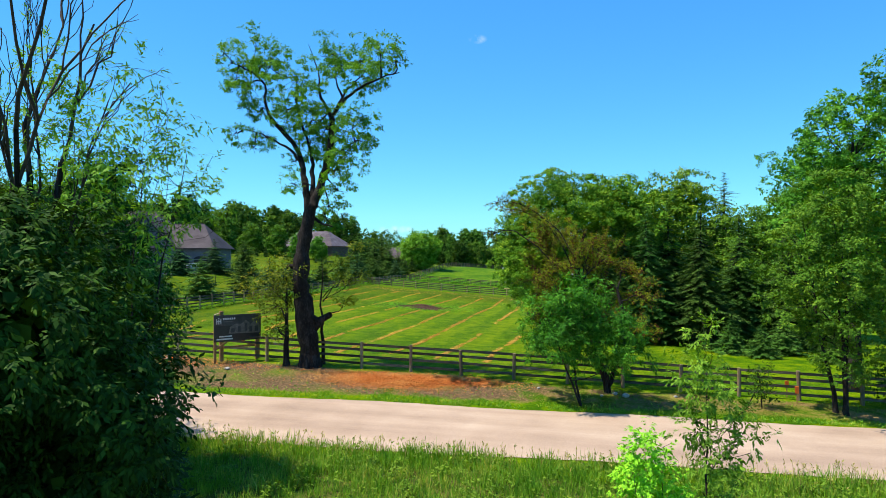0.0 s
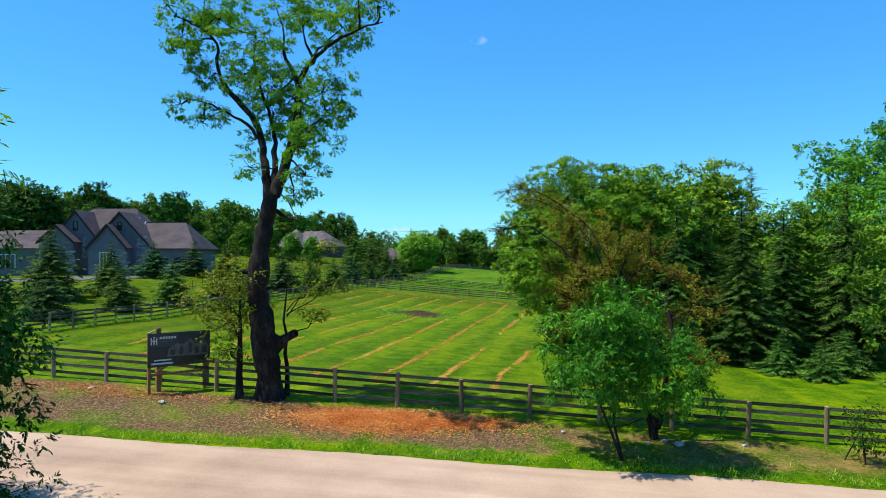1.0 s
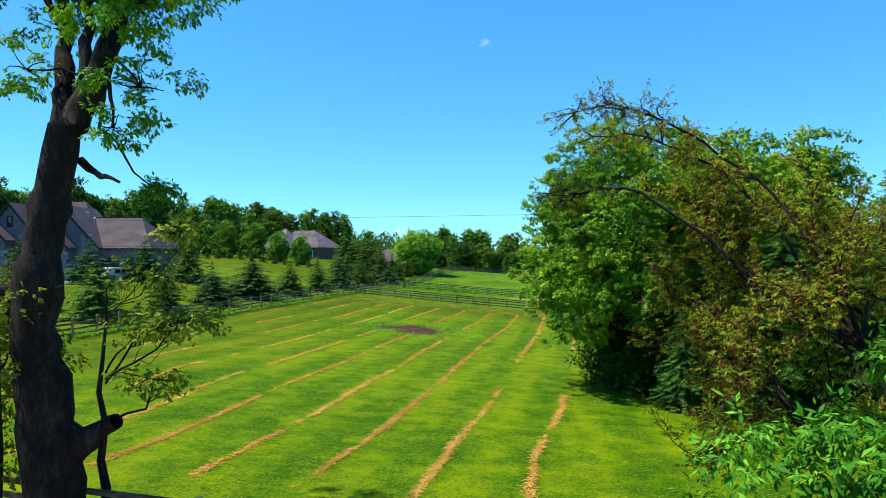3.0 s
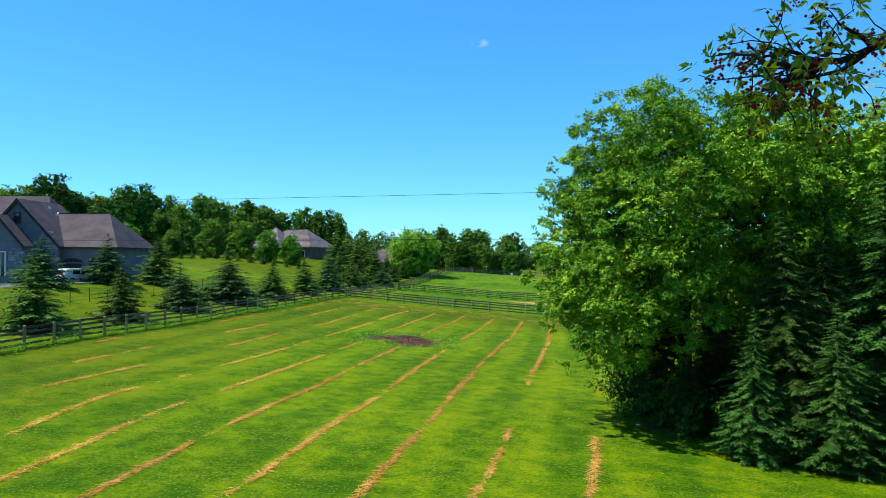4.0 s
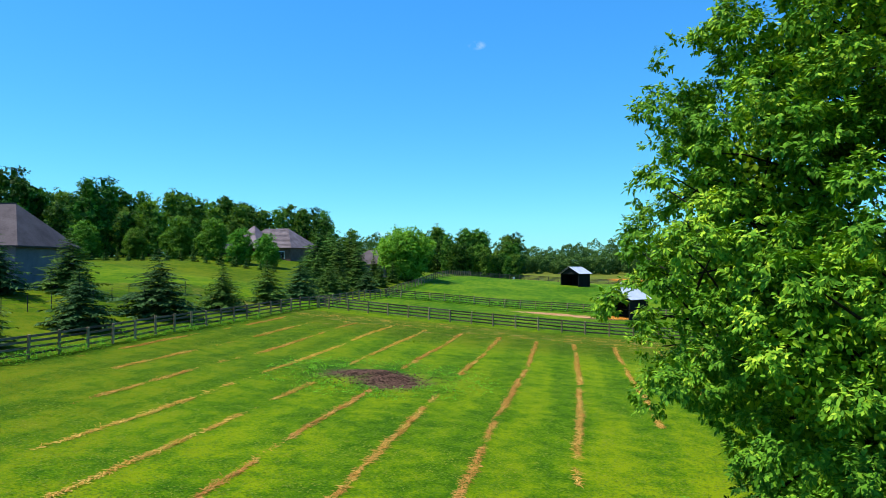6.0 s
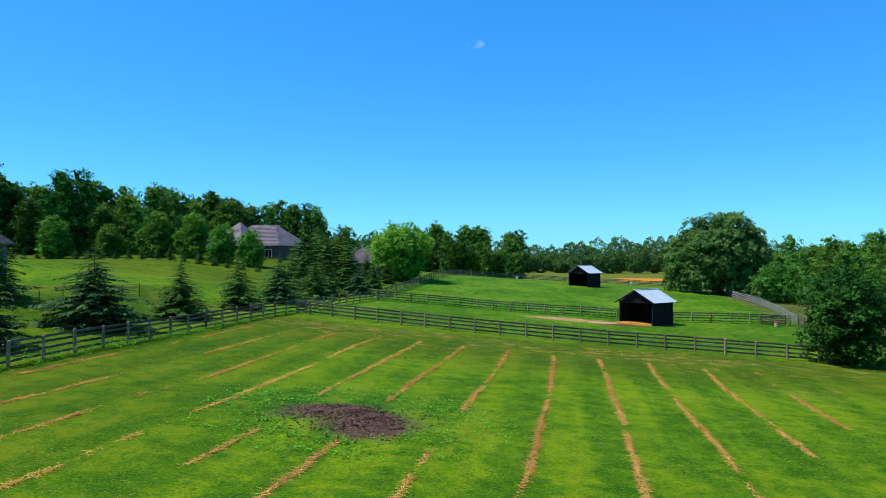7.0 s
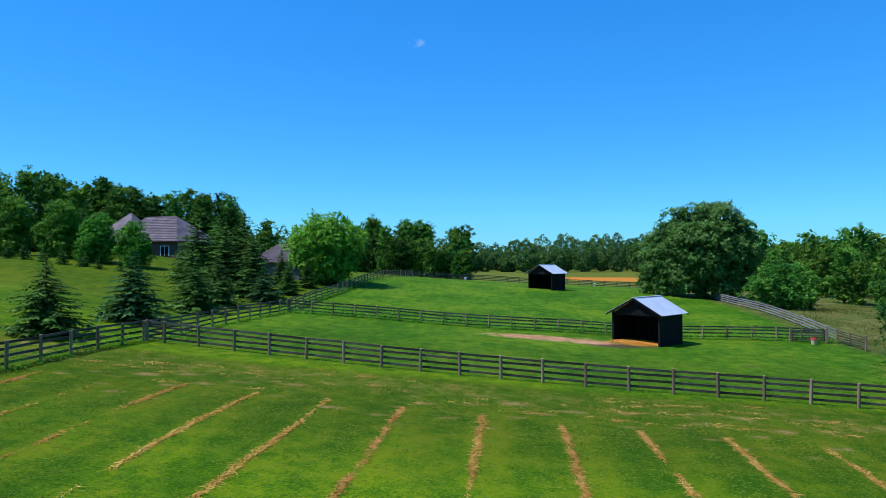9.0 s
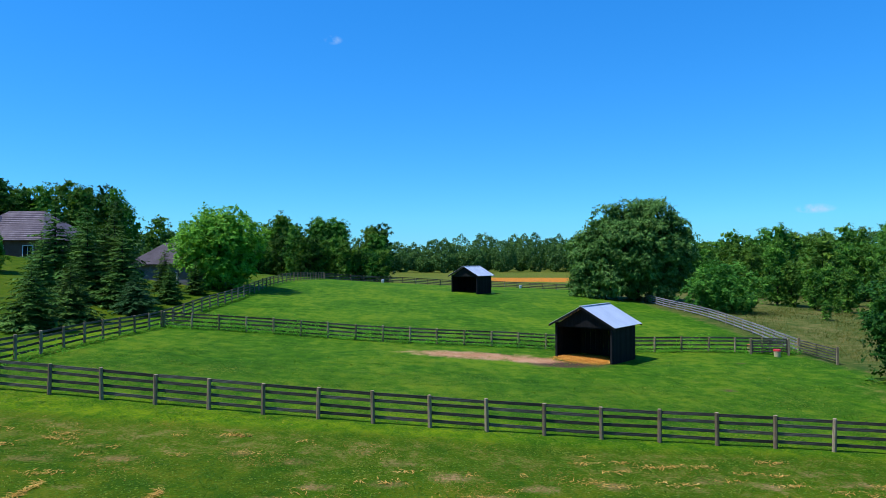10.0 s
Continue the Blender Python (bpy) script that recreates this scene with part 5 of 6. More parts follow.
# ---- the big clump in the paddock ----
broadleaf("maple_tree", -0.8, 65.6, 15.6, [(-4.5, 0.2, 9.4, 1.8, 1.9, 1.7), (-3.9, -0.6, 11.6, 1.6, 1.7, 1.4), (-3.8, -0.6, 8.2, 2.4, 2.6, 2.2), (-3.3, 0.8, 11.0, 2.4, 2.6, 2.0), (-2.9, -1.0, 12.2, 2.1, 2.1, 1.8), (-1.6, -2.6, 11.0, 2.1, 1.9, 1.8), (-2.2, -1.6, 13.0, 2.2, 2.2, 1.7), (-0.4, 0.0, 14.3, 2.1, 2.1, 1.4), (-4.1, 0.6, 6.0, 2.1, 2.3, 1.6), (-3.4, -2.6, 6.2, 2.4, 2.2, 2.0),
          (-1.2, -3.4, 9.0, 2.6, 2.2, 2.2), (1.2, -2.6, 11.6, 2.5, 2.3, 2.0), (-2.3, -2.8, 5.0, 1.5, 1.5, 1.2), (2.4, 0.5, 13.4, 2.3, 2.3, 1.6), (-3.0, 2.6, 8.6, 2.6, 2.6, 2.3), (-3.4, -1.4, 4.0, 1.6, 1.5, 1.2), (0.5, 2.6, 11.5, 3, 3, 2.4), (-2.4, 1.6, 5.0, 2.4, 2.4, 2.0), (3.4, -1.0, 10.6, 2.2, 2.0, 1.8), (-0.8, -1.6, 6.6, 2.4, 2.0, 2.0), (-1.2, 0.8, 4.6, 2.2, 2.0, 2.0), (-5.4, -0.2, 6.9, 1.4, 1.5, 1.3)],
          MAPLE, "large full maple with bright green leaves to the ground", trunk=0.42, ragged=0.14, per_area=0.85, per=40, size=0.115, spread=0.15, seed=61, twigs=9, aspect=0.48, droop=0.45, pinnate=0.8, tuft=0.6, m=12, core=30, core_size=0.15)
broadleaf("maple_tree", 5.0, 68.6, 15.6, group_lobes(62, 16, 9.5, 4.5, 14.2, r=0.24), MAPLE, "large maple grown into its neighbour's crown", trunk=0.4, per_area=0.8, per=15, size=0.22, spread=0.2, seed=62, aspect=0.5, droop=0.45, tuft=0.62, m=11, core=24, core_size=0.17)
broadleaf("maple_tree", 10.6, 76, 17.2, group_lobes(63, 14, 10.5, 4.5, 15.6, r=0.25), MAPLE, "tall round-headed maple behind spruces", trunk=0.4, per_area=0.75, per=15, size=0.22, spread=0.26, seed=63, tuft=0.7, m=9, core=9, core_size=0.3)
# added dark-leaved shrubs: they stand in for the black shade under the crown
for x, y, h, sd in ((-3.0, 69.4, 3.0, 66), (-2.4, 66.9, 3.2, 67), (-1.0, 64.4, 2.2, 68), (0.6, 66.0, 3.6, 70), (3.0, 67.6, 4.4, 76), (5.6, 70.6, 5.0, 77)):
    broadleaf("bush", x, y, h, group_lobes(sd, 7, 3.4, 0.5, h - 0.5, r=0.3), DEEP, "added dark shrub standing in for shade under a maple", "bush", trunk=0.06, per_area=2.6, per=14, size=0.12, spread=0.22, seed=sd, stems=3, tuft=0.35, m=4, core=4, core_size=0.3)
spruce_big = conifer("spruce_tree", 6.2, 62.4, 12.2, 6.6, NEEDLE, "tall dark spruce with boughs to the ground", seed=71, rows=46, arms=21, dense=26, size=0.27, fans=(-1.15, -0.6, 0, 0.6, 1.15), slim=0.19, fringe=0.12, droop=0.36)
again(spruce_big, 10.6, 61.4, 0.98, 60)
again(spruce_big, 2.3, 62.0, 0.78, 140)
again(spruce_big, 2.7, 64.8, 0.7, 210)
again(spruce_big, 0.9, 60.6, 0.46, 30)
again(spruce_big, 3.6, 60.0, 0.55, 75)
again(spruce_big, 4.4, 63.6, 0.85, 250)
again(spruce_big, 0.4, 66.6, 0.55, 310)
again(spruce_big, -0.9, 64.4, 0.34, 170)
# added spruce, like -1.6 and 3.8 below: closes the gap with dark, as shade
again(spruce_big, 1.6, 69.0, 0.62, 100)
again(spruce_big, -1.6, 68.4, 0.42, 15)
again(spruce_big, 3.8, 71.0, 0.72, 330)
again(spruce_big, 14.6, 65.5, 1.05, 200)
again(spruce_big, 8.6, 66.5, 1.15, 290)
again(spruce_big, 18.8, 64.5, 1.1, 20)
again(spruce_big, 20.0, 98, 1.74, 80, label="tall spruce whose tip stands over the maples")
broadleaf("maple_tree", 17.5, 72, 13.2, group_lobes(64, 14, 11, 3.0, 11.8, r=0.25), COTTONWOOD, "dark full tree at the back of the clump", trunk=0.4, per_area=0.6, per=15, size=0.22, spread=0.3, seed=64, tuft=0.8, m=8, core=7, core_size=0.3)
broadleaf("oak_tree", 24.8, 78, 20.4, group_lobes(65, 24, 15, 2.5, 18.6, r=0.17, top_narrow=0.3), COTTONWOOD, "broad dense oak at the back of the clump", trunk=0.45, per_area=0.5, per=20, size=0.22, spread=0.3, seed=65, tuft=0.85, m=8, core=5, core_size=0.3)

# ---- spruces along the fence ----
small = conifer("spruce_tree", -44.6, 85.6, 4.6, 5.2, YOUNG_NEEDLE, "small bushy green spruce beside the fence", seed=72, rows=22, arms=18, dense=12, size=0.29, droop=0.16, taper=0.8, group="spruces along the fence")
blue = conifer("spruce_tree", -45.2, 95.6, 4.8, 5.3, BLUE_NEEDLE, "small bluish spruce beside the fence", seed=73, rows=22, arms=18, dense=12, size=0.29, droop=0.16, taper=0.8, group="spruces along the fence")
for k, (x, y, s) in enumerate(((-45.6, 106.2, 1.35), (-45, 116.6, 1.1), (-45, 127.2, 1.08), (-45.2, 138, 1.1), (-45, 148.5, 1.15), (-46, 156, 1.1), (-43.5, 163, 0.9), (-45.0, 76.2, 1.15), (-45.5, 68, 0.95), (-44.8, 58, 0.9), (-46, 49, 1.15))):
    again(small if k % 3 else blue, x, y, s, k * 77)
for x, y, s in ((12, 57, 0.62), (13.9, 55.2, 0.55), (18.5, 54, 0.6), (16.2, 58.0, 0.7)):
    again(small, x, y, s, x * 30, label="young spruce in short grass before the tall trees")
# lawn spruces by the drive
for x, y, s in ((-56.3, 99.2, 1.05), (-54.8, 106.2, 1.25), (-57, 90.5, 1.06), (-52.5, 76, 1.2), (-54.6, 69.4, 1.5)):
    again(blue if s < 1.1 else small, x, y, s, x * 13, label="spruce on the lawn before the stone house")

# ---- hedges, woods and distance ----
pine = conifer("pine_tree", -50.5, 168, 8.2, 5.6, YOUNG_NEEDLE, "dense green pine behind the fence", seed=74, rows=22, arms=15, dense=9, size=0.55, taper=0.6, droop=0.1, category="pine tree", group="pines")
for k, (x, y, s) in enumerate(((-56, 172, 1.15), (-53.5, 178, 1.0), (-46, 166, 0.9), (-50, 173, 1.15), (-43.2, 171, 0.5), (-57, 181, 1.1), (-52.6, 163.5, 0.7), (-48, 170.2, 1.0), (-53, 172, 1.08), (-55.2, 176.4, 1.12), (-45.4, 177, 0.5), (-43.8, 181, 0.52), (-47.8, 181.5, 0.62), (-58.6, 174, 0.8))):
    again(pine, x, y, s, k * 50)
broadleaf("maple_tree", -43.5, 190, 10.6, group_lobes(81, 15, 12, 1.8, 9.4, r=0.23), PALE, "light green full tree by the fence line", trunk=0.25, per_area=0.7, per=10, size=0.36, spread=0.35, tuft=0.9, m=7, core=2, core_size=0.8, seed=81)
round_tree = broadleaf("maple_tree", -85.5, 186, 7.4, group_lobes(82, 14, 6.8, 0.8, 7.4, r=0.25, top_narrow=1.5), COTTONWOOD, "young maple of pyramid shape on the lawn edge", trunk=0.14, per_area=1.6, per=10, size=0.28, spread=0.25, tuft=0.5, m=6, core=3, core_size=0.6, seed=82, group="lawn maples")
for k, (x, y, s) in enumerate(((-94.5, 187, 1.05), (-78.2, 184.5, 0.85), (-71.8, 184, 0.82), (-104, 186, 0.8), (-112, 180, 0.9))):
    again(round_tree, x, y, s, k * 61)
hedge = conifer("cedar_shrub", -76, 178.5, 2.3, 1.6, NEEDLE, "small green cedar in a row on the lawn", seed=83, rows=12, arms=9, dense=5, size=0.3, category="shrub", group="row of cedars")
for k in range(20):
    if k:
        again(hedge, -64 - 3.0 * k, 176.5 + 0.2 * (k % 3) + 0.12 * k, random.uniform(0.8, 1.25), k * 40)

wood = [broadleaf("tree", -110, 236, 18, group_lobes(90 + k, 20, (9.5, 11.5, 8.5)[k], 0.8, 16.8, r=0.2, top_narrow=(0.7, 0.35, 0.9)[k]), m, "tall wood-edge tree with dense dark crown", trunk=0.3, limb_sides=4, aspect=0.7, per_area=0.16, per=15, size=0.38, spread=0.5, ragged=0.35, seed=90 + k, group="woods", twigs=0, tuft=1.2, m=5, core=0.6, core_size=1.5)
        for k, m in enumerate((WOODS, DEEP, WOODS))]
rw = random.Random(9)
spots = []
for i in range(24):
    spots.append((-84 - i * 6.8 + rw.uniform(-3, 3), 250 - i * 1.4 + rw.uniform(0, 10), (0.84 + 0.028 * i) * rw.uniform(0.85, 1.15)))
for i in range(60):
    spots.append((-76 - i * 2.8 + rw.uniform(-2, 2), 236 - i * 0.7 + rw.uniform(-4, 14), (0.7 + 0.013 * i) * rw.uniform(0.85, 1.15)))
for i in range(22):
    spots.append((-100 - i * 3.6 + rw.uniform(-2, 2), 202 - i * 0.5 + rw.uniform(-4, 8), rw.uniform(0.42, 0.8)))
spots += [(-120.8, 194.8, 1.08), (-122.5, 197, 0.8)]
for i in range(14):
    spots.append((-60 + rw.uniform(-12, 10), 262 + i * 4 + rw.uniform(-5, 5), rw.uniform(0.5, 0.66)))
for i in range(24):
    spots.append((rw.uniform(-60, -28), rw.uniform(276, 300), rw.uniform(0.7, 0.92)))
for i in range(22):
    spots.append((42 + i * 4.2 + rw.uniform(-2, 2), 205 + rw.uniform(-8, 30), rw.uniform(0.5, 0.7) + 0.014 * i))
for i in range(20):
    spots.append((40 + i * 6.5 + rw.uniform(-3, 3), 250 + rw.uniform(-10, 25), rw.uniform(0.55, 0.75)))
for i in range(9):
    spots.append((46 + i * 3.2 + rw.uniform(-3, 3), 186 + rw.uniform(-8, 14), rw.uniform(0.22, 0.42)))
for i in range(10):
    spots.append((28 + rw.uniform(0, 20), 160 + rw.uniform(0, 40), rw.uniform(0.12, 0.24)))
for i in range(14):
    spots.append((26 + i * 4.0 + rw.uniform(-3, 3), 112 + i * 3 + rw.uniform(-8, 8), rw.uniform(0.6, 0.9)))
for i in range(16):
    spots.append((-88 - i * 5.5 + rw.uniform(-3, 3), 125 + i * 4 + rw.uniform(-4, 10), rw.uniform(0.5, 0.72)))
for i in range(10):
    spots.append((44 + i * 2.8 + rw.uniform(-3, 3), 196 + rw.uniform(0, 22), rw.uniform(0.26, 0.44)))
for i in range(26):
    spots.append((rw.uniform(-62, -26), rw.uniform(262, 278), rw.uniform(0.34, 0.56)))
for i in range(8):
    spots.append((62 + i * 4 + rw.uniform(-2, 2), 178 + rw.uniform(-6, 14), rw.uniform(0.75, 0.95)))
for i in range(20):
    spots.append((42 + i * 3.4 + rw.uniform(-2, 2), 230 + rw.uniform(-6, 6), rw.uniform(0.42, 0.56) + 0.008 * i))
for i in range(16):
    spots.append((50 + i * 5.2 + rw.uniform(-2, 2), 258 + rw.uniform(-8, 16), 0.82 + 0.018 * i + rw.uniform(-0.06, 0.06)))
for i in range(11):
    spots.append((-48 + i * 2.1 + rw.uniform(-1, 1), 264 + rw.uniform(-3, 6), 0.62 - 0.02 * i + rw.uniform(-0.06, 0.06)))
for i in range(22):
    spots.append((36 + i * 3.6 + rw.uniform(-2, 2), 274 + rw.uniform(-5, 8), 0.68 + 0.012 * i + rw.uniform(-0.07, 0.07)))
for i in range(18):
    spots.append((40 + i * 2.9 + rw.uniform(-1, 1), 240 + rw.uniform(-6, 6), rw.uniform(0.42, 0.54) + 0.01 * i))
for i, (x, y, s) in enumerate(spots):
    again(wood[i % 3] if x < 10 else wood[2 * (i % 2)], x, y, s, rw.uniform(0, 360))
broadleaf("tree", -104, 118, 16, group_lobes(97, 18, 20, 6, 14.5, r=0.2), DEEP, "broad dark oak behind the stone house", trunk=0.6, per_area=0.6, per=10, size=0.5, spread=0.5, seed=97, tuft=1.1, m=7, core=2, core_size=0.9)
willow_lobes = []
for u, w, z, r in ((-9.6, 0, 8.6, 2.3), (-7.6, 1, 10.8, 2.5), (-4.6, -1, 12.6, 2.9), (-0.6, 0, 13.6, 2.9), (3.6, -1, 13.6, 2.8), (6.8, 0, 11.6, 2.7), (8.8, 0, 9.0, 2.2), (-6.2, -2, 8.0, 2.6), (-2.6, -4, 10.0, 2.9),
                   (2.0, -4, 10.4, 3.0), (5.8, -3, 8.6, 2.6), (-8.8, 0, 5.2, 2.3), (-5.0, -3, 4.8, 2.5), (0.6, -4.6, 6.6, 2.4), (3.6, -3, 4.8, 2.2), (0.2, -1, 3.0, 2.2), (-2.6, 3, 11.4, 3.2), (3.0, 4, 10.0, 3.4), (-7.4, 3, 6.8, 2.8), (6.4, 3, 6.0, 2.6), (-10.4, 0, 3.0, 1.8), (-2.4, -4, 3.4, 1.8), (-9.6, -1, 6.6, 2.3), (7.8, -1, 6.6, 2.4), (8.4, 0, 4.2, 2.0), (-7.0, -2, 2.4, 2.0), (4.8, -3, 2.2, 2.0), (1.6, 0, 14.4, 2.2)):
    u *= 0.8
    willow_lobes.append((u * 0.957 + w * 0.29, -u * 0.29 + w * 0.957, 0.95 * z, 0.92 * r, r, r * 0.92))
broadleaf("willow_tree", 18.2, 206, 14.0, willow_lobes, WILLOW, "huge round grey-green willow beyond the paddock", trunk=0.7, per_area=0.95, per=10, size=0.42, spread=0.3, seed=98, aspect=0.4, droop=0.8, ragged=0.2, tuft=0.9, m=9, core=1.6, core_size=0.9)
broadleaf("bush", 25.5, 190, 6.0, group_lobes(99, 10, 9.5, 1.2, 5.2, r=0.27), WOODS, "rounded green thicket by the greyed fence", "bush", trunk=0.15, per_area=1.2, per=10, size=0.3, spread=0.3, tuft=0.6, m=6, core=3, seed=99, stems=3)
broadleaf("bush", 12.6, 126.6, 7.6, group_lobes(100, 13, 7.2, 1.0, 7.0, r=0.27), DEEP, "leafy dark thicket at the fence end", "bush", trunk=0.14, per_area=1.6, per=15, size=0.2, spread=0.25, tuft=0.5, m=6, core=4, core_size=0.4, seed=100, stems=3)
broadleaf("bush", 18.6, 142.5, 7.8, group_lobes(101, 13, 7.0, 1.0, 7.0, r=0.27), DEEP, "leafy dark thicket at the paddock edge", "bush", trunk=0.14, per_area=1.6, per=15, size=0.2, spread=0.25, tuft=0.5, m=6, core=4, core_size=0.4, seed=101, stems=3)


def far_woods():
    """The distant tree line, as one body of leaf clumps, dense to the ground."""
    rng = np.random.default_rng(120)
    P, S = [], []
    for x in np.arange(-230, 330, 7.5):
        for row in range(3):
            y = 490 + 45 * row + 25 * math.sin(x * 0.011) + rng.uniform(-12, 12) - 0.22 * abs(x)
            h = rng.uniform(10, 17) + 3.5 * row + 3 * math.sin(x * 0.03)
            w = rng.uniform(5, 8)
            k = 1800 if row == 0 else 1300
            d = unit(rng, k)
            d[:, 1] = -np.abs(d[:, 1])
            bumps = 1 + 0.14 * np.sin(d[:, 0] * 6 + x) * np.sin(d[:, 2] * 7 + x)
            p = d * np.array([w, w, h * 0.52]) * (rng.uniform(0.86, 1.0, k) * bumps)[:, None] + np.array([x + rng.uniform(-3, 3), y, h * 0.5])
            p[:, 2] += ground_z(p[:, 0], p[:, 1])
            P.append(p)
            S.append(rng.uniform(0.6, 1.2, k))
            q = unit(rng, 26) * np.array([w, 1.5, h * 0.5]) * rng.uniform(0.2, 0.8, (26, 1)) + np.array([x, y, h * 0.48])
            q[:, 2] += ground_z(q[:, 0], q[:, 1])
            P.append(q)
            S.append(np.full(26, 1.8))
    P, S = np.concatenate(P), np.concatenate(S)
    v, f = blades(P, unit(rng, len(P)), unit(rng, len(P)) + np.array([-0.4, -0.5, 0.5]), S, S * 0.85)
    # the tree line's haze lies in its leaf colour
    tagged(arrays("far_woods", v, f, HAZED_LEAF), "distant line of mixed green woodland", "woods", kind="stuff")


far_woods()

# ---- overhead wires ----


def wire(z, sl, name_label, r=0.02):
    bm = bmesh.new()
    root = None
    t = Tubes()
    xs = np.linspace(-75, 60, 60)
    t.limb(np.stack([xs, np.full(60, 49.0), z + sl * xs + 0.00018 * (xs + 8) ** 2], 1), np.full(60, r), 6)
    bm.free()
    ob = t.make("overhead_wire", WIRE, None)
    return tagged(ob, name_label, "wire", "overhead wires")


wire(8.75, 0.0048, "thin black overhead wire across the paddock", 0.0048)
wire(7.632, 0.0015, "black overhead cable across the paddock", 0.0048)
for x in (-75.0, 60.0):
    root = empty("utility_pole", x, 49.25, label="weathered wooden utility pole holding wires", category="utility pole")
    bm = bmesh.new()
    bmesh.ops.create_cone(bm, cap_ends=True, segments=12, radius1=0.16, radius2=0.11, depth=12.0, matrix=Matrix.Translation((0, 0, 5)))
    part("pole", bm, POST, root)
    part("crossarm", boxed((-0.06, -0.9, 9.6), (0.06, 0.6, 9.75), bevel=0.01), POST, root)

# ---- hay rows, grass, chips ----


def lie_flat(rng, x, y, length, width, lift=0.03, tilt=0.25):
    """Short pieces that lie about on the ground."""
    n = len(x)
    a = rng.uniform(0, 2 * np.pi, n)
    way = np.stack([np.cos(a), np.sin(a), rng.normal(0.05, tilt, n)], 1)
    P = np.stack([x, y, ground_z(x, y) + rng.uniform(0.2, 1.0, n) * lift], 1)
    up = np.array([0, 0, 1.0]) + rng.normal(0, tilt, (n, 3))
    return blades(P, way, up, length, width)


HAY_X = (-38.2, -34.4, -30.7, -27.0, -23.4, -19.8, -15.95, -12.2, -8.5, -4.8, -0.9, 2.8)
for i, xr in enumerate(HAY_X):
    rng = np.random.default_rng(200 + i)
    y0 = (60, 50, 45, 44, 43, 43, 43, 43, 43, 43, 92, 96)[i]
    y1 = 117.6 - 0.05 * (xr + 20)
    y = rng.uniform(y0, y1, int((y1 - y0) * 130))
    strength = np.sin(y * 0.35 + i * 2) + np.sin(y * 1.1 + i) * 0.6 + np.sin(y * 2.9 + i * 5) * 0.4
    keep = strength + rng.normal(0, 0.4, len(y)) > (-0.9 if 5 <= i <= 10 else (0.95, 0.8, 0.45, 0.0, -0.4)[i] - 0.7 * smooth(80, 96, y) if i < 5 else 0.2)
    keep &= ~((np.abs(xr + 20.4) < 4.5) & (np.abs(y - 90.8) < 3.6))
    if xr > -9:
        keep &= ~((y > 62) & (y < (74 if xr < -7 else 84)))
    y, strength = y[keep], strength[keep]
    wide = 0.046 + 0.026 * strength
    x = xr - 0.13 * (xr + 12.3) * smooth(62, 48, y) + 0.14 * np.sin(y * 0.13 + i) + 0.04 * np.sin(y * 0.5 + 2 * i) + 0.03 * np.sin(y * 1.7 + i) + rng.normal(0, 1, len(y)) * np.clip(wide, 0.03, 0.16)
    v, f = lie_flat(rng, x, y, rng.uniform(0.1, 0.34, len(x)), rng.uniform(0.012, 0.035, len(x)), 0.06, 0.2)
    row = arrays("hay_row", v, f, STRAW)
    tagged(row, "raked row of dry cut hay on mown grass", "hay", "hay rows", "stuff")

# scraps of hay left in thin streaks before the cross fence
rng = np.random.default_rng(230)
X, Y = [], []
for _ in range(60):
    cx, cy = rng.uniform(-38, 2), 118.2 + 6.2 * rng.random() ** 1.3
    span = rng.uniform(0.15, 0.7)
    k = int(span * 85)
    u = rng.normal(0, 0.7, k)
    X.append(cx + u * span)
    Y.append(cy + 0.05 * u * span + rng.normal(0, 0.075, k) + 0.08 * np.sin(3 * u))
X, Y = np.concatenate(X), np.concatenate(Y)
v, f = lie_flat(rng, X, Y, rng.uniform(0.1, 0.3, len(X)), rng.uniform(0.018, 0.045, len(X)), 0.09, 0.2)
tagged(arrays("hay_scraps", v, f, STRAW), "thin scattered scraps of dry hay on grass", "hay", kind="stuff")

rng = np.random.default_rng(300)
# dry litter by the far headland and under the fence
x = rng.uniform(-38, 12, 26000)
y = 120.5 + rng.normal(0, 2.6, 26000) - 0.08 * (x + 15)
k = (np.sin(x * 0.8) * np.sin(y * 1.1 + x * 0.3) + rng.normal(0, 0.25, len(x))) > 0.55
v, f = lie_flat(rng, x[k], y[k], rng.uniform(0.06, 0.2, k.sum()), rng.uniform(0.006, 0.016, k.sum()), 0.05, 0.25)
tagged(arrays("dry_litter", v, f, STRAW), "scattered dry cuttings on the headland", "litter", kind="stuff")

# mown grass tufts over the paddocks
n = 230000
x = rng.uniform(-39.5, 10, n)
y = 41 + (rng.random(n) ** 1.15) * 100
keep = ~(((x + 20.4) / 3.0) ** 2 + ((y - 90.8) / 3.2) ** 2 < 1)
x, y = x[keep], y[keep]
n = len(x)
a = rng.uniform(0, 2 * np.pi, n)
way = np.stack([np.cos(a), np.sin(a), rng.uniform(0.08, 0.3, n)], 1)
v, f = blades(np.stack([x, y, ground_z(x, y) + 0.005], 1), way, np.array([0, 0, 1.0]) + rng.normal(0, 0.14, (n, 3)), rng.uniform(0.06, 0.16, n), rng.uniform(0.03, 0.07, n))
tagged(arrays("mown_grass", v, f, MOWN), "short mown paddock grass", "grass", kind="stuff")

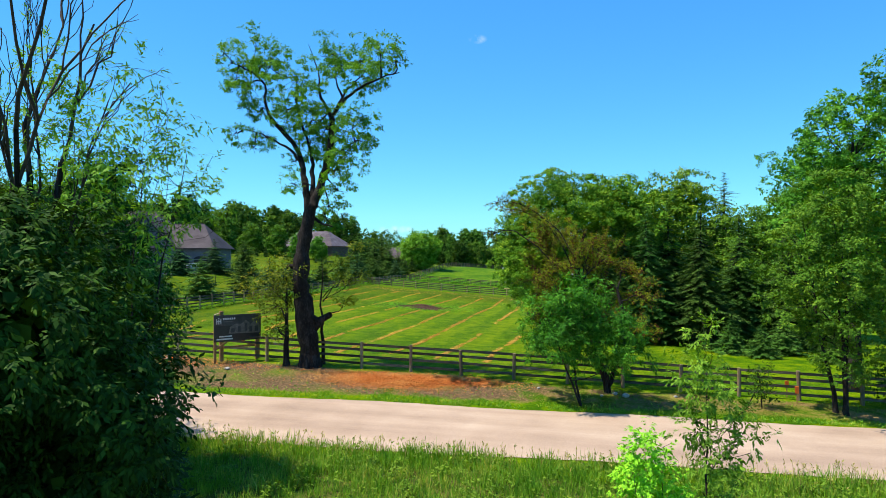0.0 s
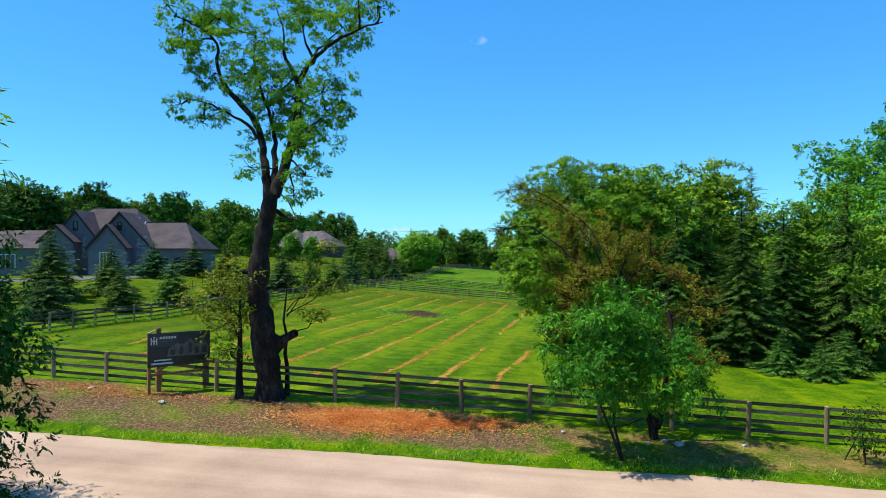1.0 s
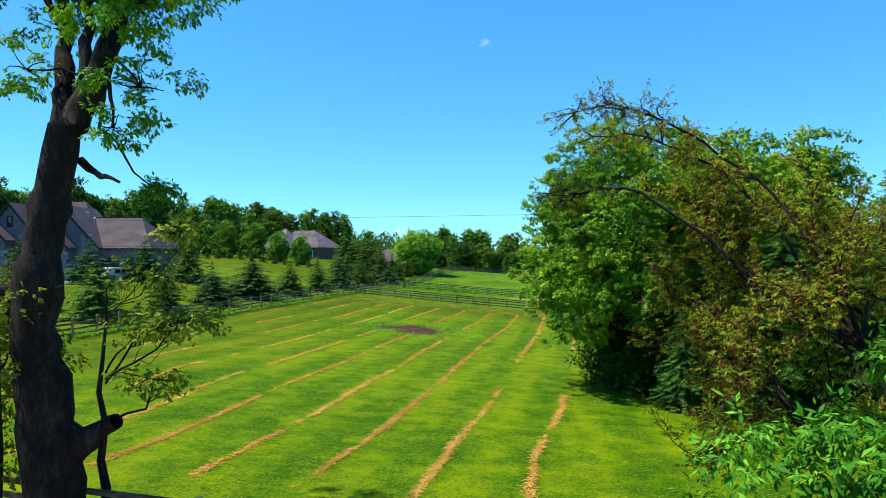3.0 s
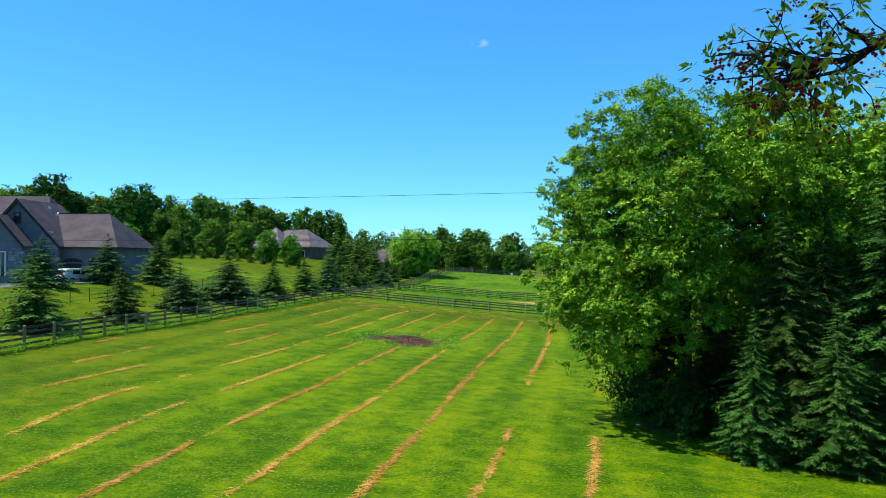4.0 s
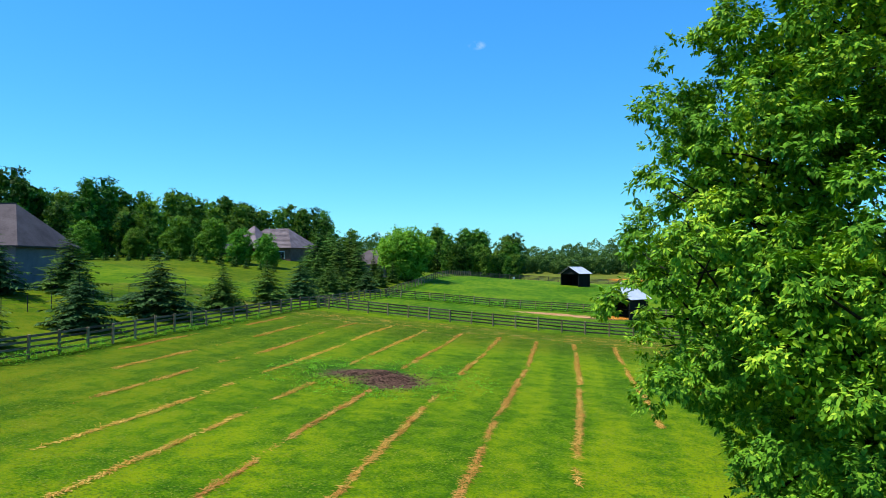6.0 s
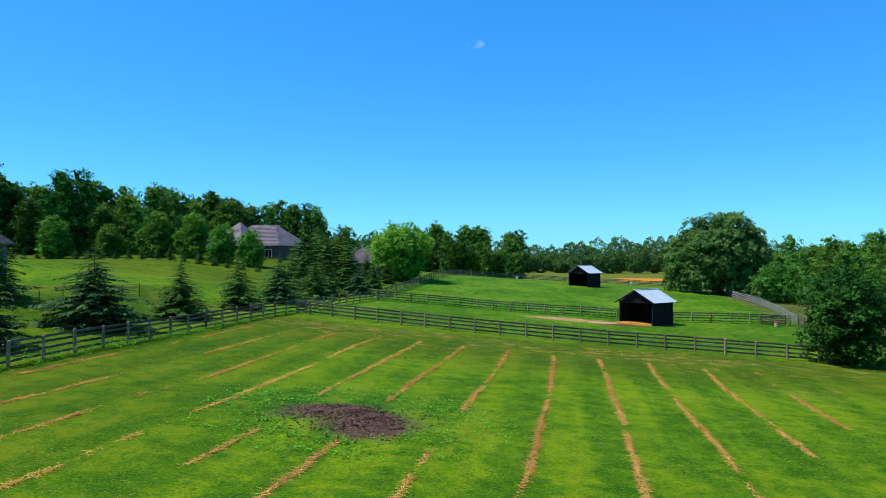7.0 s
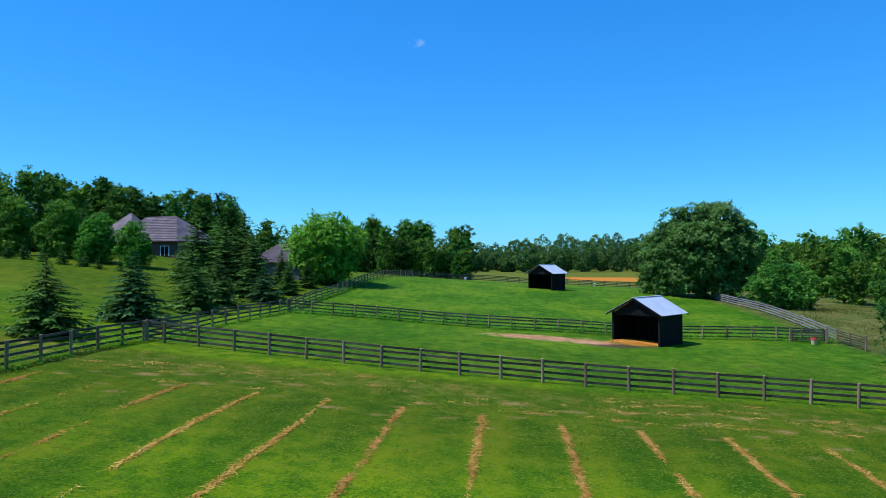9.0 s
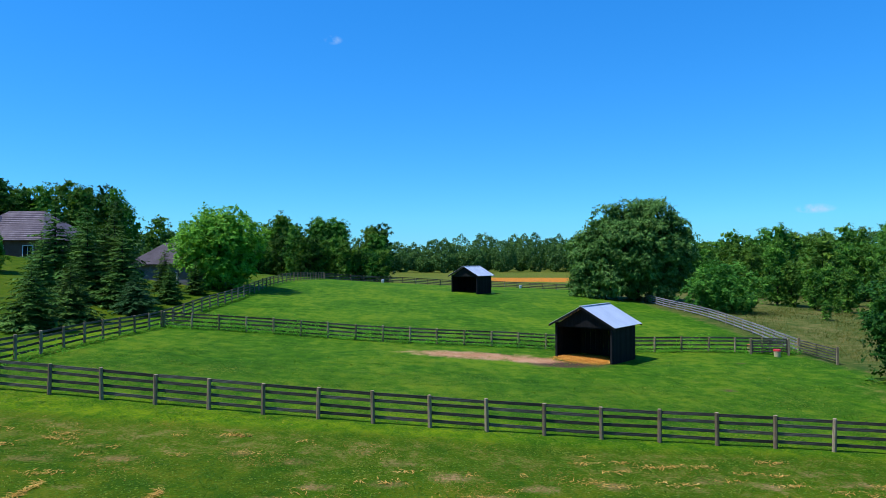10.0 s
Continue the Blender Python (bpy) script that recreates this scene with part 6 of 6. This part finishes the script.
# rough pasture beyond the cross fence, and tall dry grass by the greyed fence
n = 60000
x, y = rng.uniform(-38, 18, n), 127 + rng.random(n) * 42
k = np.sin(x * 0.7 + np.sin(y * 0.9)) * np.sin(y * 0.8 + x * 0.2) + rng.normal(0, 0.5, n) > 0.1
x, y = x[k], y[k]
n = len(x)
a = rng.uniform(0, 2 * np.pi, n)
way = np.stack([np.cos(a), np.sin(a), rng.uniform(0.1, 0.3, n)], 1)
v, f = blades(np.stack([x, y, ground_z(x, y) + 0.01], 1), way, np.array([0, 0, 1.0]) + rng.normal(0, 0.15, (n, 3)), rng.uniform(0.1, 0.24, n), rng.uniform(0.04, 0.09, n))
tagged(arrays("pasture_grass", v, f, MOWN), "uneven grazed pasture grass", "grass", kind="stuff")
n = 70000
x, y = rng.uniform(-38, 12, n), rng.uniform(108, 146, n)
k = np.sin(x * 1.3 + np.sin(y * 1.9)) * np.sin(y * 1.7 + x * 0.6) + rng.normal(0, 0.4, n) > 0.35
x, y = x[k], y[k]
n = len(x)
a = rng.uniform(0, 2 * np.pi, n)
way = np.stack([np.cos(a), np.sin(a), rng.uniform(0.5, 1.3, n)], 1)
v, f = blades(np.stack([x, y, ground_z(x, y) - 0.01], 1), way, unit(rng, n), rng.uniform(0.07, 0.19, n), rng.uniform(0.012, 0.03, n))
tagged(arrays("grass_tufts", v, f, MOWN), "taller tufts of uncut grass by the cross fence", "grass", kind="stuff")
n = 30000
x, y = rng.uniform(20, 48, n), rng.uniform(132, 200, n)
k = np.sin(x * 0.5) * np.sin(y * 0.35) + rng.normal(0, 0.5, n) > -0.1
x, y = x[k], y[k]
n = len(x)
a = rng.uniform(0, 2 * np.pi, n)
way = np.stack([np.cos(a) * 0.7, np.sin(a) * 0.7, np.ones(n)], 1)
v, f = blades(np.stack([x, y, ground_z(x, y) - 0.02], 1), way, unit(rng, n), rng.uniform(0.2, 0.5, n), rng.uniform(0.02, 0.05, n))
tagged(arrays("rough_grass", v, f, DRY_BLADE), "tall dry rough grass with green patches", "grass", kind="stuff")

# long grass on the near verge, in tufts, with seed heads
n = 90000
cx, cy = rng.uniform(-24, 15, 5200), 19.5 + rng.random(5200) ** 0.8 * 5.9
pick = rng.integers(0, 5200, n)
x = cx[pick] + rng.normal(0, 0.12, n)
y = cy[pick] + rng.normal(0, 0.12, n) + 0.02 * x
tall = (0.16 + 0.5 * rng.random(5200) ** 2.5 + 0.12 * np.sin(cx * 0.9) * np.sin(cy * 1.3))[pick]
a = rng.uniform(0, 2 * np.pi, n)
way = np.stack([np.cos(a) * rng.uniform(0.1, 0.8, n), np.sin(a) * rng.uniform(0.1, 0.8, n), np.ones(n)], 1)
side = np.stack([np.cos(a), np.sin(a), np.zeros(n)], 1) + rng.normal(0, 0.4, (n, 3))
v, f = blades(np.stack([x, y, ground_z(x, y) - 0.03], 1), way, side, tall * rng.uniform(0.6, 1.2, n), rng.uniform(0.012, 0.026, n))
tagged(arrays("long_grass", v, f, GRASS_BLADE), "long green verge grass", "grass", kind="stuff")
n = 420
x = rng.uniform(-20, 15, n)
y = 24.7 + rng.normal(0, 0.35, n) + 0.025 * x
tubes = Tubes()
heads_p, heads_w = [], []
for px, py in zip(x, y):
    z = gz(px, py)
    lean = rng.normal(0, 0.12, 2)
    h = rng.uniform(0.35, 0.8)
    tip = np.array([px + lean[0] * h, py + lean[1] * h, z + h])
    tubes.limb([(px, py, z), (px + lean[0] * h * 0.3, py + lean[1] * h * 0.3, z + h * 0.55), tip], [0.005, 0.004, 0.003], 3)
    for _ in range(5):
        heads_p.append(tip - np.array([0, 0, rng.uniform(0, 0.18)]))
        heads_w.append(np.array([rng.normal(0, 0.5), rng.normal(0, 0.5), 1.0]))
stalks = tubes.make("grass_stalk", SEED_GRASS, None)
tagged(stalks, "thin straw-coloured grass stalks at the road edge", "grass", kind="stuff")
v, f = blades(np.array(heads_p), np.array(heads_w), unit(rng, len(heads_p)), 0.12, 0.03)
tagged(arrays("seed_heads", v, f, SEED_GRASS), "pale seed heads of verge grass", "grass", kind="stuff")

# broad-leaved weeds in the verge
P = np.stack([rng.uniform(-20, 15, 700), rng.uniform(20, 25.2, 700), np.zeros(700)], 1)
P = np.repeat(P, 3, 0) + rng.normal(0, 0.1, (2100, 3))
P[:, 2] = ground_z(P[:, 0], P[:, 1]) + np.abs(rng.normal(0.2, 0.16, 2100))
v, f = sprays(rng, P, np.tile([0, 0, 1.0], (2100, 1)), 18, 0.16, 0.1, 0.5, 0.1)
tagged(arrays("verge_weeds", v, f, PALE), "leafy green weeds in the long verge grass", "weeds", kind="stuff")

# green verge tufts on the far bank
n = 11000
x = rng.uniform(-34, 20, n)
y = np.where(rng.random(n) < 0.85, 32.75 + np.abs(rng.normal(0, 0.45, n)), rng.uniform(33.2, 38.4, n)) + 0.05 * np.clip(x, -45, 30)
k = (np.sin(x * 0.7) + np.sin(x * 2.1 + y * 2) + rng.normal(0, 0.6, n)) > -0.5
k &= ~((np.abs(x + 11) < 5) & (np.abs(y - 35.7) < 1.3))
x, y = x[k], y[k]
n = len(x)
a = rng.uniform(0, 2 * np.pi, n)
v, f = blades(np.stack([x, y, ground_z(x, y) - 0.01], 1), np.stack([np.cos(a) * 0.7, np.sin(a) * 0.7, rng.uniform(0.5, 1.2, n)], 1), unit(rng, n), rng.uniform(0.08, 0.24, n), rng.uniform(0.02, 0.05, n))
tagged(arrays("bank_grass", v, f, GRASS_BLADE), "patchy green grass on the bank", "grass", kind="stuff")

# wood chips
n = 22000
g = rng.normal(0, 1, (n, 2))
which = rng.random(n)
cx = np.where(which < 0.6, -10.0, np.where(which < 0.9, -6.6, -22))
cy = np.where(which < 0.6, 35.5, 36.3)
x = cx + g[:, 0] * np.where(which < 0.6, 2.0, np.where(which < 0.9, 1.6, 3.0))
y = cy + g[:, 1] * np.where(which < 0.6, 0.7, 0.5)
v, f = lie_flat(rng, x, y, rng.uniform(0.04, 0.18, n), rng.uniform(0.015, 0.045, n), 0.08, 0.35)
tagged(arrays("wood_chips", v, f, CHIPS), "reddish wood chips heaped on the bank", "wood chips", kind="stuff")

WEED = leaf_material("weed leaves", (0.07, 0.25, 0.01), (0.13, 0.38, 0.012), (0.22, 0.48, 0.02), 0.5, 0.7, 0.5)
# weeds at the fences and round the soil patch
P, O = [], []
for _ in range(2600):
    t = rng.random()
    if t < 0.3:
        p = (-39.7 + rng.normal(0, 0.3), rng.uniform(48, 130))
        s = 0.32
    elif t < 0.78:
        p = (rng.uniform(-38, 18), 156.9 + rng.normal(0, 0.3))
        s = 0.4 + 0.25 * math.sin(p[0] * 0.9)
    elif t < 0.9:
        p = (-38.4 + rng.normal(0, 0.3), rng.uniform(130, 200))
        s = 0.3
    else:
        a = rng.uniform(0, 2 * np.pi)
        r = rng.uniform(1.0, 2.1)
        p = (-20.6 + 3.6 * r * math.cos(a), 90.8 + 3.1 * r * math.sin(a))
        s = 0.05
    for _ in range(3):
        P.append((p[0] + rng.normal(0, 0.2), p[1] + rng.normal(0, 0.2), gz(*p) + abs(rng.normal(0, s))))
        O.append((0, 0, 1.0))
v, f = sprays(rng, np.array(P), np.array(O), 15, 0.26, 0.09, 0.5, 0.1)
tagged(arrays("weeds", v, f, WEED), "green weeds along the fences and soil patch", "weeds", kind="stuff")

# clods on the soil heap
SOIL = surface("dug soil", (0.03, 0.017, 0.012), (0.085, 0.05, 0.035), (0.2, 0.12, 0.08), 3.0, 0.95, 6.0, relief=0.8, depth=0.04)
k = 1300
x, y = -20.4 + rng.normal(0, 1.7, k), 90.5 + rng.normal(0, 1.45, k)
r = rng.uniform(0.03, 0.08, k) * rng.uniform(0.5, 1.0, k)
hill = np.clip(1.25 - np.sqrt(((x + 20.5) / 2.6) ** 2 + ((y - 90.8) / 2.4) ** 2), 0, 1) ** 1.5 * 0.36
C = np.stack([x, y, ground_z(x, y) + hill + 0.3 * r], 1)
o = np.array([(1, 0, 0), (-1, 0, 0), (0, 1, 0), (0, -1, 0), (0, 0, 0.7), (0, 0, -0.7)])
tri = np.array([(0, 2, 4), (2, 1, 4), (1, 3, 4), (3, 0, 4), (2, 0, 5), (1, 2, 5), (3, 1, 5), (0, 3, 5)])
v = C[:, None] + r[:, None, None] * (o[None] + rng.normal(0, 0.22, (k, 6, 3)))
tagged(arrays("soil_clods", v.reshape(-1, 3), (np.arange(k)[:, None, None] * 6 + tri[None]).reshape(-1, 3), SOIL), "dark brown clods on a dug soil heap", "soil", kind="stuff")

# bedding straw before the near shed
n = 20000
u, w = rng.normal(0, 1.15, n), rng.normal(0.4, 0.9, n)
k = np.abs(u) < 2.3
u, w = u[k], w[k]
ca, sa = math.cos(radians(-40)), math.sin(radians(-40))
x, y = -2.75 + u * ca - w * sa, 151.1 + u * sa + w * ca
v, f = lie_flat(rng, x, y, rng.uniform(0.1, 0.26, len(x)), rng.uniform(0.02, 0.05, len(x)), 0.14, 0.3)
tagged(arrays("bedding_straw", v, f, BEDDING), "golden bedding straw in the shed mouth", "straw", kind="stuff")

# ---- builder's sign ----


def billboard():
    root = new("billboard")
    root.matrix_world = pose(-20.49, 36.07, gz(-19.6, 37.1), 0, 0, math.degrees(math.atan2(2.18, 1.84)))
    tagged(root, "black builder's billboard on raw lumber posts by the fence", "billboard")
    L, top, bot = 2.85, 2.75, 1.2
    part("panel", boxed((0, -0.03, bot), (L, 0.03, top), bevel=0.006), BOARD_BLACK, root, "black printed panel")

    def plate(name, u0, u1, z0, z1, mat, w=-0.036):
        return part(name, boxed((u0, w - 0.003, z0), (u1, w + 0.002, z1)), mat, root)

    # picture of a house front: roof, gables and dark openings
    bm = bmesh.new()
    prism(bm, [(0.85, bot + 0.45), (L - 0.08, bot + 0.4), (L - 0.08, bot + 0.9), (2.45, bot + 1.12), (2.2, bot + 0.95), (1.9, bot + 1.22), (1.62, bot + 0.98), (1.3, bot + 1.02), (0.95, bot + 0.85)], -0.039, -0.034)
    part("picture", bm, BOARD_GREY, root, "dim grey picture of a house")
    for u0, u1, z0, z1 in ((1.0, 1.22, 0.5, 0.75), (1.4, 1.58, 0.52, 0.85), (1.82, 1.98, 0.55, 1.0), (2.12, 2.3, 0.5, 0.8), (2.45, 2.68, 0.5, 0.82)):
        plate("picture_opening", u0, u1, bot + z0, bot + z1, BOARD_DIM, -0.042)
    plate("picture_sky", 0.02, L - 0.02, top - 0.62, top - 0.02, BOARD_DIM, -0.031)
    # emblem: two uprights, a bar and a foot
    for u0, u1, z0, z1 in ((0.13, 0.18, 0.2, 0.52), (0.25, 0.3, 0.26, 0.52), (0.37, 0.42, 0.2, 0.52), (0.18, 0.37, 0.33, 0.38), (0.24, 0.31, 0.16, 0.22)):
        plate("emblem", u0, u1, top - z1, top - z0, WHITE)
    for k in range(6):
        plate("letter_bar", 0.52 + 0.13 * k, 0.61 + 0.13 * k, top - 0.28, top - 0.17, WHITE)
    plate("letter_bar", 0.52, 1.1, top - 0.4, top - 0.37, BOARD_GREY)
    plate("letter_bar", 0.28, 1.05, bot + 0.27, bot + 0.34, WHITE)
    plate("letter_bar", 0.14, 1.12, bot + 0.11, bot + 0.19, WHITE)
    for u, w0, s, h in ((0.03, 0.04, 0.13, 2.78), (0.5, 0.34, 0.2, 2.95), (2.72, 0.34, 0.22, 2.0), (2.55, 0.05, 0.13, 1.5)):
        part("post", boxed((u, w0, -0.5), (u + s, w0 + s, h), bevel=0.008), LUMBER, root, "raw lumber post")
    part("rail", boxed((0.0, 0.14, 0.78), (2.75, 0.18, 0.9), bevel=0.005), LUMBER, root)
    bm = bmesh.new()
    box(bm, (-0.03, 0, -0.05), (1.3, 0.04, 0.05), pose(0.2, 0.2, 0.75, 0, -32, 0))
    part("brace", bm, LUMBER, root)
    bm = bmesh.new()
    box(bm, (0, 0, -0.05), (1.1, 0.04, 0.05), pose(1.55, 0.2, 1.3, 0, 28, 0))
    part("brace", bm, LUMBER, root)
    bm = bmesh.new()
    box(bm, (0, -0.04, -0.02), (0.6, 0.04, 0.02), pose(0.02, 0.05, 2.77, 0, -8, 40))
    part("cap_board", bm, POST_TOP, root)


billboard()

# ---- cars on the drive ----


def car(x, y, turn, paint, label, long=4.7, high=1.7, estate=True):
    root = empty("car", x, y, turn=turn, label=label, category="car")
    h, w = long / 2, 0.92
    bm = bmesh.new()
    rear = -h + (0.15 if estate else 0.9)
    outline = [(-h, 0.35), (h, 0.35), (h + 0.05, 0.62), (h - 0.08, 0.86), (h - 1.15, 1.02), (h - 2.0, high - 0.05), (h - 2.4, high), (rear + 0.5, high), (rear + 0.05, high - 0.15), (-h, 1.0)]
    prism(bm, outline, -w, w)
    bmesh.ops.bevel(bm, geom=[e for e in bm.edges], offset=0.06, segments=2, affect="EDGES")
    part("body", bm, paint, root, shade=False)
    for sg in (-1, 1):
        for u0, u1 in ((h - 2.75, h - 1.75), (h - 3.75, h - 2.85)):
            bm = bmesh.new()
            prism(bm, [(u0, 1.08), (u1 + (0.25 if u0 > 0 - 1 else 0), 1.08), (u1 - 0.1, high - 0.16), (u0 + 0.06, high - 0.16)], sg * (w + 0.004), sg * (w + 0.012))
            part("window", bm, GLASS, root)
        for u in (h - 0.9, -h + 0.9):
            wheel = new("wheel")
            wheel.parent = root
            bm = bmesh.new()
            bmesh.ops.create_cone(bm, cap_ends=True, segments=20, radius1=0.36, radius2=0.36, depth=0.24, matrix=pose(u, sg * (w - 0.08), 0.36, 90))
            part("tyre", bm, TYRE, wheel)
            bm = bmesh.new()
            bmesh.ops.create_cone(bm, cap_ends=True, segments=16, radius1=0.23, radius2=0.21, depth=0.03, matrix=pose(u, sg * (w + 0.045), 0.36, 90))
            part("rim", bm, RIM, wheel)
    bm = bmesh.new()
    prism(bm, [(-0.72, 1.1), (0.72, 1.1), (0.62, high - 0.2), (-0.62, high - 0.2)], -h - 0.012 if estate else -h + 0.3, -h + 0.05 if estate else -h + 0.4, axis="x")
    part("rear_window", bm, GLASS, root)
    for sg in (-1, 1):
        part("tail_light", boxed((-h - 0.02, sg * 0.7 - 0.14, 0.85), (-h + 0.05, sg * 0.7 + 0.14, 1.08), bevel=0.01), RED_PAINT, root)
        part("headlight", boxed((h - 0.1, sg * 0.66 - 0.2, 0.66), (h + 0.06, sg * 0.66 + 0.2, 0.8), bevel=0.01), GLASS, root)
    part("bumper", boxed((-h - 0.06, -0.85, 0.4), (-h + 0.05, 0.85, 0.6), bevel=0.02), TRIM, root)
    return root


car(-59.3, 98.6, 72, CAR_WHITE, "white sport utility car parked before the garage")


def strip(name, path, width, mat, label, category, lift=0.04):
    """A paved strip that follows the ground along a bent line."""
    P = np.array(path, float)
    t = np.linspace(0, len(P) - 1, len(P) * 12)
    Q = np.stack([np.interp(t, np.arange(len(P)), P[:, k]) for k in range(3)], 1)
    for _ in range(30):
        Q[1:-1] = (Q[:-2] + 2 * Q[1:-1] + Q[2:]) / 4
    d = np.gradient(Q[:, :2], axis=0)
    d /= np.linalg.norm(d, axis=1)[:, None]
    s = np.linspace(-0.5, 0.5, 9)
    X = Q[:, 0:1] + -d[:, 1:2] * s * Q[:, 2:3]
    Y = Q[:, 1:2] + d[:, 0:1] * s * Q[:, 2:3]
    Z = ground_z(X, Y) + lift
    i = np.arange(X.size).reshape(X.shape)
    f = np.stack([i[:-1, :-1], i[:-1, 1:], i[1:, 1:], i[1:, :-1]], -1).reshape(-1, 4)
    return tagged(arrays(name, np.stack([X.ravel(), Y.ravel(), Z.ravel()], 1), f, mat, shade=True), label, category, kind="structure")


strip("driveway", [(-57, 101.5, 7), (-63, 98.5, 11), (-68, 91, 15), (-67.5, 81, 13), (-73, 72, 8), (-84, 64, 6), (-98, 56, 6)], 6, ASPHALT, "grey asphalt drive curving to the house", "driveway")

# planting before the house
shrub = broadleaf("shrub", -79.5, 104.0, 1.9, group_lobes(130, 7, 2.4, 0.5, 1.6, r=0.32), PALE, "rounded green shrub in the house bed", "shrub", trunk=0.05, per_area=7, per=10, size=0.16, spread=0.25, seed=130, group="house shrubs")
for k, (x, y, s) in enumerate(((-82.5, 104.6, 1.2), (-85.5, 105.4, 0.9), (-91, 106.5, 1.3), (-78.0, 105.2, 0.7), (-94.5, 106.8, 1.0))):
    again(shrub, x, y, s, k * 70)
broadleaf("shrub", -83.8, 106.2, 3.2, group_lobes(131, 7, 2.2, 0.9, 2.9, r=0.32), RED_LEAF, "purple-red shrub by the house door", "shrub", trunk=0.05, per_area=7, per=10, size=0.16, spread=0.25, seed=131)

# wire and post fence on the lawn
root = empty("wire_fence", -51, 92, label="low dark wire fence on thin posts across the lawn", category="fence")
inv = root.matrix_world.inverted()
tubes = Tubes()
prev = None
for k in range(14):
    x, y = -50.0 - 0.1 * k, 86.0 + 2.6 * k
    z = gz(x, y)
    bm = bmesh.new()
    bmesh.ops.create_cone(bm, cap_ends=True, segments=6, radius1=0.035, radius2=0.03, depth=1.5, matrix=inv @ Matrix.Translation((x, y, z + 0.55)))
    part("post", bm, TRIM, root)
    if prev:
        for lv in (0.3, 0.65, 1.0, 1.2):
            tubes.limb([np.array(inv @ Vector((prev[0], prev[1], prev[2] + lv))), np.array(inv @ Vector((x, y, z + lv)))], [0.008, 0.008], 4)
    prev = (x, y, z)
tubes.make("wire", TRIM, root)

# ---- small things ----


def rock(x, y, s, seed, label="pale stone lying on the bank"):
    rng = random.Random(seed)
    bm = bmesh.new()
    bmesh.ops.create_icosphere(bm, subdivisions=2, radius=s)
    for v in bm.verts:
        v.co *= rng.uniform(0.8, 1.15)
        v.co.z *= 0.6
    ob = link_mesh("rock", bm, ROCK)
    ob.matrix_world = pose(x, y, gz(x, y) + s * 0.3, 0, 0, rng.uniform(0, 360))
    return tagged(ob, label, "rock", "rocks on the bank")


for k, (x, y, s) in enumerate(((2.5, 35.7, 0.2), (1.3, 35.5, 0.1), (-1.9, 36.0, 0.1), (-19.3, 35.4, 0.16), (-23.6, 36.3, 0.12), (2.0, 36.0, 0.12), (5.0, 36.3, 0.1), (-6.0, 36.6, 0.09))):
    rock(x, y, s, k)
for x, y in ((10.9, 36.9), (10.8, 38.2)):
    root = empty("survey_stake", x, y, label="thin survey stake with an orange flag", category="stake")
    part("stake", boxed((-0.02, -0.02, -0.2), (0.02, 0.02, 0.85)), LUMBER, root)
    part("flag", boxed((-0.09, -0.03, 0.5), (0.09, 0.025, 0.86), bevel=0.008), ORANGE, root)


def bucket(x, y, z, mat, lid, label):
    root = empty("feed_bucket", x, y, z, label=label, category="bucket")
    bm = bmesh.new()
    bmesh.ops.create_cone(bm, cap_ends=True, segments=18, radius1=0.24, radius2=0.3, depth=0.5, matrix=Matrix.Translation((0, 0, 0.25)))
    part("pail", bm, mat, root)
    bm = bmesh.new()
    bmesh.ops.create_cone(bm, cap_ends=True, segments=18, radius1=0.33, radius2=0.3, depth=0.14, matrix=Matrix.Translation((0, 0, 0.57)))
    part("lid", bm, lid, root)


YELLOW = surface("pale yellow plastic", (0.62, 0.5, 0.22), (0.72, 0.6, 0.3), (0.78, 0.68, 0.4), 4.0, 0.5)
RED = surface("red plastic", (0.55, 0.02, 0.02), (0.68, 0.03, 0.03), (0.75, 0.06, 0.05), 4.0, 0.45)
bucket(15.0, 155.0, None, YELLOW, RED, "pale feed bucket with a red lid before a gate")
bucket(13.9, 157.6, None, YELLOW, ORANGE, "orange and yellow feed bucket behind the gate")
for x, y in ((-8.6, 239.4), (4.0, 238.2), (-24.6, 237.6)):
    bucket(x, y, None, WHITE, WHITE, "white pail beside the far fence")
